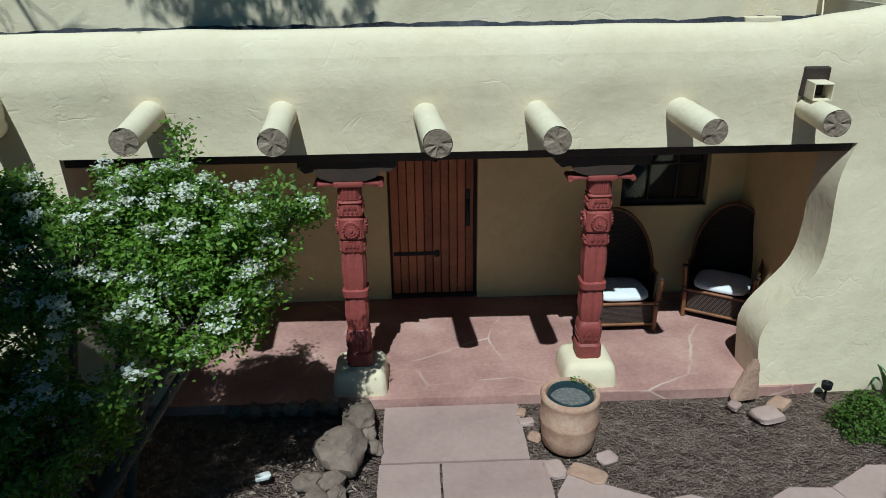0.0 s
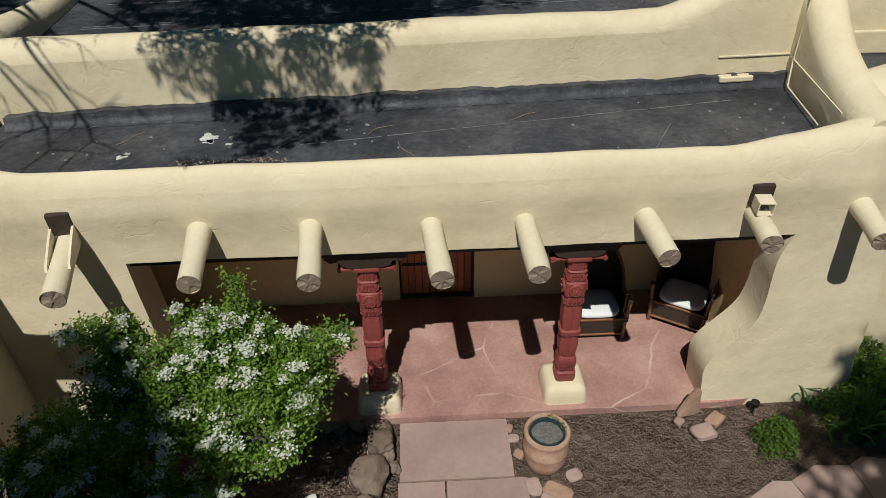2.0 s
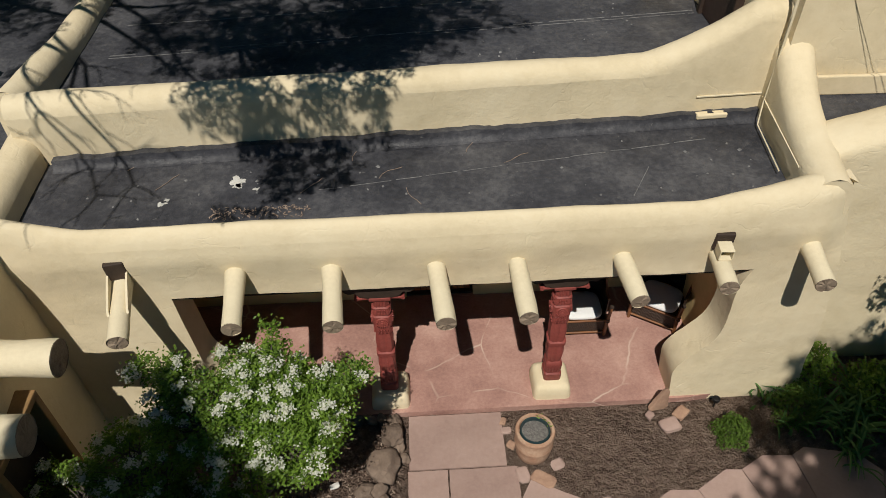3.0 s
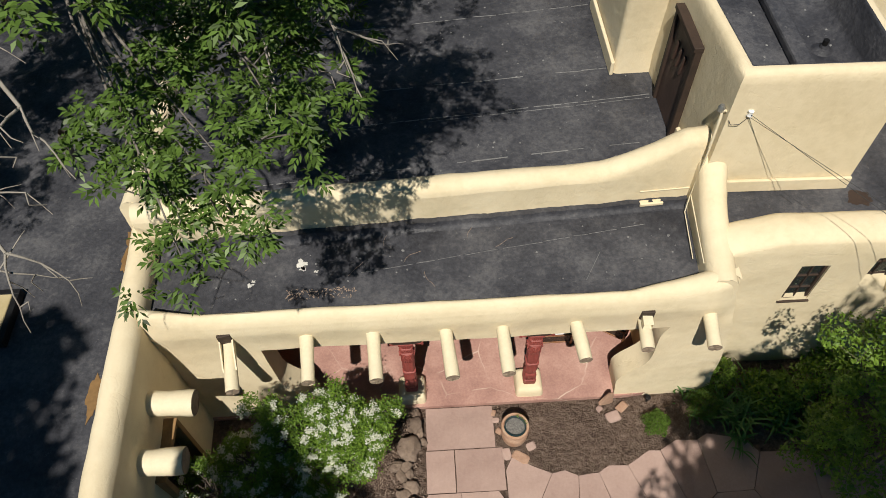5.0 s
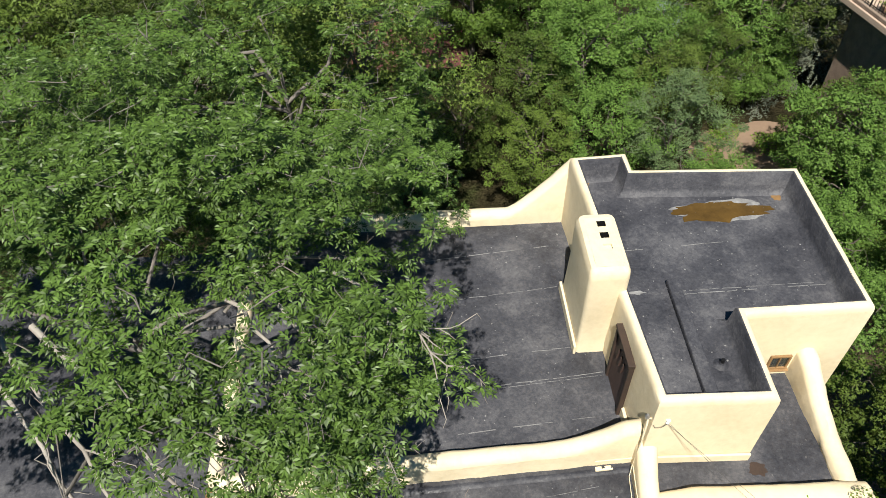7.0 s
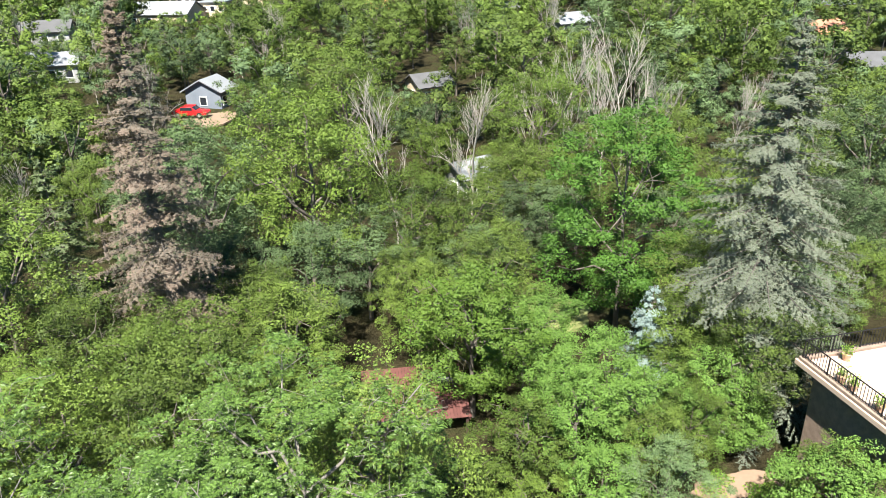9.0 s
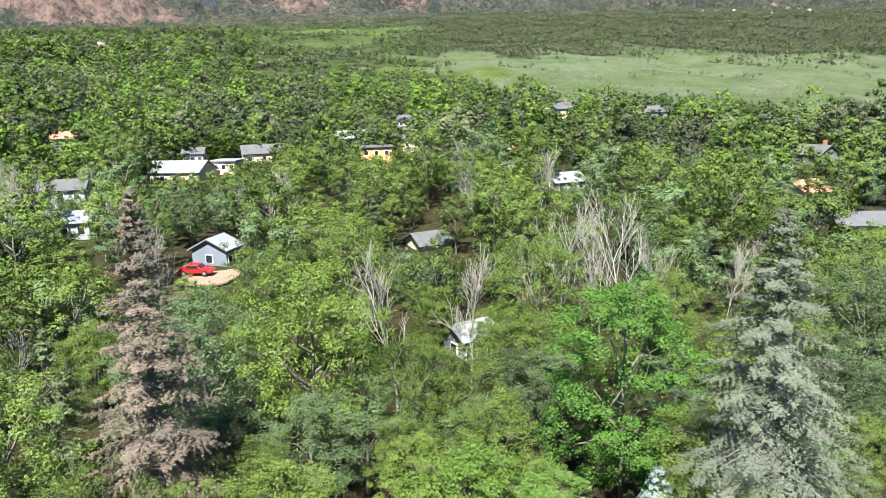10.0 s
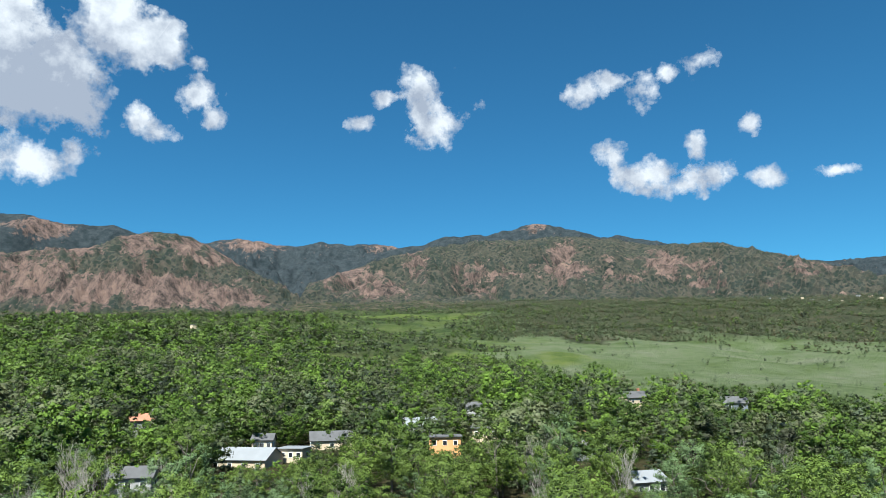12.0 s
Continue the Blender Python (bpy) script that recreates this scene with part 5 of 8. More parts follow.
for k, (dx, dy, s) in enumerate([(-6, 0, 1.2), (-2, 3, 1.5), (1.5, -2, 1.4), (5, 2, 1.55), (8.5, -1, 1.2), (2, -6, 1.0), (-4, -5, 0.9)]):
    special("dead_tree", DEAD[k % 3], 17.8 + dx * 0.72, 55.5 + dy * 0.8, s * 0.86, "tall bleached dead tree without leaves", k * 1.3)
for k, (bearing, d, s) in enumerate([(-27.5, 112, 1.15), (-29.2, 106, 1.0), (-25.6, 118, 1.1), (-30.6, 98, 1.1), (-23.0, 104, 0.9), (-28.4, 124, 1.2)]):
    special("dead_tree", DEAD[k % 3], CENTRE[0] + d * math.sin(radians(bearing)), CENTRE[1] + d * math.cos(radians(bearing)), s, "grey dead tree rising over the wood", k * 2.1)
for k, (x, y, s) in enumerate(SMALL_TREES):
    special("tree", WOOD_SMALL[(k * 2 + k // 3) % 3] if s < 0.7 else WOOD_NEAR[(k * 2 + k // 3) % 5], x, y, s, "leafy green tree behind the house", k * 1.7)


# ---- the wood ----
def scatter_wood():
    r = np.random.default_rng(21)
    placed = [(x, y, q) for x, y, q in SPECIALS]
    count = 0

    def free(x, y, need):
        return all((x - px) ** 2 + (y - py) ** 2 > (need + pr) ** 2 for px, py, pr in placed)
    tries = 0
    while count < 300 and tries < 30000:
        tries += 1
        d = 17 + 128 * r.random() ** 0.75
        a = radians(r.uniform(-37, 37))
        x, y = CENTRE[0] + d * math.sin(a), CENTRE[1] + d * math.cos(a)
        size = r.uniform(0.65, 1.45) if d > 34 else r.uniform(0.8, 1.2)
        if x > 4 and d < 36:
            size *= 0.62
        if -15 < x < -4 and d < 31:
            size *= 0.75
        elif x < -3 and d < 60:
            size *= 1.15
        room = room_before_houses(x, y, land(x, y))
        if room < 2.2:
            continue
        size = min(size, room / 10.5)
        if not far_ok(x, y) or not clear_of_houses(x, y) or not free(x, y, 1.65 * size):
            continue
        kind = r.random()
        near = d < 62
        at = (x, y, land(x, y) - 0.1)
        if kind < 0.05 and d > 40:
            plant_tree("dead_tree", DEAD[int(r.integers(3))], at, size * 0.9, r.uniform(0, 6), "bleached dead tree without leaves", group="dead trees in the wood")
        elif kind < 0.14 and d > 35:
            plant_tree("pine_tree", PINES[int(r.integers(2))], at, size * 0.95, r.uniform(0, 6), "dark green pine tree", group="pines in the wood")
        else:
            pool = WOOD_NEAR if near else WOOD_MID
            plant_tree("tree", pool[int(r.integers(5))], at, size, r.uniform(0, 6), "leafy green woodland tree", group="trees of the wood", stretch=r.uniform(0.85, 1.2))
        placed.append((x, y, 1.65 * size))
        count += 1


def far_wood(name, label, lo, hi, count, kinds, size, keep, seed, sink=0.2):
    """Very many far trees as one mesh: (verts, faces, material) patterns repeated."""
    r = np.random.default_rng(seed)
    by = {}
    n = 0
    while n < count:
        d = math.sqrt(r.uniform(lo * lo, hi * hi)) if hi < 600 else r.uniform(lo, hi)
        az = r.uniform(-35.5, 35.5)
        a = radians(az)
        x, y = CENTRE[0] + d * math.sin(a), CENTRE[1] + d * math.cos(a)
        if not keep(x, y, d, az, r):
            n += 0.02
            continue
        n += 1
        k = int(r.integers(len(kinds)))
        grown = r.uniform(*size) * (1.25 if r.random() < 0.15 else 1.0)
        if d < 320:
            grown = min(grown, room_before_houses(x, y, land(x, y)) / 13.5)
        by.setdefault(k, []).append((x, y, d, az, grown, r.uniform(0, 6.28), r.uniform(0.8, 1.2)))
    verts, faces, mats, norms, tones, base = [], [], [], [], [], 0
    slots = []
    for k, rows in by.items():
        v, f, nv, material = kinds[k]
        if material not in slots:
            slots.append(material)
        for x, y, d, az, s, t, q in rows:
            z = land(x, y)
            if d > 1300:
                z = max(z, mountain(d, az, x, y)[0])
            c, sn = math.cos(t), math.sin(t)
            w = np.empty_like(v)
            w[:, 0] = x + s * (c * v[:, 0] - sn * v[:, 1])
            w[:, 1] = y + s * (sn * v[:, 0] + c * v[:, 1])
            w[:, 2] = z - sink + s * q * v[:, 2]
            verts.append(w)
            norms.append(np.stack([c * nv[:, 0] - sn * nv[:, 1], sn * nv[:, 0] + c * nv[:, 1], nv[:, 2]], 1))
            faces.append(f + base)
            mats.append(np.full(len(f), slots.index(material), dtype=np.int32))
            tones.append(np.full(len(v), r.random()))
            base += len(v)
    me = mesh_from(name, np.concatenate(verts), np.concatenate(faces), np.concatenate(norms))
    for m in slots:
        me.materials.append(m)
    me.attributes.new("tree_tone", 'FLOAT', 'POINT').data.foreach_set("value", np.concatenate(tones).astype(np.float32))
    me.polygons.foreach_set("material_index", np.concatenate(mats))
    return tagged(part(name, me, slots[0]), label, "trees", kind="stuff")


def far_crown(r, height, radius, leaves, leaf, tips, puff=1.0, low=0.2):
    """A far crown: clumps of leaf sprays round a shaded heart."""
    wood, (v, f, n) = broadleaf(r, height, radius, low, leaves, leaf, 0.8, tips=tips, puff=puff, limbs=3, hollow=0.5, facing=0.15, round_crown=0.7, clumps=0.52)
    return v, f, n


def build_far_woods():
    r = np.random.default_rng(33)
    greens = (LEAF_FAR, LEAF_FAR_DARK, LEAF_FAR_BRIGHT, LEAF_FAR, LEAF_FAR_OLIVE, LEAF_FAR_BRIGHT)
    kinds, coarse = [], []
    for i in range(6):
        kinds.append((*far_crown(r, 10.5 + i % 3, 4.3 + 0.5 * (i % 2), 1500, 0.33, 56, 0.95), greens[i]))
        coarse.append((*far_crown(r, 10.5 + i % 3, 4.4 + 0.5 * (i % 2), 620, 0.46, 42, 1.05), greens[i]))
    distant = [(*far_crown(r, 9, 4.2, 130, 1.1, 12, 1.6), greens[i]) for i in range(6)]
    wood, leaves = conifer(r, 10, 2.4, 420, 0.75, dens=3.2)
    kinds.append((*leaves, NEEDLE_FAR))
    wood, leaves = conifer(r, 10, 2.4, 170, 1.15, dens=1.8)
    coarse.append((*leaves, NEEDLE_FAR))
    kinds.append((*kinds[-1][:3], NEEDLE_FAR_DARK))
    coarse.append((*coarse[-1][:3], NEEDLE_FAR_DARK))

    def keep_wood(x, y, d, az, r):
        return clear_of_houses(x, y) and (d < 455 - 140 * min(1.0, max(0.0, (az - 3) / 10)) + 25 * noise.noise(Vector((x / 60, y / 60, 0))))
    far_wood("far_wood", "dense green woodland filling the valley", 143, 275, 800, kinds, (0.55, 1.4), keep_wood, 5)
    far_wood("farther_wood", "dense green woodland on the far side of the valley", 270, 500, 2300, coarse, (0.6, 1.25), keep_wood, 15)
    def keep_left(x, y, d, az, r):
        return az < -10 + 8 * noise.noise(Vector((x / 150, y / 150, 3))) - (d - 480) * 0.006 and noise.noise(Vector((x / 80, y / 80, 9))) > -0.3
    far_wood("valley_wood", "green wood reaching up to the foot of the cliffs", 455, 1250, 2400, distant, (0.6, 1.2), keep_left, 25)
    small = [(*far_crown(r, 3.6, 1.9, 42, 0.85, 6, 0.85), (LEAF_FAR, LEAF_FAR_DARK, LEAF_FAR_OLIVE, LEAF_FAR, NEEDLE_FAR)[i]) for i in range(5)]

    def keep_scrub(x, y, d, az, r):
        n = noise.fractal(Vector((x / 90, y / 90, 7)), 0.8, 2.0, 4)
        k = min(1.0, max(0.0, (az + 1.0 + 9 * n) / 9))
        if 470 < d < 600 + 330 * k * k * (3 - 2 * k) and az > -9:
            return az < 4 and r.random() < (0.2 if noise.noise(Vector((x / 50, y / 50, 2))) > 0.1 else 0.02)
        if az <= 6 and n * 2.2 - 0.15 > 0.1:
            return r.random() < 0.12
        if abs(d - 1250) < 60 and -13 < az < 2:
            return False
        return az < 6 or r.random() < 0.5
    far_wood("scrub_oak", "green scrub oak and bushes on the lower slopes", 470, 1480, 5400, small, (0.8, 1.9), keep_scrub, 6)
    juniper = [(*far_crown(r, 4.2, 1.15, 70, 0.5, 9, 0.55), (NEEDLE_FAR_DARK, NEEDLE_FAR)[i % 2]) for i in range(3)]

    def keep_meadow(x, y, d, az, r):
        clump = noise.noise(Vector((x / 60, y / 60, 12)))
        return 400 < d < 800 and az > 1 and clump > -0.1 and r.random() < 0.2 + clump
    far_wood("meadow_junipers", "dark upright junipers scattered over the meadow", 400, 800, 150, juniper, (0.7, 1.5), keep_meadow, 41)
    cone = [(*far_crown(r, 7.5, 1.7, 15, 1.5, 5, 0.9), (NEEDLE_FAR, NEEDLE_FAR, NEEDLE_RUST)[i]) for i in range(3)]

    def keep_belt(x, y, d, az, r):
        return az > 1 - (d - 850) * 0.004 and noise.noise(Vector((x / 70, y / 70, 4))) > -0.35
    far_wood("pine_belt", "open pine forest at the foot of the mountains", 850, 1700, 9000, cone, (0.55, 1.1), keep_belt, 8)

    def keep_pine(x, y, d, az, r):
        z, layer = mountain(d, az, x, y)
        n = noise.fractal(Vector((x / 150, y / 150, z / 90)), 0.8, 2.0, 5)
        return layer < 2 and r.random() > rock_at(layer, az, d, z, n) * 1.35 - 0.12
    far_wood("mountain_pines", "dark pine forest on the mountain slopes", 1350, 2900, 13000, cone[:2], (0.5, 1.0), keep_pine, 7)


LEAF_FAR = leafy("far_leaf", (0.017, 0.030, 0.007), (0.100, 0.148, 0.031), 0.08, grain=0.12, single=0.15, patch=0.85, tree=0.8)
LEAF_FAR_DARK = leafy("far_leaf_dark", (0.014, 0.020, 0.011), (0.073, 0.088, 0.039), 0.08, grain=0.12, single=0.15, patch=0.85, tree=0.8)
LEAF_FAR_BRIGHT = leafy("far_leaf_bright", (0.024, 0.043, 0.007), (0.090, 0.149, 0.019), 0.08, grain=0.12, single=0.15, patch=0.85, tree=0.8)
LEAF_FAR_OLIVE = leafy("far_leaf_olive", (0.025, 0.028, 0.014), (0.102, 0.116, 0.056), 0.08, grain=0.12, single=0.15, patch=0.85, tree=0.8)
NEEDLE_FAR = leafy("far_needle", (0.037, 0.053, 0.030), (0.111, 0.136, 0.066), 0.1, grain=0.05, single=0.4)
NEEDLE_FAR_DARK = leafy("far_dark_needle", (0.022, 0.033, 0.022), (0.074, 0.092, 0.050), 0.1, grain=0.05, single=0.4)
NEEDLE_RUST = leafy("far_rusty_needle", (0.057, 0.057, 0.034), (0.140, 0.124, 0.066), 0.1, grain=0.05, single=0.4)
scatter_wood()
build_far_woods()


# ---- parts of the house ----
def log_mesh(radius, length, seed, paint_top=True):
    """A peeled log along -y from its root, slightly tapered and bent, with a checked end."""
    r = np.random.default_rng(seed)
    bm = bmesh.new()
    rings, sides = 9, 18
    loops = []
    for i in range(rings):
        u = i / (rings - 1)
        rad = radius * (1.0 + 0.05 * math.sin(u * 5 + seed)) * (1.02 - 0.04 * u)
        if i == rings - 1:
            rad *= 0.985
        ring = []
        for k in range(sides):
            a = 2 * math.pi * k / sides
            f = rad * (1 + 0.025 * math.sin(2 * a + seed) + 0.012 * r.normal())
            ring.append(bm.verts.new((f * math.cos(a), -u * length, f * math.sin(a))))
        loops.append(ring)
    for a, b in zip(loops, loops[1:]):
        for k in range(sides):
            bm.faces.new((a[k], a[(k + 1) % sides], b[(k + 1) % sides], b[k]))
    bm.faces.new(loops[0])
    return to_mesh(bm, "log")


def log_end_mesh(radius, length, seed):
    """The sawn end: rings with a few radial checks."""
    r = np.random.default_rng(seed + 50)
    bm = bmesh.new()
    sides = 18
    prev = None
    checks = set(int(v) for v in r.choice(sides, 5, replace=False))
    for j, f in enumerate((1.0, 0.97, 0.72, 0.45, 0.18)):
        ring = []
        for k in range(sides):
            a = 2 * math.pi * k / sides
            depth = 0.0 if j == 0 else 0.004
            if k in checks and 0 < j < 4:
                depth -= 0.012
            ring.append(bm.verts.new((radius * 0.975 * f * math.cos(a), -length - depth, radius * 0.975 * f * math.sin(a))))
        if prev:
            for k in range(sides):
                bm.faces.new((prev[k], prev[(k + 1) % sides], ring[(k + 1) % sides], ring[k]))
        prev = ring
    bm.faces.new(prev)
    return to_mesh(bm, "log_end")


def viga(root, tip, radius, seed, label, group="log beams through the walls"):
    root, tip = Vector(root), Vector(tip)
    d = tip - root
    m = Matrix.Translation(root) @ Vector((0, -1, 0)).rotation_difference(d).to_matrix().to_4x4()
    ob = thing("roof_log", label, "log beam", m, group)
    part("log", log_mesh(radius, d.length, seed), LOG_PAINT, ob, round_off=50)
    part("log_end", log_end_mesh(radius, d.length, seed), LOG_END, ob, "cracked grey sawn log end")
    return ob


VIGA = "round log beam painted cream, with a bare cracked end"
for i, (x0, x1, y1, z1) in enumerate([(-0.08, 0.0, -0.80, 2.66), (0.97, 1.035, -0.82, 2.64), (2.12, 2.20, -0.83, 2.61), (3.03, 3.06, -0.815, 2.61), (4.2, 4.265, -0.66, 2.61)]):
    viga((x0, 0.1, z1 + 0.05), (x1, y1, z1), 0.108, i + 1, VIGA)
viga((6.36, 0.12, 2.68), (6.28, -0.585, 2.635), 0.11, 8, VIGA)
viga((-2.45, -0.95, 2.58), (-1.72, -0.96, 2.55), 0.20, 9, "thick log beam painted cream in the side wall", "log beams of the side wing")
viga((-2.45, -1.87, 2.58), (-1.72, -1.85, 2.55), 0.20, 10, "thick log beam painted cream in the side wall", "log beams of the side wing")


def canale(root, tip, seed, label, with_box):
    """A hewn log spout under a dark block that stands for a shaded hole in the parapet; one has a sheet-metal box
    there.
    """
    ob = viga(root, tip, 0.105, seed, label, "log roof spouts")
    d = (Vector(tip) - Vector(root)).length
    # no hole is cut: a dark block stands for its shade
    part("spout_mouth", boxed((0.21, 0.06, 0.24), (0, -0.155, 0.22), 0.012), DARK_WOOD, ob, "dark block standing for the shaded spout hole")
    if not with_box:
        for sx in (-0.098, 0.098):
            b = bmesh.new()
            prof = [(-0.16, 0.06), (-0.16, 0.20), (-0.30, 0.17), (-d * 0.62, 0.09), (-d * 0.66, 0.05)]
            f = b.faces.new([b.verts.new((sx - 0.011, y, z)) for y, z in prof])
            ex = bmesh.ops.extrude_face_region(b, geom=[f])
            bmesh.ops.translate(b, verts=[v for v in ex["geom"] if isinstance(v, bmesh.types.BMVert)], vec=(0.022, 0, 0))
            part("spout_cheek", b, LOG_PAINT, ob)
    else:
        b = bmesh.new()
        for sx in (-0.072, 0.072):
            block(b, (0.010, 0.22, 0.13), (sx, -0.235, 0.165), 0.002)
        block(b, (0.154, 0.22, 0.010), (0, -0.235, 0.235), 0.002)
        block(b, (0.154, 0.22, 0.010), (0, -0.235, 0.105), 0.002)
        part("metal_scupper", b, LOG_PAINT, ob, "cream painted sheet-metal scupper box")
    return ob


canale((-1.33, 0.1, 2.66), (-1.156, -0.85, 2.60), 21, "hewn log roof spout painted cream, with a worn trough", False)
canale((5.30, 0.1, 2.66), (5.25, -0.55, 2.63), 22, "hewn log roof spout painted cream under a metal scupper", True)

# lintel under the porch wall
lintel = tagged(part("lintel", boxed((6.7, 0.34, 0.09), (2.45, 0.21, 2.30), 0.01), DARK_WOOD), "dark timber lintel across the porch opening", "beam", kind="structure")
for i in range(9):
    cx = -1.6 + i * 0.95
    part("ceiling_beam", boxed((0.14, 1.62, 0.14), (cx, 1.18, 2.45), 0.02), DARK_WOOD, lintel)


def carved_post(x, y, label):
    ob = thing("carved_post", label, "post", Matrix.Translation((x, y, 0)), "carved porch posts")
    part("footing", lathe(bmesh.new(), [(0.262, -0.10), (0.258, 0.06), (0.242, 0.175), (0.215, 0.222), (0.17, 0.240)], 48, 9), STUCCO, ob, "cream plastered block footing", 60)
    prof = [(0.112, 0.235), (0.118, 0.25), (0.118, 0.37), (0.098, 0.39), (0.102, 0.41), (0.112, 0.55), (0.104, 0.60), (0.090, 0.62)]
    part("lower_block", lathe(bmesh.new(), prof, 24, 8), RED_WOOD, ob, round_off=40)
    bm = bmesh.new()      # fluted swelling shaft in two drums
    rings = []
    sides = 32
    for z, rad in ((0.60, 0.085), (0.66, 0.098), (0.78, 0.112), (0.88, 0.108), (0.965, 0.095), (0.97, 0.118), (1.03, 0.120), (1.04, 0.098), (1.10, 0.104), (1.22, 0.112), (1.33, 0.108), (1.40, 0.098)):
        ring = []
        for k in range(sides):
            a = 2 * math.pi * (k + 0.5) / sides
            c, s = math.cos(a), math.sin(a)
            sq = (abs(c) ** 5 + abs(s) ** 5) ** -0.2
            flute = 1.0 - (0.09 if (k % 4 == 0 and not 0.965 < z < 1.035) else 0.0)
            ring.append(bm.verts.new((rad * sq * flute * c, rad * sq * flute * s, z)))
        rings.append(ring)
    for a, b in zip(rings, rings[1:]):
        for k in range(sides):
            bm.faces.new((a[k], a[(k + 1) % sides], b[(k + 1) % sides], b[k]))
    part("fluted_shaft", bm, RED_WOOD, ob, round_off=35)
    part("upper_block", lathe(bmesh.new(), [(0.085, 1.39), (0.104, 1.42), (0.10, 1.52), (0.09, 1.53), (0.112, 1.545), (0.112, 1.72), (0.09, 1.735), (0.108, 1.76), (0.094, 1.86), (0.108, 1.875), (0.088, 1.89), (0.09, 2.03)], 24, 8), RED_WOOD, ob, round_off=35)
    for q in range(4):                     # a ringed rosette on every side
        turn = Matrix.Rotation(q * math.pi / 2, 4, 'Z')
        b = bmesh.new()
        for r0, r1, dep in ((0.082, 0.074, 0.014), (0.054, 0.046, 0.022), (0.026, 0.016, 0.034)):
            bmesh.ops.create_cone(b, cap_ends=True, segments=20, radius1=r0, radius2=r1, depth=dep,
                                  matrix=turn @ Matrix.Translation((0, -0.111 - dep / 2, 1.632)) @ Matrix.Rotation(math.pi / 2, 4, 'X'))
        for k in range(16):
            a = 2 * math.pi * k / 16
            bmesh.ops.create_cube(b, size=1, matrix=turn @ Matrix.Translation((0.066 * math.cos(a), -0.13, 1.632 + 0.066 * math.sin(a))) @ Matrix.Rotation(-a, 4, 'Y') @ Matrix.Diagonal((0.018, 0.012, 0.010, 1)))
        part("rosette", b, RED_WOOD, ob, round_off=40)
        b = bmesh.new()                    # leaf carving above and below
        for row, (z, w) in enumerate(((1.44, 0.085), (1.48, 0.07), (1.80, 0.08), (1.84, 0.06), (1.92, 0.07), (1.95, 0.07), (1.98, 0.07), (0.45, 0.07), (0.50, 0.08), (0.30, 0.09))):
            n = 4
            for k in range(n):
                fx = (k - (n - 1) / 2) * w * 2 / n
                bmesh.ops.create_cone(b, cap_ends=True, segments=6, radius1=0.017, radius2=0.004, depth=0.03,
                                      matrix=turn @ Matrix.Translation((fx, -0.100 - (0.008 if z < 1.9 else -0.008), z)) @ Matrix.Rotation(radians(25), 4, 'X'))
        part("leaf_carving", b, RED_WOOD, ob)["kind"] = "stuff"
    bm = bmesh.new()                       # scrolled capital
    block(bm, (0.26, 0.24, 0.05), (0, 0, 2.045), 0.012)
    part("capital", bm, RED_WOOD, ob, round_off=40)
    for sx in (-1, 1):
        part("scroll_arm", boxed((0.15, 0.19, 0.036), (sx * 0.19, 0, 2.046), 0.012, Matrix.Rotation(sx * radians(4), 3, 'Y')), RED_WOOD, ob, round_off=40)
        part("volute", tube(bmesh.new(), (sx * 0.275, -0.09, 2.035), (sx * 0.275, 0.09, 2.035), 0.026, sides=14), RED_WOOD, ob, round_off=40)
    bm = bmesh.new()                       # dark corbel between post and lintel
    prof = [(-0.42, 2.262), (-0.42, 2.2), (-0.36, 2.15), (-0.28, 2.165), (-0.24, 2.105), (-0.15, 2.075), (0.15, 2.075), (0.24, 2.105), (0.28, 2.165), (0.36, 2.15), (0.42, 2.2), (0.42, 2.262)]
    f = bm.faces.new([bm.verts.new((px, -0.11, pz)) for px, pz in prof])
    ex = bmesh.ops.extrude_face_region(bm, geom=[f])
    bmesh.ops.translate(bm, verts=[v for v in ex["geom"] if isinstance(v, bmesh.types.BMVert)], vec=(0, 0.24, 0))
    part("corbel", bm, DARK_WOOD, ob, "dark scroll-cut timber corbel")
    return ob


carved_post(1.455, 0.19, "carved red-stained wooden post shaded by the bush")
carved_post(3.66, 0.21, "carved red-stained wooden post behind the clay pot")


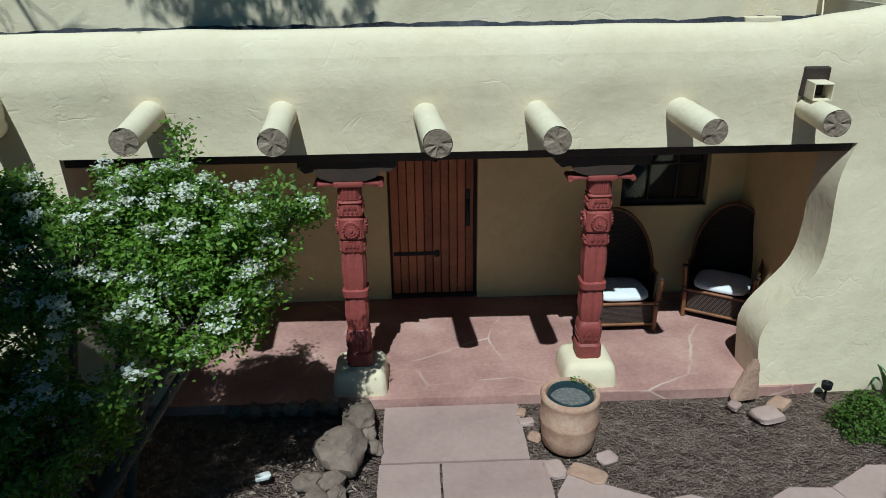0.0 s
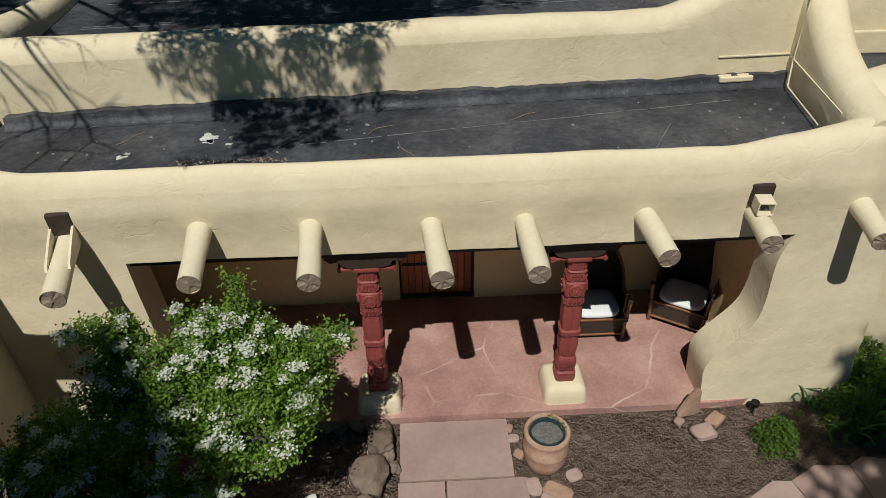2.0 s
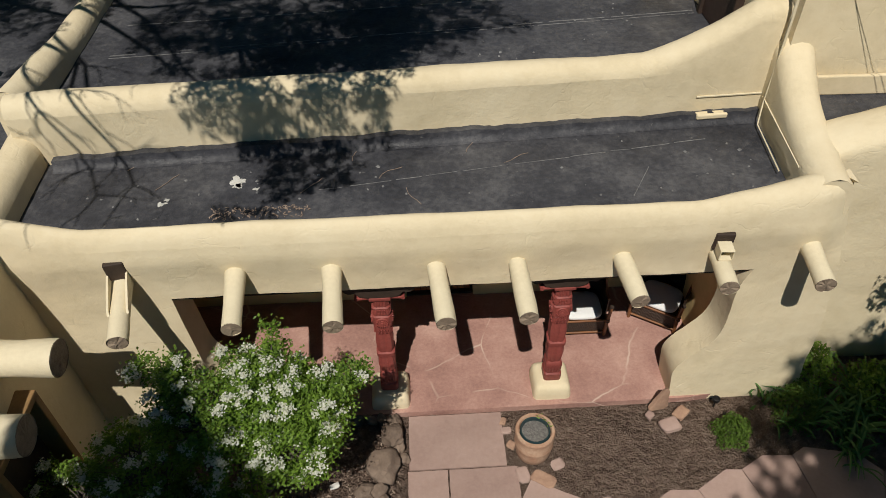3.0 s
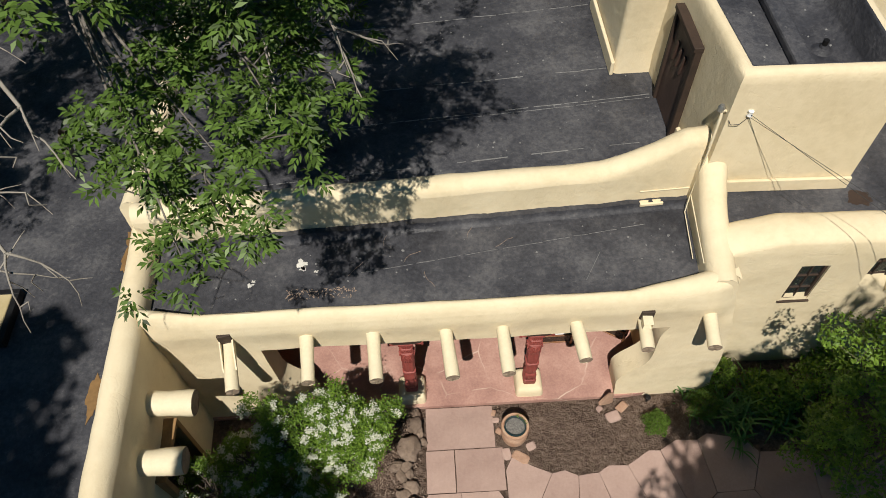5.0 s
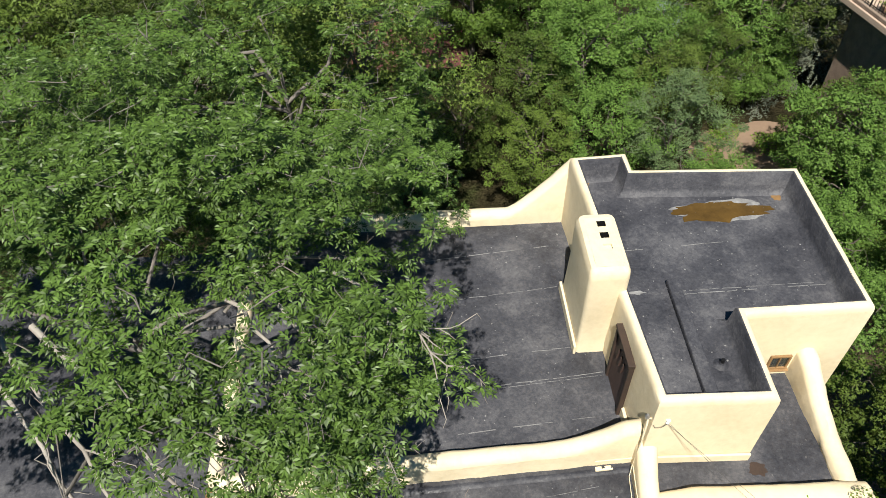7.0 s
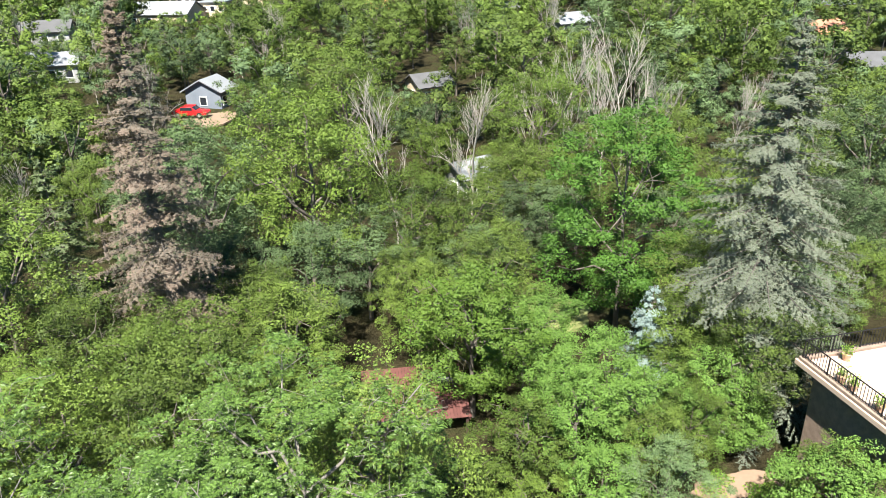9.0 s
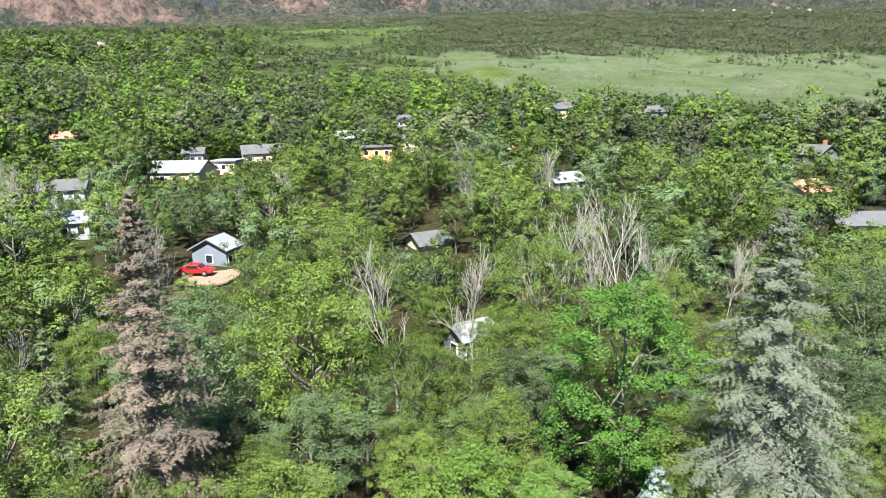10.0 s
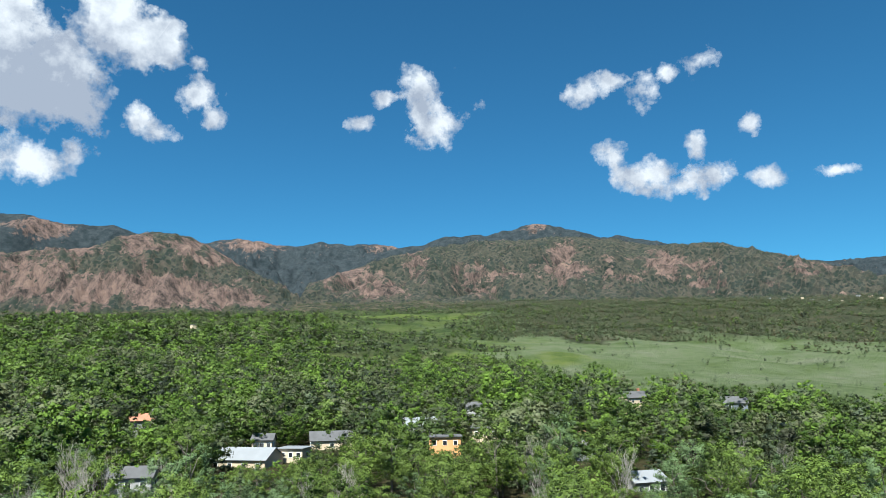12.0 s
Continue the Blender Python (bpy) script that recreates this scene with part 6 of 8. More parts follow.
def plank_door():
    ob = thing("door_1", "brown plank door with small panes and iron handle, shut", "door", pose(1.725, 2.12, 0), kind="structure")
    n, w = 10, 0.98
    for i in range(n):
        pw = w / n
        top = 2.10 if i not in (3, 4, 5, 6) else 1.76
        part("plank", boxed((pw - 0.008, 0.045, top), ((i + 0.5) * pw, 0, top / 2), 0.006), DOOR_WOOD, ob)
    part("plank", boxed((4 * w / n - 0.006, 0.045, 0.13), (0.5 * w, 0, 2.035), 0.006), DOOR_WOOD, ob)
    part("pane", boxed((4 * w / n - 0.01, 0.012, 0.22), (0.5 * w, 0.01, 1.865), 0.002), GLASS, ob, "dark green glass pane")
    for fx in (0.43, 0.5, 0.57):
        part("glazing_bar", boxed((0.014, 0.05, 0.21), (fx * w, -0.004, 1.866), 0.002), DOOR_WOOD, ob)
    bm = bmesh.new()
    block(bm, (0.055, 0.012, 0.46), (0.91, -0.030, 1.12), 0.004)
    bar(bm, [(0.91, -0.035, 1.22), (0.91, -0.085, 1.19), (0.91, -0.09, 1.10), (0.91, -0.035, 1.05)], 0.011)
    part("door_handle", bm, IRON, ob, "black iron pull handle")
    for z in (0.55, 1.72):
        bm = bmesh.new()
        block(bm, (0.52, 0.012, 0.045), (0.28, -0.029, z), 0.004)
        block(bm, (0.06, 0.014, 0.075), (0.54, -0.029, z), 0.02)
        part("strap_hinge", bm, IRON, ob, "black iron strap hinge")
    for sx in (-0.03, w + 0.03):
        part("door_frame", boxed((0.06, 0.10, 2.12), (sx, 0.04, 1.06), 0.006), DARK_WOOD, ob)
    part("threshold", boxed((1.06, 0.2, 0.03), (w / 2, 0, 0.015), 0.005), DARK_WOOD, ob)
    # added dark sheet behind the panes, standing for the unlit room
    part("room_wall", boxed((1.3, 0.03, 2.4), (w / 2, 0.12, 1.2), 0), DARK_WOOD, ob)
    return ob


plank_door()


def window(name, m, w, h, label, across=2, up=2, frame_mat=DARK_WOOD, sill=True):
    """A window in the local x-z plane, outer side towards -y, lower left corner at the origin."""
    ob = thing(name, label, "window", m, kind="structure")
    t = 0.05
    for nm, s, at in (("frame_bar", (w, 0.06, t), (w / 2, 0, t / 2)), ("frame_bar", (w, 0.06, t), (w / 2, 0, h - t / 2)),
                      ("frame_bar", (t, 0.06, h - 2 * t), (t / 2, 0, h / 2)), ("frame_bar", (t, 0.06, h - 2 * t), (w - t / 2, 0, h / 2))):
        part(nm, boxed(s, at, 0.006), frame_mat, ob)
    for i in range(1, across):
        part("mullion", boxed((0.024, 0.04, h - 2 * t), (w * i / across, -0.002, h / 2), 0.004), frame_mat, ob)
    for i in range(1, up):
        part("mullion", boxed((w - 2 * t, 0.036, 0.024), (w / 2, -0.004, h * i / up), 0.004), frame_mat, ob)
    for i in range(across):
        for j in range(up):
            part("pane", boxed((w / across - 0.03, 0.006, h / up - 0.03), (w * (i + 0.5) / across, 0.012, h * (j + 0.5) / up)), GLASS, ob)
    if sill:
        part("window_sill", boxed((w + 0.08, 0.12, 0.035), (w / 2, -0.03, -0.018), 0.008), frame_mat, ob)
    return ob


window("window_1", pose(4.42, 2.10, 1.13), 0.99, 0.95, "dark wooden porch window with four panes", 3, 2)
window("window_2", pose(7.82, 0.55, 2.12), 0.46, 1.02, "brown-framed six-pane window in the side room", 2, 3, DARK_WOOD)
window("window_3", pose(8.97, 0.64, 2.28), 0.53, 1.02, "brown-framed six-pane window in tree shade", 2, 3, DARK_WOOD)
window("window_4", pose(9.95, 3.92, 3.75), 0.5, 0.5, "small white window above the low roof", 2, 1, TRIM_WOOD)

# the upper storey's roof door, set in the west wall
def roof_door():
    ob = thing("door_2", "dark brown carved door onto the roof, shut", "door", pose(6.285, 4.16, 3.48, 0, 0, -90), kind="structure")
    w, h = 1.0, 1.86
    part("door_leaf", boxed((w, 0.06, h), (w / 2, 0, h / 2), 0.008), DOOR_BROWN, ob)
    for i in range(3):
        part("louvre", boxed((0.07, 0.05, 0.42), (0.28 + 0.2 * i, -0.045, 1.3), 0.02, Matrix.Rotation(radians(12), 3, 'Y')), DOOR_BROWN, ob)
    for sx in (-0.04, w + 0.04):
        part("door_frame", boxed((0.09, 0.12, h + 0.06), (sx, -0.02, h / 2), 0.01), DARK_WOOD, ob)
    part("door_frame", boxed((w + 0.17, 0.16, 0.09), (w / 2, -0.03, h + 0.05), 0.01), DARK_WOOD, ob)
    return ob


DOOR_BROWN = surface("brown_door_paint", (0.045, 0.024, 0.018), (0.095, 0.055, 0.042), 3, 25, 0.6, 0.3)
roof_door()

# side-wing door in the west wall
wing_door = thing("door_3", "oak-framed side door in deep shade, shut", "door", pose(-2.40, -1.95, -0.1, 0, 0, 90), kind="structure")
part("door_leaf", boxed((0.9, 0.05, 2.1), (0.46, 0, 1.05), 0.006), DARK_WOOD, wing_door)
for sx in (0.0, 0.93):
    part("door_frame", boxed((0.09, 0.34, 2.12), (sx, -0.08, 1.06), 0.01), TRIM_WOOD, wing_door)
part("door_frame", boxed((1.02, 0.34, 0.09), (0.465, -0.08, 2.13), 0.01), TRIM_WOOD, wing_door)


def chimney():
    ob = thing("chimney", "broad cream plastered chimney with three flues", "chimney")
    bm = bmesh.new()
    secs = [(3.3, 5.58, 6.55, 4.86, 7.0, 0.10), (3.85, 5.60, 6.55, 4.92, 6.95, 0.10), (5.2, 5.58, 6.50, 4.82, 6.75, 0.12), (6.3, 5.55, 6.48, 4.74, 6.63, 0.14), (6.50, 5.56, 6.47, 4.75, 6.62, 0.15), (6.585, 5.60, 6.43, 4.80, 6.58, 0.15), (6.61, 5.70, 6.33, 4.92, 6.46, 0.12)]
    loops = []
    for z, x0, x1, y0, y1, r in secs:
        ring = []
        for cx, cy, a0 in ((x1 - r, y1 - r, 0), (x0 + r, y1 - r, 90), (x0 + r, y0 + r, 180), (x1 - r, y0 + r, 270)):
            for k in range(5):
                a = radians(a0 + 22.5 * k)
                f = 0.012 * wobble((cx + r * math.cos(a), cy + r * math.sin(a), z), 2.0, 3)
                ring.append(bm.verts.new((cx + (r + f) * math.cos(a), cy + (r + f) * math.sin(a), z)))
        loops.append(ring)
    for a, b in zip(loops, loops[1:]):
        for k in range(len(a)):
            bm.faces.new((a[k], a[(k + 1) % len(a)], b[(k + 1) % len(a)], b[k]))
    part("chimney_body", bm, STUCCO, ob, round_off=45)
    # the crown: a slab with openings
    xs = [5.70, 5.98, 6.18, 6.33]
    ys = [4.92, 5.44, 5.60, 5.79, 5.97, 6.16, 6.34, 6.46]
    bm = bmesh.new()
    flues = []
    g = [[bm.verts.new((x, y, 6.612)) for y in ys] for x in xs]
    for i in range(3):
        for j in range(7):
            if i == 1 and j in (1, 3, 5):
                low = [bm.verts.new((v.co.x, v.co.y, 6.612 - (0.06 if j == 1 else 0.5))) for v in (g[i][j], g[i + 1][j], g[i + 1][j + 1], g[i][j + 1])]
                top = [g[i][j], g[i + 1][j], g[i + 1][j + 1], g[i][j + 1]]
                if j == 1:
                    for k in range(4):
                        bm.faces.new((top[k], top[(k + 1) % 4], low[(k + 1) % 4], low[k]))
                    bm.faces.new(low)
                else:
                    flue = bmesh.new()
                    hi = [flue.verts.new(v.co) for v in top]
                    dn = [flue.verts.new(v.co) for v in low]
                    for k in range(4):
                        flue.faces.new((hi[k], hi[(k + 1) % 4], dn[(k + 1) % 4], dn[k]))
                    flue.faces.new(dn)
                    flues.append(flue)
                    bmesh.ops.delete(bm, geom=low, context='VERTS')
            else:
                bm.faces.new((g[i][j], g[i + 1][j], g[i + 1][j + 1], g[i][j + 1]))
    part("crown", bm, STUCCO, ob)
    # walls coloured near-black for the shade down the flues
    for flue in flues:
        part("flue", flue, IRON, ob, "flue with shade-dark walls")
    return ob


chimney()

# more roof walls
adobe_wall("wall_roof_north", (6.15, 9.95), (-2.9, 9.95), 0.4, lambda s: 3.92 + 1.75 * max(0.0, 1 - s / 1.75) ** 1.25, -1.5, 3.3)
adobe_wall("wall_east_end", (10.98, 0.4), (10.98, 4.0), 0.45, lambda s: 3.75 + 0.75 * min(1.0, max(0.0, (s - 1.4) / 2.1)), -0.2, 3.3, ripple=0.03)
adobe_wall("wall_roof_west", (-2.62, 1.9), (-2.72, 9.9), 0.38, lambda s: 3.95 - 0.2 * min(1, s / 2), -1.4, 3.3)

# base moulding where wall meets membrane
def curb_strip(name, a, b, size, z, material, label, category="trim"):
    a, b = Vector((*a, z)), Vector((*b, z))
    d = b - a
    m = Matrix.Translation((a + b) / 2) @ Vector((1, 0, 0)).rotation_difference(d).to_matrix().to_4x4()
    ob = part(name, boxed((d.length, size[0], size[1]), (0, 0, size[1] / 2), min(size) * 0.25), material)
    ob.matrix_world = m
    return tagged(ob, label, category, kind="structure")


curb_strip("trim_1", (5.55, 4.84), (5.55, 7.0), (0.07, 0.30), 3.47, STUCCO, "plastered base moulding along the chimney")
curb_strip("trim_2", (6.5, 1.86), (8.86, 1.79), (0.06, 0.26), 3.47, STUCCO, "plastered base moulding under the upper wall")
curb_strip("trim_3", (6.33, 2.2), (6.33, 3.1), (0.08, 0.3), 3.47, STUCCO, "plastered base moulding under the upper wall")
curb_strip("trim_4", (6.33, 4.22), (6.33, 4.86), (0.08, 0.3), 3.47, STUCCO, "plastered base moulding under the upper wall")
curb_strip("trim_5", (5.52, 1.90), (5.92, 1.92), (0.10, 0.07), 3.16, STUCCO, "plastered ledge over the roof drain")
curb_strip("trim_6", (5.5, 1.965), (6.34, 2.0), (0.016, 0.02), 3.42, LOG_PAINT, "cream termination bar along the roof wall")
curb_strip("trim_7", (6.335, 1.95), (6.175, 0.48), (0.016, 0.02), 3.40, LOG_PAINT, "cream termination bar along the roof wall")
curb_strip("roof_curb", (7.80, 5.5), (7.76, 2.25), (0.30, 0.17), 5.25, MEMBRANE, "membrane-covered curb across the upper roof", "roof curb")

def seam(a, b, z, w, parent):
    """A lapped membrane edge: a thin raised strip, broken where the sealant has worn."""
    r = np.random.default_rng(int(abs(a[0] * 100 + a[1] * 37)) + 3)
    a, b = Vector((*a, 0)), Vector((*b, 0))
    d = (b - a).normalized()
    n = Vector((-d.y, d.x, 0))
    bm = bmesh.new()
    s, L = 0.0, (b - a).length
    while s < L:
        k = r.uniform(0.15, 0.7)
        if r.random() < 0.78:
            e = min(L, s + k)
            o1, o2 = r.normal() * 0.006, r.normal() * 0.006
            ww = w * r.uniform(0.5, 1.2)
            q = [a + d * s + n * (o1 - ww), a + d * e + n * (o2 - ww), a + d * e + n * (o2 + ww), a + d * s + n * (o1 + ww)]
            lo = [bm.verts.new((p.x, p.y, z + 0.001)) for p in q]
            hi = [bm.verts.new((p.x, p.y, z + 0.007)) for p in q]
            bm.faces.new(hi)
            for i in range(4):
                bm.faces.new((lo[i], lo[(i + 1) % 4], hi[(i + 1) % 4], hi[i]))
        s += k + r.uniform(0.0, 0.12)
    part("seam", bm, SEAM, parent, "worn pale sealant along a lap")


roofs = {o.name: o for o in scene.objects}
for y0, y1 in ((2.75, 3.10), (3.93, 4.26), (4.85, 5.05), (6.68, 7.06), (8.2, 8.6)):
    seam((-2.2, y0 - 0.35), (6.15 if y1 < 4.9 else 5.5, y1), 3.47, 0.009, roofs["main_roof"])
seam((-2.2, 3.50), (6.15, 4.18), 3.47, 0.004, roofs["main_roof"])
seam((7.9, 5.13), (11.6, 5.20), 5.25, 0.011, roofs["roof_deck"])
seam((7.9, 5.22), (11.6, 5.29), 5.25, 0.006, roofs["roof_deck"])
seam((6.75, 6.6), (9.6, 6.75), 5.25, 0.008, roofs["roof_deck"])
seam((-1.5, 0.55), (6.0, 1.6), 3.09, 0.003, roofs["portal_roof"])
seam((4.4, 0.5), (5.2, 1.9), 3.09, 0.003, roofs["portal_roof"])


def roof_fasteners(parent, x0, x1, y0, y1, z, count, seed):
    """Round plates and crumbs that stand out of the membrane."""
    r = np.random.default_rng(seed)
    bm = bmesh.new()
    for _ in range(count):
        x, y = r.uniform(x0, x1), r.uniform(y0, y1)
        rad = r.uniform(0.004, 0.024)
        bmesh.ops.create_cone(bm, cap_ends=True, segments=7, radius1=rad, radius2=rad * 0.6, depth=0.012,
                              matrix=Matrix.Translation((x, y, z + 0.004)) @ Matrix.Rotation(r.uniform(0, 6), 4, 'Z') @ Matrix.Diagonal((r.uniform(0.5, 1.4), 1, 1, 1)))
    # pale all over, for the bright edges that dark bumps would catch
    ob = part("debris", bm, SEAM, parent, "pale crumbs and fastener plates with glints in their colour")
    ob["kind"] = "stuff"


roof_fasteners(roofs["main_roof"], 1.0, 6.1, 2.4, 9.3, 3.47, 150, 1)
roof_fasteners(roofs["portal_roof"], -2.0, 6.1, 0.5, 1.8, 3.09, 60, 2)
roof_fasteners(roofs["roof_deck"], 6.8, 11.5, 4.3, 8.6, 5.25, 130, 3)
roof_fasteners(roofs["roof_deck"], 6.8, 8.5, 2.2, 4.2, 5.25, 40, 4)


def flat_patch(name, x, y, z, rx, ry, material, seed, label, category, thick=0.004, ragged=0.35, kind=""):
    bm = bmesh.new()
    n = 40
    vs = []
    for k in range(n):
        a = 2 * math.pi * k / n
        f = 1 + ragged * noise.fractal(Vector((math.cos(a) * 1.5 + seed, math.sin(a) * 1.5, seed)), 0.8, 2, 4)
        vs.append(bm.verts.new((x + rx * f * math.cos(a), y + ry * f * math.sin(a), z)))
    f = bm.faces.new(vs)
    ex = bmesh.ops.extrude_face_region(bm, geom=[f])
    bmesh.ops.translate(bm, verts=[v for v in ex["geom"] if isinstance(v, bmesh.types.BMVert)], vec=(0, 0, thick))
    return tagged(part(name, bm, material), label, category, kind=kind)


flat_patch("puddle_rim", 9.85, 7.88, 5.251, 1.35, 0.36, SEAM, 4, "dried silt round the rain puddle", "silt", 0.003, 0.5, "structure")
flat_patch("puddle", 9.6, 7.88, 5.255, 1.22, 0.36, PUDDLE, 2, "rusty rain puddle on the membrane roof", "puddle", 0.003, 0.6, "structure")
flat_patch("stain", 6.35, 9.15, 5.251, 0.22, 0.16, RUST, 6, "rust-brown leaf litter in the roof corner", "leaf litter", 0.006, 0.5)
flat_patch("stain", 11.4, 8.3, 5.251, 0.14, 0.14, RUST, 7, "rust-brown leaf litter in the roof corner", "leaf litter", 0.006, 0.5)
flat_patch("stain", -3.1, -0.9, 2.851, 0.12, 0.35, RUST, 9, "orange needle litter along the parapet", "leaf litter", 0.008, 0.6)
flat_patch("stain", -3.1, 1.9, 2.851, 0.2, 0.6, RUST, 12, "orange needle litter along the parapet", "leaf litter", 0.008, 0.6)
# a flat patch, darker than the membrane round it
flat_patch("stain", 9.0, 1.55, 3.471, 0.22, 0.16, DARK_WOOD, 13, "small flat dark patch on the low roof", "wet patch", 0.003, 0.5)
for k, (x, y, s) in enumerate([(-0.15, 1.10, 0.09), (-0.12, 1.02, 0.05), (-0.95, 0.75, 0.045), (-0.9, 0.82, 0.03), (0.1, 0.95, 0.03)]):
    flat_patch("dropping", x, y, 3.091, s, s * 0.8, DEBRIS, 20 + k, "white bird dropping on the porch roof", "dropping", 0.006, 0.9)
flat_patch("wall_patch", 6.9, 5.25, 5.251, 0.16, 0.06, SEAM, 31, "pale sealant smear by the chimney", "sealant", 0.004, 0.7)


def vent_pipe():
    ob = thing("vent_pipe", "short roof vent pipe with a rubber boot", "vent pipe", pose(8.23, 3.12, 5.25))
    part("boot", lathe(bmesh.new(), [(0.17, 0.0), (0.15, 0.02), (0.07, 0.06), (0.055, 0.10)], 20), MEMBRANE, ob, round_off=40)
    b = bmesh.new()
    tube(b, (0, 0, 0.05), (0, 0, 0.19), 0.045, sides=16)
    part("pipe", b, IRON, ob, round_off=40)
    return ob


vent_pipe()


def service_mast():
    ob = thing("service_mast", "metal cable mast head with porcelain insulators", "cable mast", pose(6.36, 2.02, 4.4))
    b = bmesh.new()
    bar(b, [(0.0, -0.1, -1.25), (0.0, -0.1, 0.1), (0.0, -0.08, 0.62), (0.02, -0.02, 0.74), (0.06, -0.05, 0.78)], 0.022)
    part("conduit", b, LOG_PAINT, ob, "cream painted conduit", 40)
    part("weather_head", lathe(bmesh.new(), [(0.02, 0.72), (0.05, 0.74), (0.055, 0.80), (0.03, 0.85)], 14), METAL, ob, round_off=40)
    return ob


service_mast()
ins = thing("insulator", "white wall insulator with looped cables", "insulator", pose(6.74, 1.87, 5.2))
part("spool", lathe(bmesh.new(), [(0.02, -0.05), (0.045, -0.045), (0.03, 0.0), (0.045, 0.045), (0.02, 0.05)], 14), CUSHION, ins, round_off=40)
part("bracket", boxed((0.03, 0.10, 0.03), (0, 0.05, 0), 0.004), IRON, ins)
for k, (dz, tx, ty) in enumerate(((0.0, 14.4, -9.9), (-0.05, 15.3, -9.3))):
    b = bmesh.new()
    a, e = Vector((6.74, 1.83, 5.2 + dz)), Vector((tx, ty, 5.5))
    bar(b, [a.lerp(e, i / 16) + Vector((0, 0, -0.25 * math.sin(math.pi * i / 16))) for i in range(17)], 0.004, 5)
    tagged(part("cable", b, CABLE), "thin black overhead cable from the wall insulator", "cable", "overhead cables")
b = bmesh.new()
bar(b, [(6.42, 1.99, 5.15), (6.5, 1.85, 5.0), (6.62, 1.83, 5.02), (6.74, 1.84, 5.18)], 0.006, 5)
tagged(part("cable", b, CABLE), "thin black drooping cable between mast and insulator", "cable", "overhead cables")
b = bmesh.new()
bar(b, [(6.34, 1.88, 4.5), (6.32, 1.86, 3.4), (6.25, 1.70, 3.16), (6.14, 0.75, 3.16)], 0.009, 6)
tagged(part("conduit", b, LOG_PAINT), "cream painted conduit along the porch roof wall", "conduit")


def skylight():
    ob = thing("skylight", "black-framed skylight with a milky yellowed dome", "skylight", pose(-5.25, 0.5, 2.85))
    for s, at in (((1.1, 0.10, 0.16), (0, -0.45, 0.08)), ((1.1, 0.10, 0.16), (0, 0.45, 0.08)), ((0.10, 0.8, 0.16), (-0.5, 0, 0.08)), ((0.10, 0.8, 0.16), (0.5, 0, 0.08))):
        part("curb", boxed(s, at, 0.01), IRON, ob)
    part("dome", boxed((0.9, 0.8, 0.05), (0, 0, 0.145), 0.02), TAN_GLASS, ob, "milky yellowed dome")
    return ob


TAN_GLASS = surface("yellowed_plastic", (0.36, 0.29, 0.15), (0.55, 0.46, 0.28), 1.5, 10, 0.2, 0.05)
skylight()
copy_thing(scene.objects["skylight"], pose(-7.6, -1.3, 2.85, 0, 0, 4))


def roof_flashing():
    """The membrane turned up along the foot of the wall behind the porch roof, with a wavering upper edge."""
    a, b = Vector((-2.4, 1.585, 0)), Vector((6.42, 2.005, 0))
    along = (b - a).normalized()
    out = Vector((along.y, -along.x, 0))
    n = 150
    bm = bmesh.new()
    prev = None
    for k in range(n + 1):
        u = k / n
        p = a + (b - a) * u
        h = 0.135 + 0.035 * noise.fractal(Vector((u * 26, 3.3, 0)), 0.9, 2.0, 4)
        f = 0.085 + 0.012 * noise.noise(Vector((u * 55, 1.1, 0)))
        row = [bm.verts.new(p + out * (f + 0.09) + Vector((0, 0, 3.094))), bm.verts.new(p + out * (f + 0.025) + Vector((0, 0, 3.112))), bm.verts.new(p + out * f + Vector((0, 0, 3.10 + h * 0.55))),
               bm.verts.new(p + out * (f * 0.9) + Vector((0, 0, 3.09 + h))), bm.verts.new(p + out * -0.03 + Vector((0, 0, 3.085 + h)))]
        if prev:
            for i in range(4):
                bm.faces.new((prev[i], row[i], row[i + 1], prev[i + 1]))
        prev = row
    tagged(part("roof_flashing", bm, MEMBRANE, round_off=60), "wrinkled black membrane upstand along the roof edge", "flashing", kind="structure")


roof_flashing()


# ---- porch furniture and yard ----
def weave_material():
    m, t, p = nodes_of("woven_rattan")
    w = local(t)
    a = t.nodes.new("ShaderNodeTexWave")
    a.wave_type, a.bands_direction = 'BANDS', 'Z'
    a.inputs["Scale"].default_value = 22.0
    b = t.nodes.new("ShaderNodeTexWave")
    b.wave_type, b.bands_direction = 'BANDS', 'DIAGONAL'
    b.inputs["Scale"].default_value = 26.0
    for n in (a, b):
        t.links.new(w, n.inputs["Vector"])
    f = maths(t, 'MULTIPLY', a.outputs["Fac"], b.outputs["Fac"])
    t.links.new(ramp(t, f, [(0.1, (0.012, 0.007, 0.005)), (0.7, (0.085, 0.042, 0.022))]), p.inputs["Base Color"])
    p.inputs["Roughness"].default_value = 0.5
    bump(t, f, 0.8, 0.01, p)
    return m


WEAVE = weave_material()


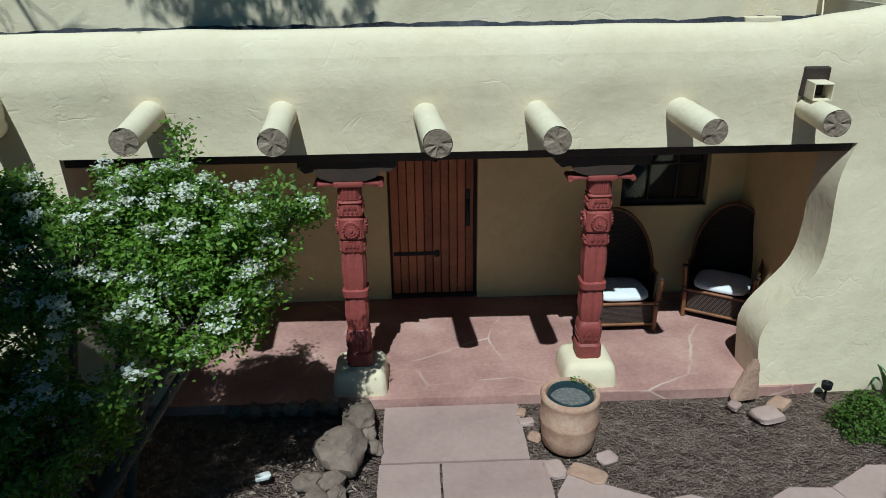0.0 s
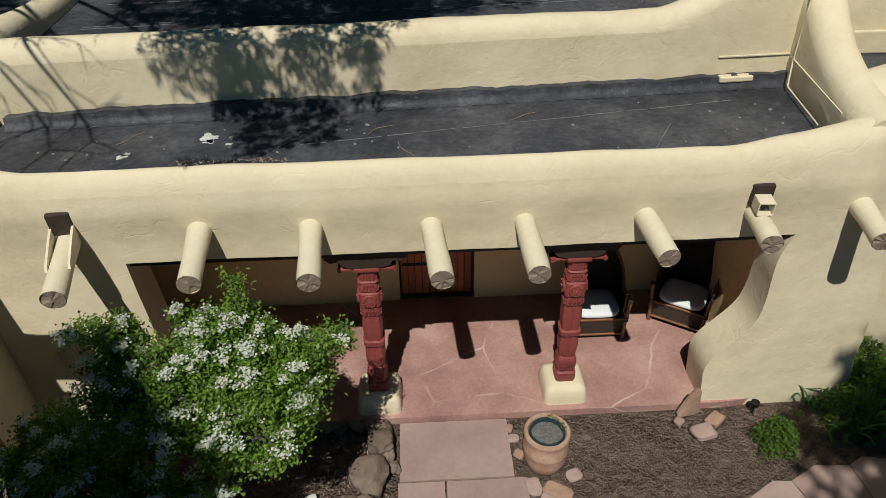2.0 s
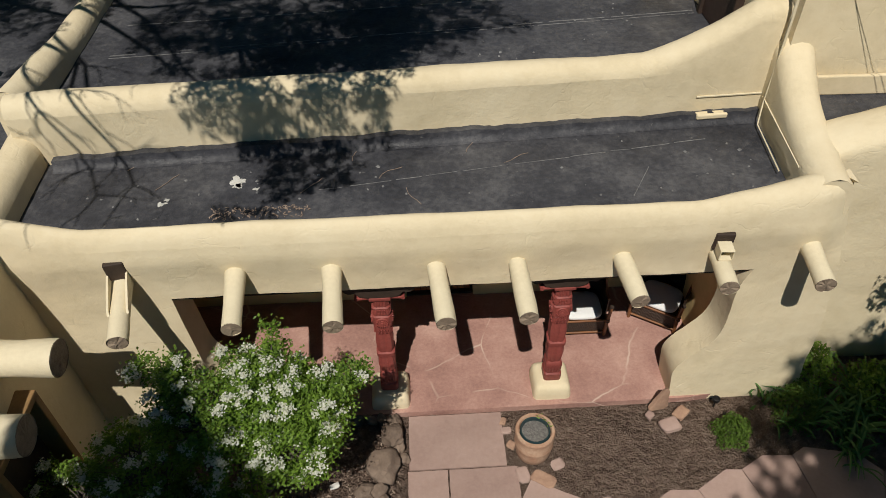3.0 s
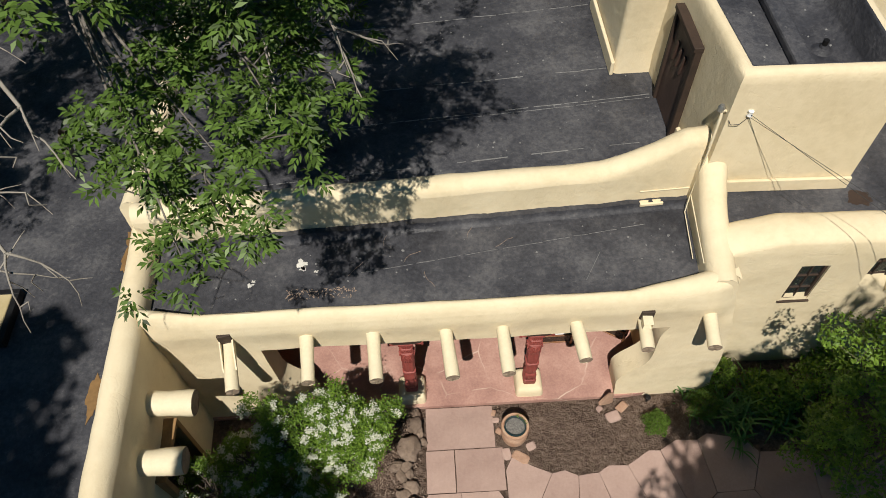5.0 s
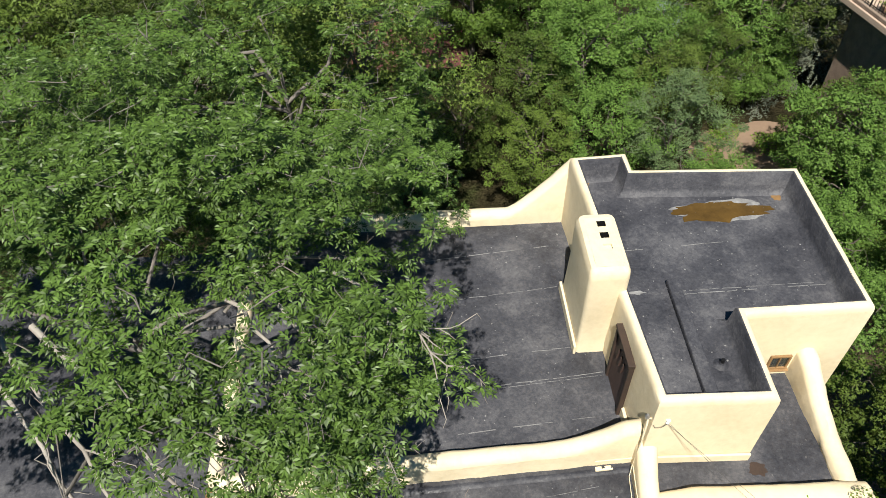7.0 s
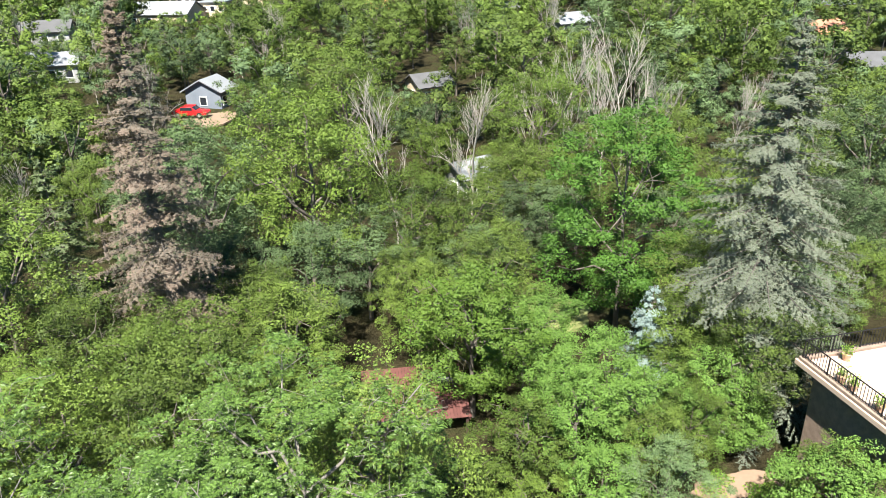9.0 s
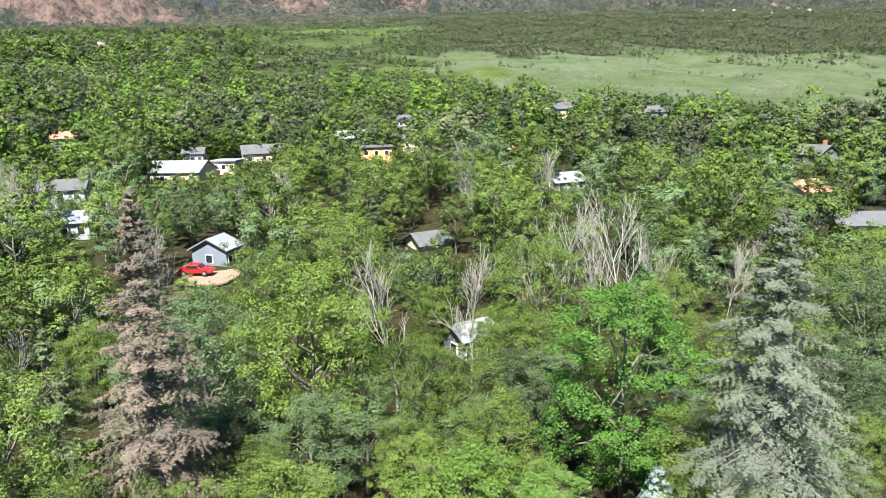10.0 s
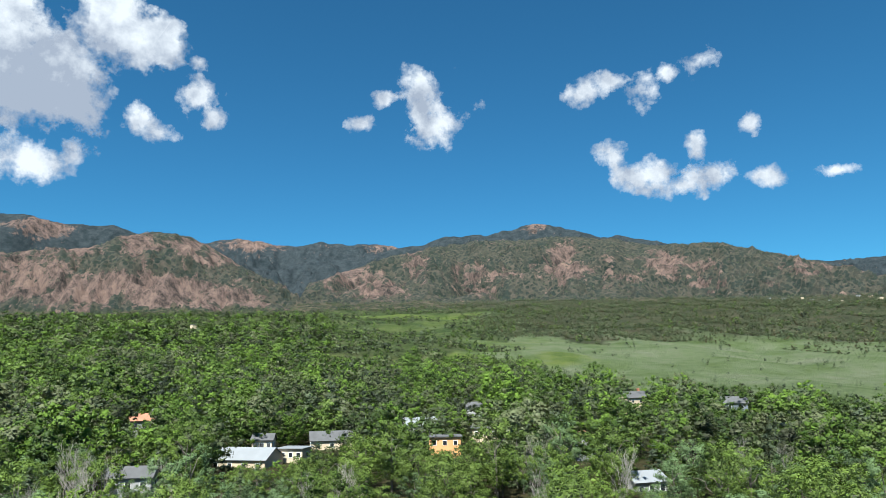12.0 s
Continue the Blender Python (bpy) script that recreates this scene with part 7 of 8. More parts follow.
def rattan_chair(m, label):
    ob = thing("rattan_armchair", label, "armchair", m, "rattan armchairs on the porch")
    w, d = 0.66, 0.56
    # woven seat box
    for nm, s, at in (("woven_panel", (w - 0.06, 0.018, 0.24), (0, -d / 2 + 0.015, 0.205)), ("woven_panel", (0.018, d - 0.08, 0.24), (-w / 2 + 0.015, 0, 0.205)),
                      ("woven_panel", (0.018, d - 0.08, 0.24), (w / 2 - 0.015, 0, 0.205)), ("woven_panel", (w - 0.08, 0.018, 0.17), (0, d / 2 - 0.04, 0.23))):
        part(nm, boxed(s, at, 0.004), WEAVE, ob)
    part("seat_deck", boxed((w - 0.06, d - 0.06, 0.03), (0, 0, 0.315), 0.008), WEAVE, ob)
    for z in (0.085, 0.325):
        b = bmesh.new()
        for a, c in (((-w / 2, -d / 2, z), (w / 2, -d / 2, z)), ((w / 2, -d / 2, z), (w / 2 - 0.04, d / 2, z)), ((-w / 2, -d / 2, z), (-w / 2 + 0.04, d / 2, z))):
            tube(b, a, c, 0.017, sides=10)
        part("cane_rail", b, RATTAN, ob, round_off=40)
    for sx in (-1, 1):
        b = bmesh.new()
        bar(b, [(sx * w / 2, -d / 2, 0.0), (sx * (w / 2 + 0.004), -d / 2 - 0.006, 0.28), (sx * (w / 2 + 0.03), -d / 2 - 0.015, 0.60)], 0.024, 10)
        part("front_leg", b, RATTAN, ob, round_off=50)
        b = bmesh.new()
        bar(b, [(sx * (w / 2 - 0.05), d / 2 - 0.04, 0.0), (sx * (w / 2 - 0.05), d / 2 - 0.02, 0.3)], 0.022, 10)
        part("back_leg", b, RATTAN, ob, round_off=50)
        for z in (0.30, 0.345, 0.59):
            b = bmesh.new()
            tube(b, (sx * (w / 2 + 0.012 + 0.02 * (z > 0.5)), -d / 2 - 0.01, z), (sx * (w / 2 + 0.012 + 0.02 * (z > 0.5)), -d / 2 - 0.01, z + 0.02), 0.030, sides=12)
            part("cane_binding", b, DARK_WOOD, ob, "dark wound cane binding", 40)
    # the wrapped back: low at the arms, high behind the head
    bm = bmesh.new()
    nu, nv = 28, 9
    outer, inner = [], []
    for i in range(nu + 1):
        u = -1 + 2 * i / nu
        a = u * radians(125)
        x, y = 0.36 * math.sin(a) * (1.0 if abs(u) < 0.6 else 1.0), 0.05 + 0.27 * math.cos(a)
        if abs(u) > 0.72:
            x = math.copysign(0.355, u)
            y = 0.05 + 0.27 * math.cos(radians(125) * 0.72) - (abs(u) - 0.72) / 0.28 * 0.20
        top = 0.60 + 0.55 * max(0.0, math.cos(min(1.0, abs(u) / 0.80) * math.pi / 2)) ** 1.1
        lo = []
        li = []
        for j in range(nv + 1):
            z = 0.33 + (top - 0.33) * j / nv
            k = 1 + 0.10 * (z - 0.33)
            lo.append(bm.verts.new((x * k, y * k + 0.05 * (z - 0.33), z)))
            li.append(bm.verts.new((x * k * 0.93, (y - 0.02) * k + 0.05 * (z - 0.33), z)))
        outer.append(lo)
        inner.append(li)
    for g, flip in ((outer, False), (inner, True)):
        for i in range(nu):
            for j in range(nv):
                q = (g[i][j], g[i + 1][j], g[i + 1][j + 1], g[i][j + 1])
                bm.faces.new(q[::-1] if flip else q)
    for i in range(nu):
        bm.faces.new((outer[i][nv], outer[i + 1][nv], inner[i + 1][nv], inner[i][nv]))
        bm.faces.new((outer[i][0], inner[i][0], inner[i + 1][0], outer[i + 1][0]))
    for i in (0, nu):
        for j in range(nv):
            bm.faces.new((outer[i][j], outer[i][j + 1], inner[i][j + 1], inner[i][j]))
    rim = [((o[nv].co + n[nv].co) / 2).copy() for o, n in zip(outer, inner)]
    part("backrest", bm, WEAVE, ob, "dark woven wrap-round back", 60)
    part("arm_rail", bar(bmesh.new(), rim, 0.02, 8), RATTAN, ob, round_off=50)
    bm = bmesh.new()
    vs = bmesh.ops.create_uvsphere(bm, u_segments=28, v_segments=14, radius=1.0)["verts"]
    for v in vs:
        x, y, z = v.co
        s = lambda c, e: math.copysign(abs(c) ** e, c)
        n = math.hypot(x, y) + 1e-6
        v.co = (s(x, 0.5) * 0.285, s(y, 0.5) * 0.255 - 0.03, 0.375 + s(z, 0.55) * 0.042 + 0.018 * (1 - n * n))
    part("cushion", bm, CUSHION, ob, "plump white seat cushion", 80)
    return ob


rattan_chair(pose(4.26, 1.32, 0) @ Matrix.Scale(1.04, 4), "dark rattan armchair with a white seat cushion")
rattan_chair(pose(5.50, 1.42, 0, 0, 0, -33) @ Matrix.Scale(1.04, 4), "dark rattan armchair turned in the porch corner, white cushion")


def clay_pot():
    ob = thing("clay_pot", "weathered terracotta pot with a gravel-filled liner", "plant pot", pose(3.285, -0.78, -0.06) @ Matrix.Scale(0.93, 4))
    prof = [(0.205, 0.0), (0.232, 0.03), (0.255, 0.16), (0.262, 0.27), (0.268, 0.285), (0.262, 0.30), (0.262, 0.43), (0.258, 0.47), (0.268, 0.50), (0.272, 0.53), (0.258, 0.548), (0.225, 0.548), (0.215, 0.53), (0.212, 0.44)]
    part("pot", lathe(bmesh.new(), prof, 40), TERRACOTTA, ob, round_off=50)
    part("liner", lathe(bmesh.new(), [(0.205, 0.40), (0.207, 0.535), (0.198, 0.548), (0.186, 0.545), (0.178, 0.50), (0.178, 0.42)], 36), POT_LINER, ob, "dark teal plastic liner ring", 50)
    part("gravel", lathe(bmesh.new(), [(0.18, 0.43), (0.18, 0.485), (0.10, 0.495), (0.02, 0.497)], 24), GRAVEL, ob, "grey gravel fill", 60)
    r = np.random.default_rng(4)
    for k in range(3):
        a = radians(20 + 25 * k)
        v, f = leaf_quads(np.array([[0.2 * math.cos(a), 0.2 * math.sin(a), 0.55]]) + r.normal(size=(14, 3)) * 0.02, 0.03, 0.6, r)
        part("sprig", mesh_from("sprig", v, f), LEAF_HAW, ob, "small green sprig")
    return ob


clay_pot()


def stone(name, at, size, seed, material, label, turn=0.0, flat=False, group="", taper=0.0):
    bm = bmesh.new()
    bmesh.ops.create_icosphere(bm, subdivisions=3, radius=1.0)
    for v in bm.verts:
        n = noise.fractal(v.co * 0.9 + Vector((seed * 3.1, seed, 0)), 0.9, 2.0, 4)
        f = 1 + 0.5 * n
        p = v.co * f
        q = [math.copysign(abs(c) ** (0.88 if not flat else 0.45), c) for c in p]
        lean_in = 1 - 0.3 * taper * (q[2] + 1)
        v.co = (q[0] * size[0] * lean_in + 0.2 * taper * size[0] * q[2], q[1] * size[1], max(-0.75, q[2]) * size[2])
    ob = part(name, bm, material, round_off=35)
    ob.matrix_world = pose(*at, 0, 0, turn)
    return tagged(ob, label, "rock", group)


ROCKS = [((1.37, -0.93, 0.06), (0.19, 0.22, 0.17)), ((1.47, -0.52, 0.05), (0.15, 0.17, 0.13)), ((1.56, -0.66, 0.0), (0.10, 0.07, 0.08)), ((1.50, -0.30, 0.0), (0.13, 0.09, 0.09)),
         ((1.62, -0.80, -0.03), (0.08, 0.06, 0.06)), ((1.12, -1.25, 0.0), (0.13, 0.10, 0.08)), ((1.30, -1.24, 0.0), (0.10, 0.08, 0.07)), ((1.36, -1.38, -0.02), (0.08, 0.07, 0.06)),
         ((1.22, -1.42, -0.02), (0.12, 0.08, 0.06)), ((1.40, -1.60, -0.02), (0.13, 0.10, 0.07)), ((1.25, -1.75, -0.02), (0.12, 0.10, 0.07)), ((1.42, -1.92, -0.03), (0.14, 0.12, 0.08)),
         ((1.38, -2.25, -0.03), (0.15, 0.13, 0.08)), ((1.34, -0.22, -0.01), (0.08, 0.06, 0.07)), ((1.18, -0.21, -0.01), (0.09, 0.06, 0.07)), ((1.0, -0.22, -0.01), (0.08, 0.06, 0.07)),
         ((0.84, -0.21, -0.01), (0.08, 0.06, 0.06)), ((0.68, -0.23, -0.01), (0.07, 0.06, 0.06)), ((0.50, -0.22, -0.01), (0.09, 0.06, 0.06)), ((0.3, -0.22, -0.01), (0.08, 0.06, 0.06))]
for k, (at, s) in enumerate(ROCKS):
    big = max(s) > 0.15
    stone("boulder" if big else "edging_stone", at, s, k + 1, STONE, "rounded brown boulder edging the bed" if big else "small rounded edging stone beside the path", k * 37, group="stones edging the planted bed")
stone("sandstone_slab", (5.09, -0.24, 0.14), (0.15, 0.035, 0.24), 41, RED_STONE, "upright sandstone slab leaning by the wall", 8, True, taper=1.2)
stone("paving_offcut", (5.16, -0.52, -0.03), (0.13, 0.10, 0.035), 42, FLAG, "loose flat flagstone offcut on the mulch", 12, True)
stone("paving_offcut", (5.36, -0.34, -0.04), (0.12, 0.08, 0.03), 43, RED_STONE, "loose red sandstone chip on the mulch", 40, True)
for k, (px, py, sx, sy) in enumerate([(2.98, -0.45, 0.07, 0.05), (3.02, -0.66, 0.05, 0.06), (3.12, -1.10, 0.10, 0.08), (3.36, -1.17, 0.15, 0.09), (3.58, -0.98, 0.09, 0.07), (2.96, -0.30, 0.06, 0.04)]):
    stone("paving_offcut", (px, py, -0.075), (sx, sy, 0.022), 60 + k, (FLAG, RED_STONE)[k % 2], "flat flagstone offcut laid round the clay pot", k * 50, True, "stones round the pot")
stone("paving_offcut", (4.93, -0.36, -0.04), (0.06, 0.05, 0.03), 44, FLAG, "small loose flagstone chip on the mulch", 40, True)

spot = thing("spot_light", "small black garden spotlight on a stake", "garden light", pose(5.85, -0.24, -0.1))
part("stake", tube(bmesh.new(), (0, 0, 0), (0, 0, 0.14), 0.012), IRON, spot)
part("head", lathe(bmesh.new(), [(0.02, 0.12), (0.045, 0.14), (0.05, 0.20), (0.04, 0.205), (0.03, 0.19)], 16), IRON, spot, round_off=40)


# flagstones: cells of a jittered lattice, cut to the path
def clip_half(poly, p, n):
    out = []
    for i in range(len(poly)):
        a, b = poly[i], poly[(i + 1) % len(poly)]
        da, db = (a - p).dot(n), (b - p).dot(n)
        if da <= 0:
            out.append(a)
        if (da < 0) != (db < 0):
            out.append(a + (b - a) * (da / (da - db)))
    return out


def flagstones():
    r = np.random.default_rng(8)
    slabs = [(2.33, -0.50), (1.78, -1.30), (2.60, -1.28), (1.85, -2.15), (3.42, -1.72), (2.72, -2.12), (4.0, -2.02), (4.58, -2.12), (5.15, -2.0), (5.72, -1.78), (6.30, -1.55), (7.0, -1.5),
             (1.95, -2.75), (3.85, -2.95), (4.9, -3.05), (6.0, -2.7), (7.05, -2.45), (8.0, -1.95), (9.0, -2.1), (2.6, -3.4), (3.6, -3.9), (5.2, -4.0), (6.6, -3.6), (1.9, -4.2), (8.0, -3.2)]
    bed = [(3.35, -0.48), (3.75, -0.95), (4.5, -0.95), (5.2, -0.85), (5.8, -0.6), (6.4, -0.45), (7.2, -0.45), (8.0, -0.7), (9.0, -0.8), (1.25, -0.5), (1.22, -1.2), (1.25, -1.9), (1.22, -2.7), (1.2, -3.6), (2.36, 0.16)]
    seeds = [Vector(q) + Vector((r.uniform(-0.05, 0.05), r.uniform(-0.05, 0.05))) for q in slabs] + [Vector(q) for q in bed]
    squared = {0: (1.68, -0.955, 2.94, -0.15), 1: (1.66, -1.735, 2.175, -0.965), 2: (2.185, -1.74, 3.065, -0.965)}
    parent = tagged(thing("pavement", "red flagstone path with mossy joints", "pavement"), kind="structure")
    n = 0
    for k, s in enumerate(seeds):
        if k >= len(slabs):
            continue
        poly = [s + Vector(d) for d in ((-1.3, -1.3), (1.3, -1.3), (1.3, 1.3), (-1.3, 1.3))]
        for q in seeds:
            if q is not s and (q - s).length < 2.6:
                poly = clip_half(poly, (q + s) / 2, (q - s).normalized())
                if len(poly) < 3:
                    break
        if len(poly) < 3:
            continue
        if k in squared:                 # the squared slabs before the step
            x0, y0, x1, y1 = squared[k]
            poly = [Vector((x0, y0)), Vector((x1, y0)), Vector((x1, y1)), Vector((x0, y1))]
        elif s.x < 3.1:
            poly = clip_half(poly, Vector((0, -1.745)), Vector((0, 1)))
        elif s.y > -2.1 and s.x < 3.6:
            poly = clip_half(poly, Vector((3.075, 0)), Vector((-1, 0)))
        poly = clip_half(poly, Vector((0, -0.145)), Vector((0, 1)))
        if len(poly) < 3:
            continue
        poly = [s + (p - s) * (1 - 0.003 / max(0.12, (p - s).length)) for p in poly]
        if len(poly) < 3:
            continue
        rough_edge = []                  # broken, slightly wavering edges
        for i, p in enumerate(poly):
            q = poly[(i + 1) % len(poly)]
            m = max(1, int((q - p).length / 0.11))
            side = Vector((q.y - p.y, p.x - q.x)).normalized()
            for j in range(m):
                e = p + (q - p) * (j / m)
                w = 0.006 * math.sin(7.3 * (e.x + e.y) + 3.1) * noise.noise(Vector((e.x * 4, e.y * 4, 1)))
                rough_edge.append(e - side * (abs(w) + r.uniform(0.0, 0.005)) if j else e - side * 0.004)
        poly = rough_edge
        bm = bmesh.new()
        lift = r.uniform(-0.006, 0.008)
        f = bm.faces.new([bm.verts.new((p.x - s.x, p.y - s.y, 0)) for p in poly])
        ex = bmesh.ops.extrude_face_region(bm, geom=[f])
        top = [v for v in ex["geom"] if isinstance(v, bmesh.types.BMVert)]
        bmesh.ops.translate(bm, verts=top, vec=(0, 0, 0.09))
        ob = part("flagstone", bm, FLAG, parent)
        ob.location = (s.x, s.y, -0.162 + lift)
        n += 1
    return n


flagstones()


# bark mulch and small leavings on the bed
def chips(name, label, count, area, z, size, material, seed):
    r = np.random.default_rng(seed)
    x0, x1, y0, y1 = area
    c = np.stack([r.uniform(x0, x1, count), r.uniform(y0, y1, count), z + r.uniform(0.0, 0.008, count)], 1)
    v, f = leaf_quads(c, size, 0.3, r, up_bias=4.0)
    return tagged(part(name, mesh_from(name, v, f), material), label, "mulch", kind="stuff")


chips("bark_mulch", "brown bark mulch over the bed", 6500, (2.95, 7.4, -1.5, -0.15), -0.099, 0.024, CHIP, 3)
chips("bark_mulch_shaded", "brown bark mulch under the bush", 2600, (-2.0, 1.6, -2.6, -0.2), -0.095, 0.05, CHIP, 4)


def flower_bush():
    """The white-flowering bush before the porch: several stems, small leaves, flat flower heads."""
    r = np.random.default_rng(71)
    ob = thing("flowering_bush", "tall green bush covered in small white blossom", "bush", pose(-0.45, -1.55, -0.1))
    segs = []
    ends = []
    lobes = [((0.98, 0.30, 2.12), (0.62, 0.46, 0.42), 150), ((0.80, 0.45, 2.38), (0.40, 0.36, 0.32), 60), ((0.95, 0.0, 1.80), (0.55, 0.42, 0.30), 70), ((0.15, 0.20, 2.08), (0.6, 0.5, 0.42), 95),
             ((-0.6, 0.0, 1.50), (0.62, 0.6, 0.42), 90), ((-1.30, -0.3, 1.1), (0.7, 0.75, 0.45), 80), ((-0.3, -0.8, 1.15), (0.75, 0.55, 0.5), 80), ((-1.5, -1.1, 0.8), (0.7, 0.7, 0.55), 70),
             ((1.62, 0.45, 2.30), (0.18, 0.13, 0.10), 10), ((-0.35, 0.6, 2.35), (0.35, 0.2, 0.13), 14), ((0.1, -0.5, 1.25), (0.5, 0.4, 0.4), 50)]
    for c, s, n in lobes:
        d = r.normal(size=(n, 3))
        d /= np.linalg.norm(d, axis=1, keepdims=True)
        e = np.array(c) + d * np.array(s) * (r.uniform(0.45, 1.05, size=(n, 1)) ** 0.6)
        ends.append(e)
        hub = np.array(c) - np.array([0, 0, s[2] * 0.5])
        root = np.array([r.normal() * 0.15, r.normal() * 0.15, 0.0])
        mid = (root + hub) / 2 + np.array([r.normal() * 0.1, r.normal() * 0.1, 0.15])
        segs += [(root, mid, 0.045, 0.035), (mid, hub, 0.035, 0.022)]
        for q in e:
            m = (hub + q) / 2 + r.normal(size=3) * 0.08
            segs += [(hub, m, 0.012, 0.008), (m, q, 0.008, 0.003)]
    for _ in range(14):                     # long shoots past the outline
        c, s, n = lobes[int(r.integers(len(lobes)))]
        d = r.normal(size=3)
        d[2] = abs(d[2]) + 0.3
        d /= np.linalg.norm(d)
        p = np.array(c) + d * np.array(s) * 0.8
        for k in range(4):
            q = p + d * 0.09 + r.normal(size=3) * 0.03
            segs.append((p, q, 0.006, 0.003))
            ends.append(q[None, :])
            p = q
    ends = np.concatenate(ends)
    part("branchwork", smooth(mesh_from("branchwork", *twig_tubes(segs, 5))), BARK, ob)
    per = 105
    c = np.repeat(ends, per, axis=0) + r.normal(size=(len(ends) * per, 3)) * np.array([0.062, 0.062, 0.045])
    part("leaves", mesh_from("leaves", *leaf_quads(c, 0.043, 0.55, r, up_bias=0.6)), LEAF_HAW, ob)
    heads = ends[r.random(len(ends)) < 0.34]
    heads = np.repeat(heads, 3, axis=0) + r.normal(size=(len(heads) * 3, 3)) * np.array([0.036, 0.036, 0.02]) + np.array([0.01, -0.03, 0.085])
    per = 34
    off = r.normal(size=(len(heads) * per, 3)) * np.array([0.026, 0.026, 0.013])
    c = np.repeat(heads, per, axis=0) + off
    part("blossom", mesh_from("blossom", *leaf_quads(c, 0.024, 0.95, r, up_bias=1.2)), BLOSSOM, ob, "flat heads of small white flowers")
    return ob


flower_bush()


def low_shrub(at, radius, height, seed, label, material=LEAF_LIME, leaf=0.035, count=2600, name="shrub"):
    r = np.random.default_rng(seed)
    ob = thing(name, label, "shrub", pose(*at))
    d = r.normal(size=(count, 3))
    d /= np.linalg.norm(d, axis=1, keepdims=True)
    d[:, 2] = np.abs(d[:, 2])
    lump = 1 + 0.22 * np.sin(5 * np.arctan2(d[:, 1], d[:, 0]) + seed)[:, None] * (1 - d[:, 2:3])
    c = d * np.array([radius, radius, height]) * lump * (r.uniform(0.3, 1.05, size=(count, 1)) ** 0.45)
    part("foliage", mesh_from("foliage", *leaf_quads(c, leaf, 0.5, r, up_bias=0.8, droop=-0.4)), material, ob)
    segs = [(np.zeros(3), q * 0.85, 0.008, 0.003) for q in c[:: max(1, count // 40)]]
    part("branchwork", mesh_from("branchwork", *twig_tubes(segs, 4)), BARK, ob)
    return ob


low_shrub((5.92, -0.70, -0.1), 0.24, 0.40, 1, "round yellow-green shrub on the mulch")
low_shrub((6.86, -0.42, -0.1), 0.33, 0.55, 2, "bright yellow-green shrub at the wall corner")
low_shrub((7.25, 0.1, -0.1), 0.35, 0.75, 3, "leafy green perennial at the wall corner", LEAF_HAW, 0.07, 1400)
low_shrub((8.1, -0.35, -0.1), 0.55, 0.7, 4, "leafy green perennial in the shaded bed", LEAF_HAW, 0.08, 2200)
low_shrub((9.3, 0.0, -0.1), 0.6, 0.9, 5, "leafy green perennial in the shaded bed", LEAF_HAW, 0.08, 2200)
low_shrub((8.9, -1.2, -0.1), 0.6, 0.6, 6, "leafy green perennial in the shaded bed", LEAF_HAW, 0.08, 1800)


def iris_clump(at, blades, length, seed, label):
    """Sword leaves that rise and arch over."""
    r = np.random.default_rng(seed)
    ob = thing("iris_clump", label, "iris", pose(*at), "iris clumps in the bed")
    bm = bmesh.new()
    for _ in range(blades):
        a = r.uniform(0, 2 * math.pi)
        d = Vector((math.cos(a), math.sin(a), 0))
        side = Vector((-d.y, d.x, 0))
        p0 = Vector((r.normal() * 0.10, r.normal() * 0.10, 0))
        L = length * r.uniform(0.6, 1.1)
        arch = r.uniform(0.3, 0.95)
        prev = None
        for k in range(7):
            u = k / 6
            p = p0 + d * (L * arch * u ** 1.4 * 0.9) + Vector((0, 0, L * (0.95 * u - arch * 0.75 * u ** 2.4)))
            w = 0.024 * (1 - u) ** 0.6 + 0.002
            row = (bm.verts.new(p - side * w), bm.verts.new(p + Vector((0, 0, 0.006))), bm.verts.new(p + side * w))
            if prev:
                bm.faces.new((prev[0], prev[1], row[1], row[0]))
                bm.faces.new((prev[1], prev[2], row[2], row[1]))
            prev = row
    part("foliage", bm, LEAF_IRIS, ob)["kind"] = "stuff"
    return ob


for k, (x, y, n, L) in enumerate([(6.75, -0.62, 16, 0.45), (7.12, -0.50, 34, 0.8), (7.45, -0.75, 34, 0.85), (7.75, -0.30, 30, 0.8), (8.2, -0.85, 34, 0.85), (7.35, -1.05, 26, 0.7), (8.7, -0.5, 30, 0.8), (6.55, -0.18, 10, 0.5)]):
    iris_clump((x, y, -0.1), n, L, k + 11, "clump of arching grey-green iris leaves")

chips("twig_litter", "dry brown twig litter on the porch roof", 160, (-0.35, 0.75, 0.42, 0.62), 3.094, 0.05, CHIP, 14)
bird = stone("scrap", (0.75, -1.15, 0.0), (0.06, 0.035, 0.02), 77, DEBRIS, "pale scrap of paper on the mulch", 20, True)


def twigs_on_roof():
    b = bmesh.new()
    r = np.random.default_rng(5)
    for k in range(9):
        x, y = r.uniform(-1.5, 4.5), r.uniform(0.6, 1.6)
        a = r.uniform(0, 6.28)
        pts = []
        p = Vector((x, y, 3.098))
        for i in range(5):
            pts.append(p.copy())
            a += r.normal() * 0.35
            p += Vector((math.cos(a), math.sin(a), 0)) * 0.09
        bar(b, pts, 0.0035, 4)
    tagged(part("fallen_twigs", b, CHIP), "thin dry twigs lying on the porch roof", "twigs", kind="stuff")


twigs_on_roof()

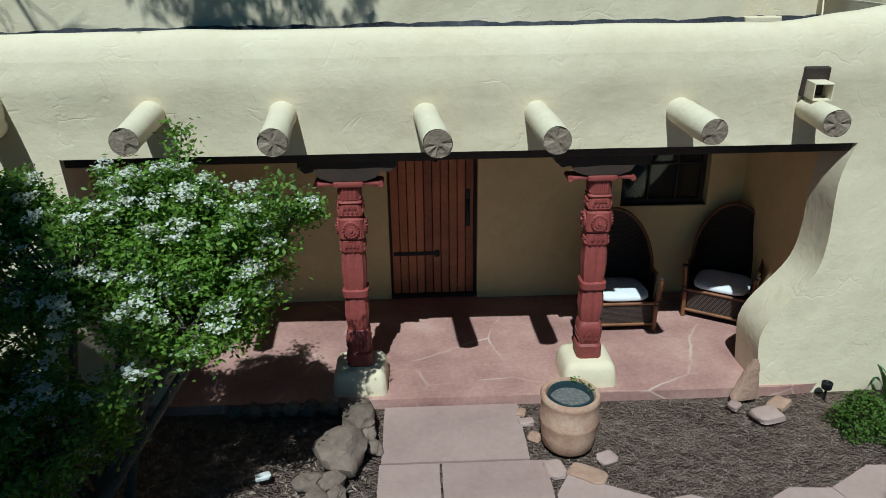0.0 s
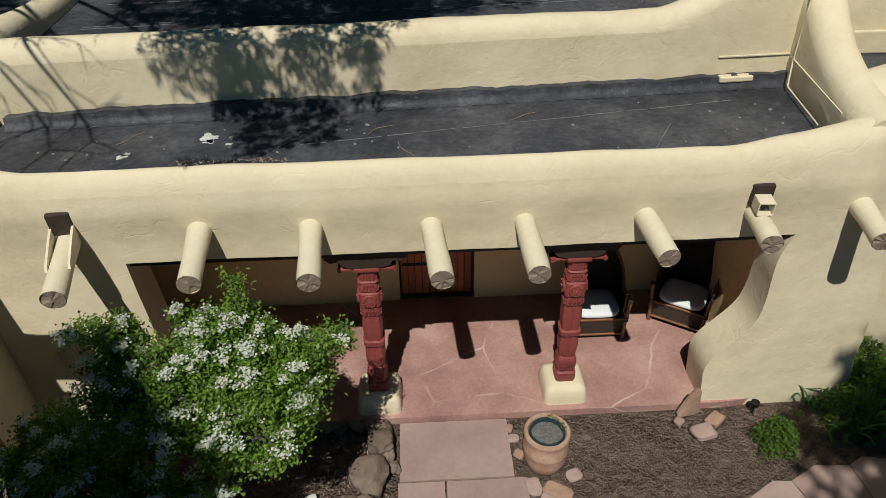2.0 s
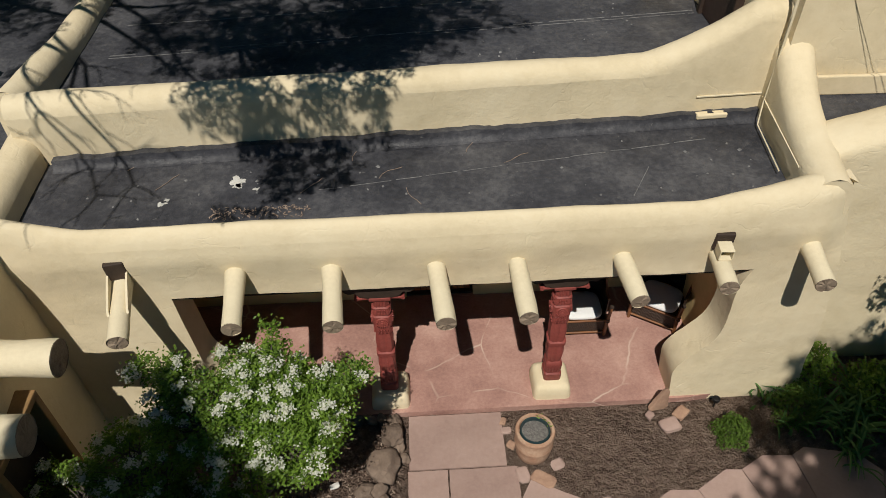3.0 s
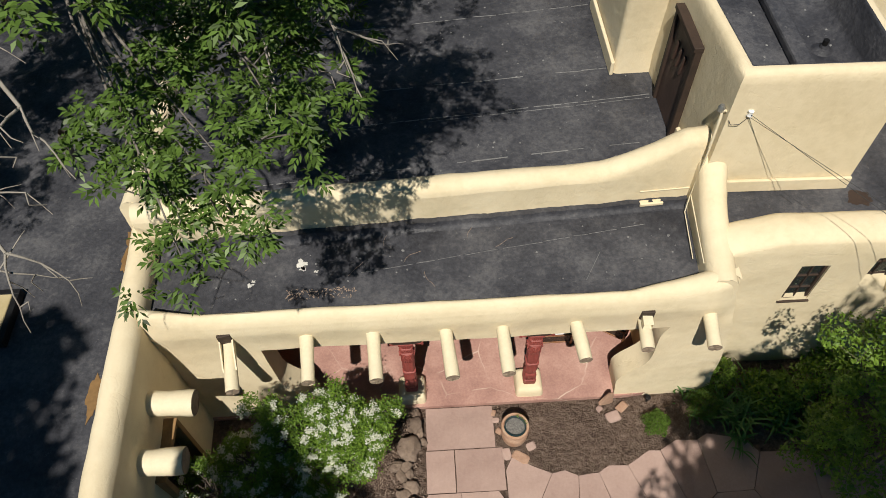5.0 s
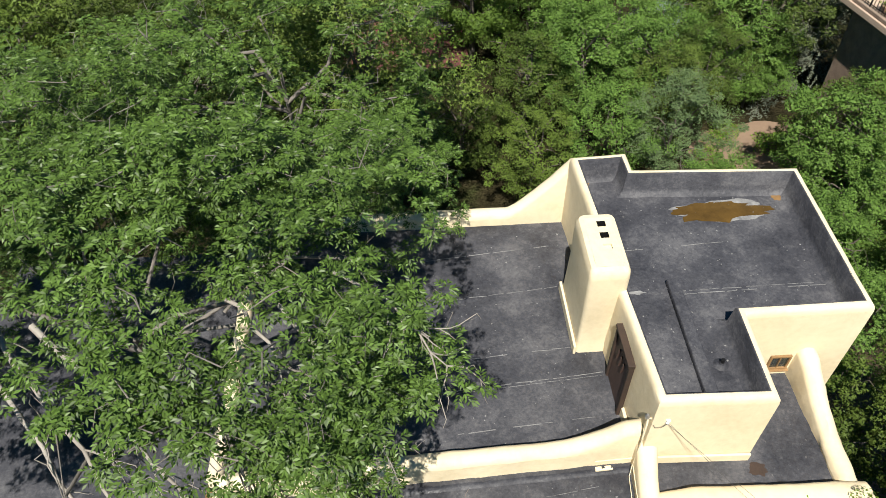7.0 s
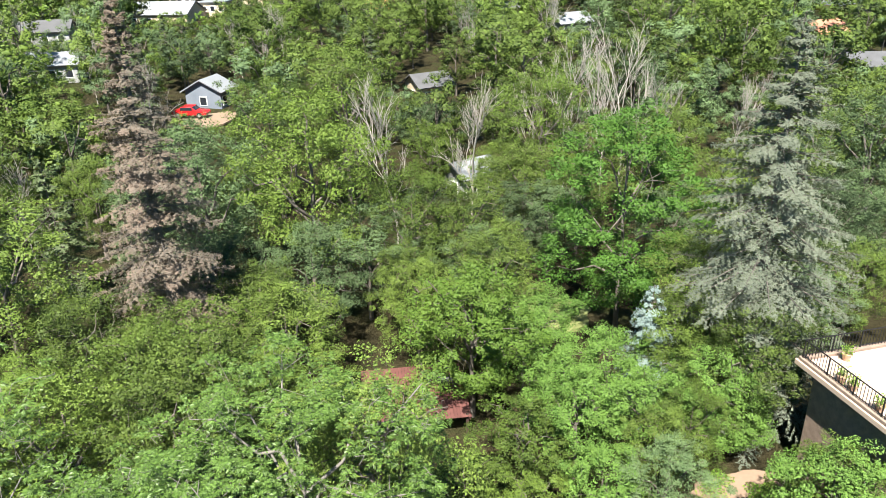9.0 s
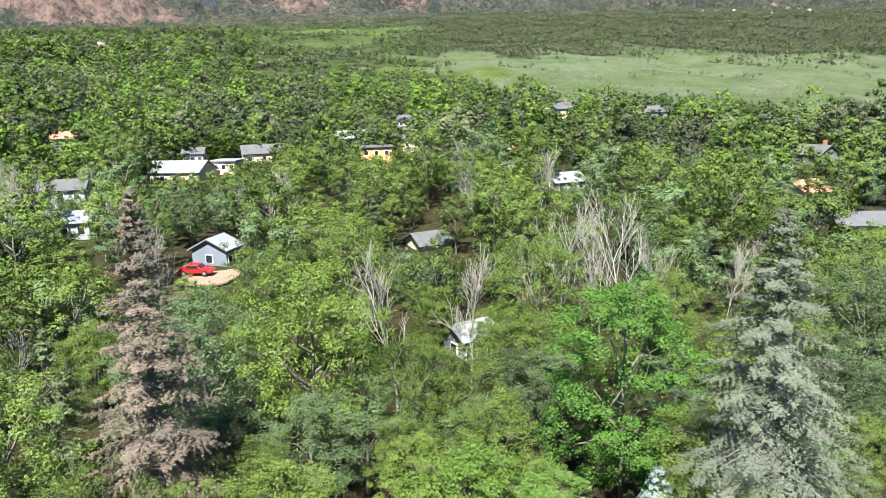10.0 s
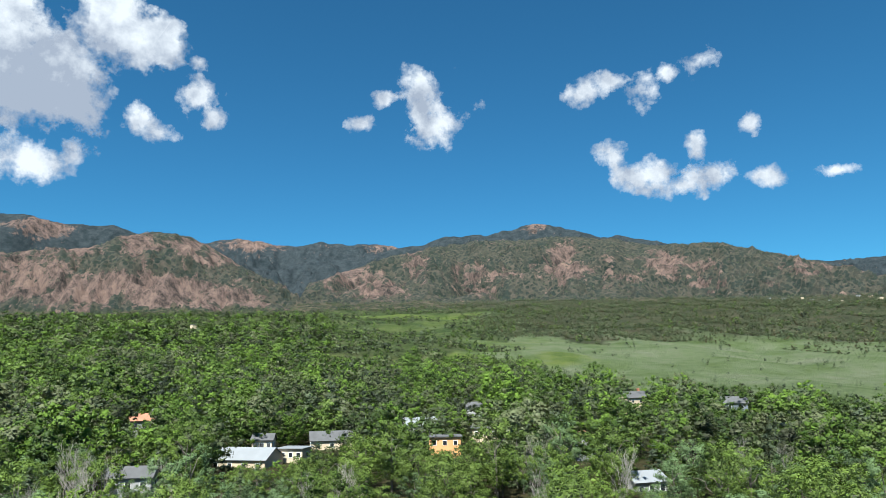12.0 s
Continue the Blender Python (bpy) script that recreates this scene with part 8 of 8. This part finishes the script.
# trees round the yard whose shade and boughs reach it
r_yard = np.random.default_rng(91)
YARD_TREE = tree_meshes("yard_tree", *broadleaf(r_yard, 5.2, 2.2, 1.2, 15000, 0.085, 0.6, tips=120, puff=0.36, limbs=8, trunk_r=0.06), BARK, LEAF_HAW)
plant_tree("garden_tree", YARD_TREE, (9.1, -1.9, -0.1), 0.80, 0.4, "small leafy green tree in the shaded bed")
plant_tree("garden_tree", YARD_TREE, (11.0, -1.0, -0.1), 0.92, 2.0, "small leafy green tree beside the low wing")
SHADE_TREE = tree_meshes("shade_tree", *broadleaf(r_yard, 15, 3.0, 4.5, 26000, 0.27, 0.6, tips=150, puff=0.85, limbs=10, trunk_r=0.22), BARK, LEAF_ASH)
# placed mostly out of view for their shade; the last two block sky light
for k, (x, y, q) in enumerate([(8.4, -9.2, 1.0), (7.2, -10.0, 0.92), (6.4, -11.2, 0.95), (10.8, -8.8, 1.05), (9.0, -12.6, 1.0), (13.0, -4.2, 0.8), (14.0, -0.8, 0.62)]):
    plant_tree("shade_tree", SHADE_TREE, (x, y, -0.1), q, k * 1.1, "tall leafy green tree at the yard's edge", group="tall trees round the yard")
SLIM_TREE = tree_meshes("slim_tree", *broadleaf(r_yard, 13, 1.05, 6.6, 6000, 0.22, 0.6, tips=90, puff=0.42, limbs=9, trunk_r=0.12), BARK, LEAF_ASH)
# out of view, crowns kept narrow so their shade misses the walls
for k, (x, y, q) in enumerate([(-2.15, -7.4, 0.93), (-2.0, -9.0, 1.0), (-6.2, -8.8, 1.3), (-7.6, -9.8, 1.3)]):
    plant_tree("slim_tree", SLIM_TREE, (x, y, -0.1), q, k * 1.9, "slim upright leafy tree at the yard's edge", group="slim trees round the yard")


# ---- houses in the valley ----
def gable_house(x, y, roof_z, w, d, turn, roof_mat, wall_mat, label, storeys=1, flat=False, chimney_mat=None, rows=3):
    """A far house with eaves, roof planes, windows and a door."""
    g = land(x, y)
    rise = 0.25 if flat else min(2.2, d * 0.26)
    wall_h = max(2.7 * storeys, roof_z - rise - g)
    base = roof_z - rise - wall_h
    ob = thing("house", label, "house", pose(x, y, base, 0, 0, turn))
    part("wall", boxed((w, d, wall_h + 0.05), (0, 0, wall_h / 2), 0.03), wall_mat, ob)
    o = 0.45
    if flat:
        part("roof", boxed((w + 2 * o, d + 2 * o, 0.25), (0, 0, wall_h + 0.14), 0.03), roof_mat, ob)
    else:
        for sy in (-1, 1):
            b = bmesh.new()
            a = math.atan2(rise, d / 2)
            L = math.hypot(d / 2 + o, (d / 2 + o) * math.tan(a))
            m = Matrix.Translation((0, sy * (d / 2 + o) / 2, wall_h + rise - (d / 2 + o) * math.tan(a) / 2 + 0.06)) @ Matrix.Rotation(-sy * a, 4, 'X')
            bmesh.ops.create_cube(b, size=1, matrix=m @ Matrix.Diagonal((w + 2 * o, L, 0.14, 1)))
            part("roof_slope", b, roof_mat, ob)
        for sx in (-1, 1):
            b = bmesh.new()
            vs = [b.verts.new((sx * w / 2, -d / 2, wall_h)), b.verts.new((sx * w / 2, d / 2, wall_h)), b.verts.new((sx * w / 2, 0, wall_h + rise))]
            ws = [b.verts.new((sx * (w / 2 - 0.15), v.co.y, v.co.z)) for v in vs]
            b.faces.new(vs), b.faces.new(ws[::-1])
            for k in range(3):
                b.faces.new((vs[k], vs[(k + 1) % 3], ws[(k + 1) % 3], ws[k]))
            part("gable", b, wall_mat, ob)
    for s in range(storeys):
        zc = wall_h - 1.35 - 2.7 * s
        for k in range(rows):
            wx = (k + 0.5) / rows * w - w / 2
            win = part("window", boxed((1.15, 0.10, 1.25), (wx, -d / 2 - 0.01, zc), 0.02), TRIM_WHITE, ob, "white-framed window")
            part("pane", boxed((0.95, 0.04, 1.05), (wx, -d / 2 - 0.062, zc)), DARK_PANE, win, "dark window glass")
        for sx in (-1, 1):
            win = part("window", boxed((0.10, 1.1, 1.2), (sx * (w / 2 + 0.01), 0, zc), 0.02), TRIM_WHITE, ob, "white-framed window")
            part("pane", boxed((0.04, 0.9, 1.0), (sx * (w / 2 + 0.062), 0, zc)), DARK_PANE, win, "dark window glass")
    if chimney_mat:
        part("chimney", boxed((0.8, 0.8, 2.2), (w * 0.3, 0.5, wall_h + rise + 0.2), 0.03), chimney_mat, ob, "brick chimney")
    return ob


TRIM_WHITE = surface("white_trim", (0.6, 0.6, 0.58), (0.78, 0.78, 0.76), 1, 10, 0.7, 0.1)
DARK_PANE = surface("dark_pane", (0.012, 0.014, 0.018), (0.03, 0.034, 0.04), 1, 8, 0.08, 0.0)

gable_house(-50.4, 163.5, 10.7, 14, 9, -12, ROOF_PALE, WALL_TAN, "long house with a pale metal roof among trees", rows=4)
gable_house(-40.5, 169.4, 10.2, 6, 5, -12, ROOF_PALE, WALL_TAN, "open carport with a pale flat roof", flat=True)
gable_house(-36.9, 194.8, 12.0, 11, 8, 15, ROOF_GREY, WALL_TAN, "low house with a grey shingle roof")
gable_house(-15.7, 231.1, 13.5, 12, 9, 28, ROOF_PALE, WALL_WHITE, "two-storey white house with a pale roof", 2)
gable_house(-5.2, 183.6, 11.4, 8, 6, 4, ROOF_GREY, WALL_ORANGE, "flat-roofed orange stucco house with solar panels", flat=True)
gable_house(33.4, 209.7, 10.1, 7, 7, 62, ROOF_RED, WALL_WHITE, "small white house with an orange roof")
gable_house(66.3, 287.0, 19.6, 12, 9, 30, ROOF_GREY, WALL_TAN, "tan house with a grey-brown gable roof", 2, chimney_mat=ROOF_RED)
gable_house(95.6, 258.1, 18.0, 8, 8, -10, ROOF_GREY, WALL_BLUE, "tall dark blue-grey house", 2, rows=2)
gable_house(109.8, 176.7, 8.6, 9, 9, -62, ROOF_GREY, WALL_BLUE, "blue-grey house with white windows and a steep gable", 2, chimney_mat=ROOF_RED)
gable_house(85.1, 137.0, 4.8, 8, 8, 20, ROOF_RED, WALL_TAN, "house with a red tile hip roof", rows=3)
gable_house(74.6, 102.4, 4.0, 9, 6, -8, ROOF_GREY, WALL_TAN, "low house with a dark grey roof")
gable_house(30.6, 181.8, 6.6, 9, 6, -8, ROOF_GREY, WALL_ORANGE, "wooden house with a dark grey roof")
gable_house(35.0, 140.3, 7.6, 7, 6, 20, ROOF_PALE, WALL_WHITE, "white house behind bleached dead trees")
gable_house(-23.6, 89.4, 6.3, 3.8, 5, 74, ROOF_PALE, WALL_BLUE, "blue-grey cottage beside a gravel drive", rows=2)
gable_house(-97.1, 211.8, 16.6, 8, 7, 30, ROOF_RED, WALL_WHITE, "red-roofed house with a tall white chimney", chimney_mat=WALL_WHITE)
gable_house(-61.0, 129.3, 10.6, 8, 6, 10, ROOF_GREY, WALL_WHITE, "small grey house in the trees")
gable_house(-49.1, 103.7, 8.3, 7, 5, 8, ROOF_PALE, WALL_WHITE, "small house with a white roof in the trees")
gable_house(7.6, 57.5, 3.3, 3.6, 3.6, 30, ROOF_PALE, WALL_WHITE, "shed with a pale blue-white roof behind dead trees")
gable_house(5.4, 213.8, 11.3, 8, 6, 8, ROOF_GREY, WALL_TAN, "grey house with a balcony in the trees", flat=True)
gable_house(2.8, 253.8, 17.4, 6, 6, 5, ROOF_GREY, WALL_WHITE, "pale two-storey house in the trees", 2, rows=2)
gable_house(-51.2, 179.8, 12.6, 5, 5, 5, ROOF_GREY, WALL_TAN, "small grey-roofed house behind the long house")
gable_house(5.2, 95.0, 4.8, 5, 5, 25, ROOF_GREY, WALL_TAN, "brown shed among the trees", rows=2)
for k, (az, d, s) in enumerate([(26.5, 1640, 9), (27.2, 1600, 8), (28.3, 1650, 10), (24.8, 1700, 8), (25.4, 1660, 9), (29.0, 1620, 9), (22.6, 1720, 8), (-21.5, 800, 7), (-17.5, 900, 7), (29.6, 1600, 9), (23.6, 1690, 8)]):
    hx, hy = CENTRE[0] + d * math.sin(radians(az)), CENTRE[1] + d * math.cos(radians(az))
    hz = max(land(hx, hy), mountain(d, az, hx, hy)[0]) if d > 1300 else land(hx, hy)
    ob = thing("house", "distant pale house on the wooded slope", "house", pose(hx, hy, hz - 1, 0, 0, 20 * k), "distant houses on the slope")
    part("wall", boxed((s * 0.9, s * 0.7, 4.5), (0, 0, 2.25), 0.1), (WALL_WHITE, WALL_TAN)[k % 2], ob)
    part("roof", boxed((s * 1.0, s * 0.8, 0.7), (0, 0, 4.8), 0.2), ROOF_GREY, ob)


def red_car(m):
    ob = thing("car", "red saloon car parked on the drive", "car", m)
    prof = [(-2.15, 0.35), (-2.2, 0.62), (-1.9, 0.80), (-0.95, 0.88), (-0.35, 1.36), (0.85, 1.38), (1.55, 0.92), (2.1, 0.86), (2.2, 0.6), (2.12, 0.35)]
    bm = bmesh.new()
    for y, k in ((-0.85, 0.94), (-0.78, 1.0), (0.78, 1.0), (0.85, 0.94)):
        for px, pz in prof:
            bm.verts.new((px * k, y, 0.35 + (pz - 0.35) * k))
    bm.verts.ensure_lookup_table()
    n = len(prof)
    for j in range(3):
        for i in range(n):
            bm.faces.new((bm.verts[j * n + i], bm.verts[j * n + (i + 1) % n], bm.verts[(j + 1) * n + (i + 1) % n], bm.verts[(j + 1) * n + i]))
    bm.faces.new([bm.verts[i] for i in range(n)])
    bm.faces.new([bm.verts[3 * n + i] for i in range(n)][::-1])
    part("body", bm, RED_PAINT, ob, round_off=40)
    part("windscreen", boxed((0.08, 1.35, 0.55), (-0.66, 0, 1.12), 0.01, Matrix.Rotation(radians(50), 3, 'Y')), DARK_PANE, ob)
    part("rear_window", boxed((0.08, 1.35, 0.6), (1.22, 0, 1.15), 0.01, Matrix.Rotation(radians(-55), 3, 'Y')), DARK_PANE, ob)
    for sy in (-0.86, 0.86):
        part("side_window", boxed((1.5, 0.02, 0.36), (0.25, sy, 1.12), 0.005), DARK_PANE, ob)
        for px in (-1.35, 1.35):
            b = bmesh.new()
            tube(b, (px, sy - 0.1, 0.33), (px, sy + 0.1, 0.33), 0.33, sides=18)
            wheel = part("wheel", b, IRON, ob)
            b = bmesh.new()
            s = math.copysign(1, sy)
            tube(b, (px, sy + s * 0.09, 0.33), (px, sy + s * 0.115, 0.33), 0.2, sides=14)
            part("rim", b, METAL, wheel)
    return ob


red_car(pose(-24.6, 83.2, land(-24.6, 83.2) + 0.12, 0, 0, 172))
flat_patch("drive", -22.8, 82.5, land(-22.8, 82.5) - 0.1, 3.2, 5.0, DIRT, 51, "bare gravel drive beside the cottage", "drive", 0.2, 0.3, "structure")

# ---- red deck and neighbour's terrace ----
def red_deck():
    ob = thing("wooden_deck", "red-stained board deck under the trees", "deck", pose(1.6, 26.3, 0, 0, 0, 3), kind="structure")
    z0 = -0.1
    for i in range(32):
        part("deck_board", boxed((0.165, 5.0, 0.04), (-2.7 + 0.175 * i, 0, z0), 0.006), DECK_RED, ob)
    for sx in (-2.6, 2.6):
        for sy in (-2.3, 2.3):
            part("deck_post", boxed((0.14, 0.14, 1.8), (sx, sy, -0.95), 0.01), DARK_WOOD, ob)
    for sx in (-2.7, 2.72):
        part("rim_board", boxed((0.05, 5.0, 0.2), (sx, 0, z0 - 0.1), 0.01), DECK_RED, ob)
    return ob


red_deck()
bbq = thing("smoker", "dark barrel smoker standing on the deck", "smoker", pose(3.4, 26.0, -0.08))
b = bmesh.new()
tube(b, (-0.5, 0, 0.9), (0.5, 0, 0.9), 0.26, sides=20)
part("barrel", b, IRON, bbq, round_off=40)
for sx in (-0.35, 0.35):
    part("leg", boxed((0.05, 0.4, 0.7), (sx, 0, 0.35), 0.01), IRON, bbq)


def terrace():
    """The neighbouring house's roof terrace with an iron railing."""
    ob = thing("terrace_house", "stone house with a pale roof terrace and iron rail", "house", pose(18.76, 20.1, 0, 0, 0, 10))
    z = 4.7
    part("wall", boxed((14, 12, 6.6), (7.4, -6.4, 1.3), 0.05), STONE, ob, "rough stone wall")
    part("terrace_floor", boxed((14.6, 12.6, 0.25), (7.1, -6.1, z - 0.02), 0.03), TERRACE, ob, "pale pink terrace floor with a stone edge")
    part("kerb", boxed((14.4, 0.25, 0.16), (7.1, 0.0, z + 0.18), 0.03), STONE, ob)
    part("kerb", boxed((0.25, 12.2, 0.16), (0.0, -6.1, z + 0.18), 0.03), STONE, ob)
    for (ax, ay, bx, by) in ((0.02, 0.0, 14.2, 0.0), (0.0, -0.02, 0.0, -12.0)):
        n = int(max(abs(bx - ax), abs(by - ay)) / 0.16)
        rail = part("railing", boxed((abs(bx - ax) + 0.04, abs(by - ay) + 0.04, 0.04), ((ax + bx) / 2, (ay + by) / 2, z + 1.10), 0.004), IRON, ob, "black iron railing")
        part("lower_rail", boxed((abs(bx - ax) + 0.03, abs(by - ay) + 0.03, 0.03), ((ax + bx) / 2, (ay + by) / 2, z + 0.36), 0.004), IRON, rail)
        for k in range(n + 1):
            u = k / n
            t = 0.045 if k % 9 == 0 else 0.018
            part("baluster", boxed((t, t, 0.85), (ax + (bx - ax) * u, ay + (by - ay) * u, z + 0.68)), IRON, rail)
    return ob


TERRACE = surface("pale_pink_terrace", (0.36, 0.265, 0.20), (0.48, 0.37, 0.29), 0.6, 9, 0.85, 0.2)
terrace()
for k, (px, py) in enumerate([(19.45, 18.3), (19.55, 17.7), (19.8, 16.3), (20.6, 19.9)]):
    p = thing("flower_pot", "clay pot with green plant on the terrace", "plant pot", pose(px, py, 4.8), "pots on the terrace")
    part("pot", lathe(bmesh.new(), [(0.13, 0.0), (0.19, 0.28), (0.21, 0.34), (0.18, 0.34)], 18), TERRACOTTA, p, round_off=50)
    rr_ = np.random.default_rng(60 + k)
    part("plant", mesh_from("plant", *leaf_quads(rr_.normal(size=(220, 3)) * 0.14 + np.array([0, 0, 0.5]), 0.09, 0.5, rr_)), LEAF_HAW, p)["kind"] = "stuff"
flat_patch("bare_ground", 16.6, 17.8, land(16.6, 17.8) - 0.38, 2.9, 2.3, DIRT, 64, "bare trodden dirt behind the house", "ground", 0.5, 0.25, "structure")
low_shrub((17.3, 18.3, land(17.3, 18.3)), 1.0, 0.5, 41, "low green ground cover on the dirt", LEAF_HAW, 0.12, 1500)
for k, (gx, gy) in enumerate([(14.6, 17.0), (15.0, 18.9), (14.2, 18.0), (16.2, 16.2), (15.6, 19.6), (18.4, 16.6)]):
    low_shrub((gx, gy, land(gx, gy) - 0.1), 0.75, 0.5, 42 + k, "tuft of green weeds at the edge of the dirt", LEAF_HAW, 0.10, 900)
flat_patch("dry_grass", 10.6, 35.2, land(10.6, 35.2) - 0.35, 3.0, 2.6, MEADOW_GRASS, 63, "mown grass clearing among the trees", "grass", 0.5, 0.25, "structure")


# ---- clouds ----
def cloud(label, puffs, material=CLOUD):
    """Sheets of cloud far beyond the mountains, square to the valley; (bearing, elevation, width, height) in degrees."""
    ob = thing("cloud", label, "cloud", kind="structure")
    for az, el, w, h in puffs:
        d = 4750.0
        a, e = radians(az), radians(el)
        c = Vector((d * math.cos(e) * math.sin(a), d * math.cos(e) * math.cos(a), d * math.sin(e) + EYE_Z))
        right = Vector((math.cos(a), -math.sin(a), 0))
        up = right.cross(-c.normalized()) * -1
        if up.z < 0:
            up = -up
        hw, hh = d * math.tan(radians(w / 2)), d * math.tan(radians(h / 2))
        me = mesh_from("puff", [c - right * hw - up * hh, c + right * hw - up * hh, c + right * hw + up * hh, c - right * hw + up * hh], [(0, 1, 2, 3)])
        uv = me.uv_layers.new(name="UVMap")
        uv.data.foreach_set("uv", [0, 0, 1, 0, 1, 1, 0, 1])
        p = part("puff", me, material, ob)
        p.visible_shadow = False
    return ob


cloud("tall white fair-weather cloud above the mountains", [(-3.6, 23.3, 5.6, 5.6), (-2.0, 20.4, 7.5, 4.8), (-3.6, 21.4, 6.0, 5.0), (-6.8, 22.4, 3.0, 2.6), (-8.9, 20.3, 3.2, 1.9)])
cloud("long flat white fair-weather cloud", [(15.0, 15.4, 8.0, 3.6), (19.6, 15.0, 9.0, 3.8), (12.2, 17.2, 4.0, 3.4), (18.6, 17.2, 2.6, 3.8), (22.8, 14.5, 5.6, 2.4), (17.0, 14.4, 8.0, 3.0)])
cloud("torn wisps of white cloud", [(10.4, 22.3, 4.6, 2.9), (14.4, 22.0, 4.2, 4.2), (12.6, 22.8, 4.2, 2.4), (19.6, 23.4, 4.0, 3.4), (16.8, 22.9, 2.4, 2.0), (22.5, 18.5, 2.8, 2.4)])
cloud("small flat white cloud", [(27.8, 14.2, 3.4, 1.5)])
cloud("large grey-bottomed white cumulus cloud", [(-35.1, 22.6, 12.1, 12.1), (-31.7, 21.0, 8.6, 9.6), (-28.5, 25.4, 10.0, 8.0), (-33.4, 19.9, 11.0, 6.5), (-26.1, 25.4, 5.6, 5.9)], CLOUD_THICK)
cloud("torn white wisps beside the large cumulus", [(-22.3, 21.7, 5.9, 5.4), (-25.6, 19.1, 5.0, 3.7), (-20.7, 20.2, 3.7, 2.5), (-22.0, 24.0, 2.8, 2.8), (-24.4, 24.5, 4.6, 4.8)])
cloud("low white cloud beside the large cumulus", [(-33.6, 15.6, 8.0, 5.0), (-30.6, 16.8, 3.6, 2.8)])
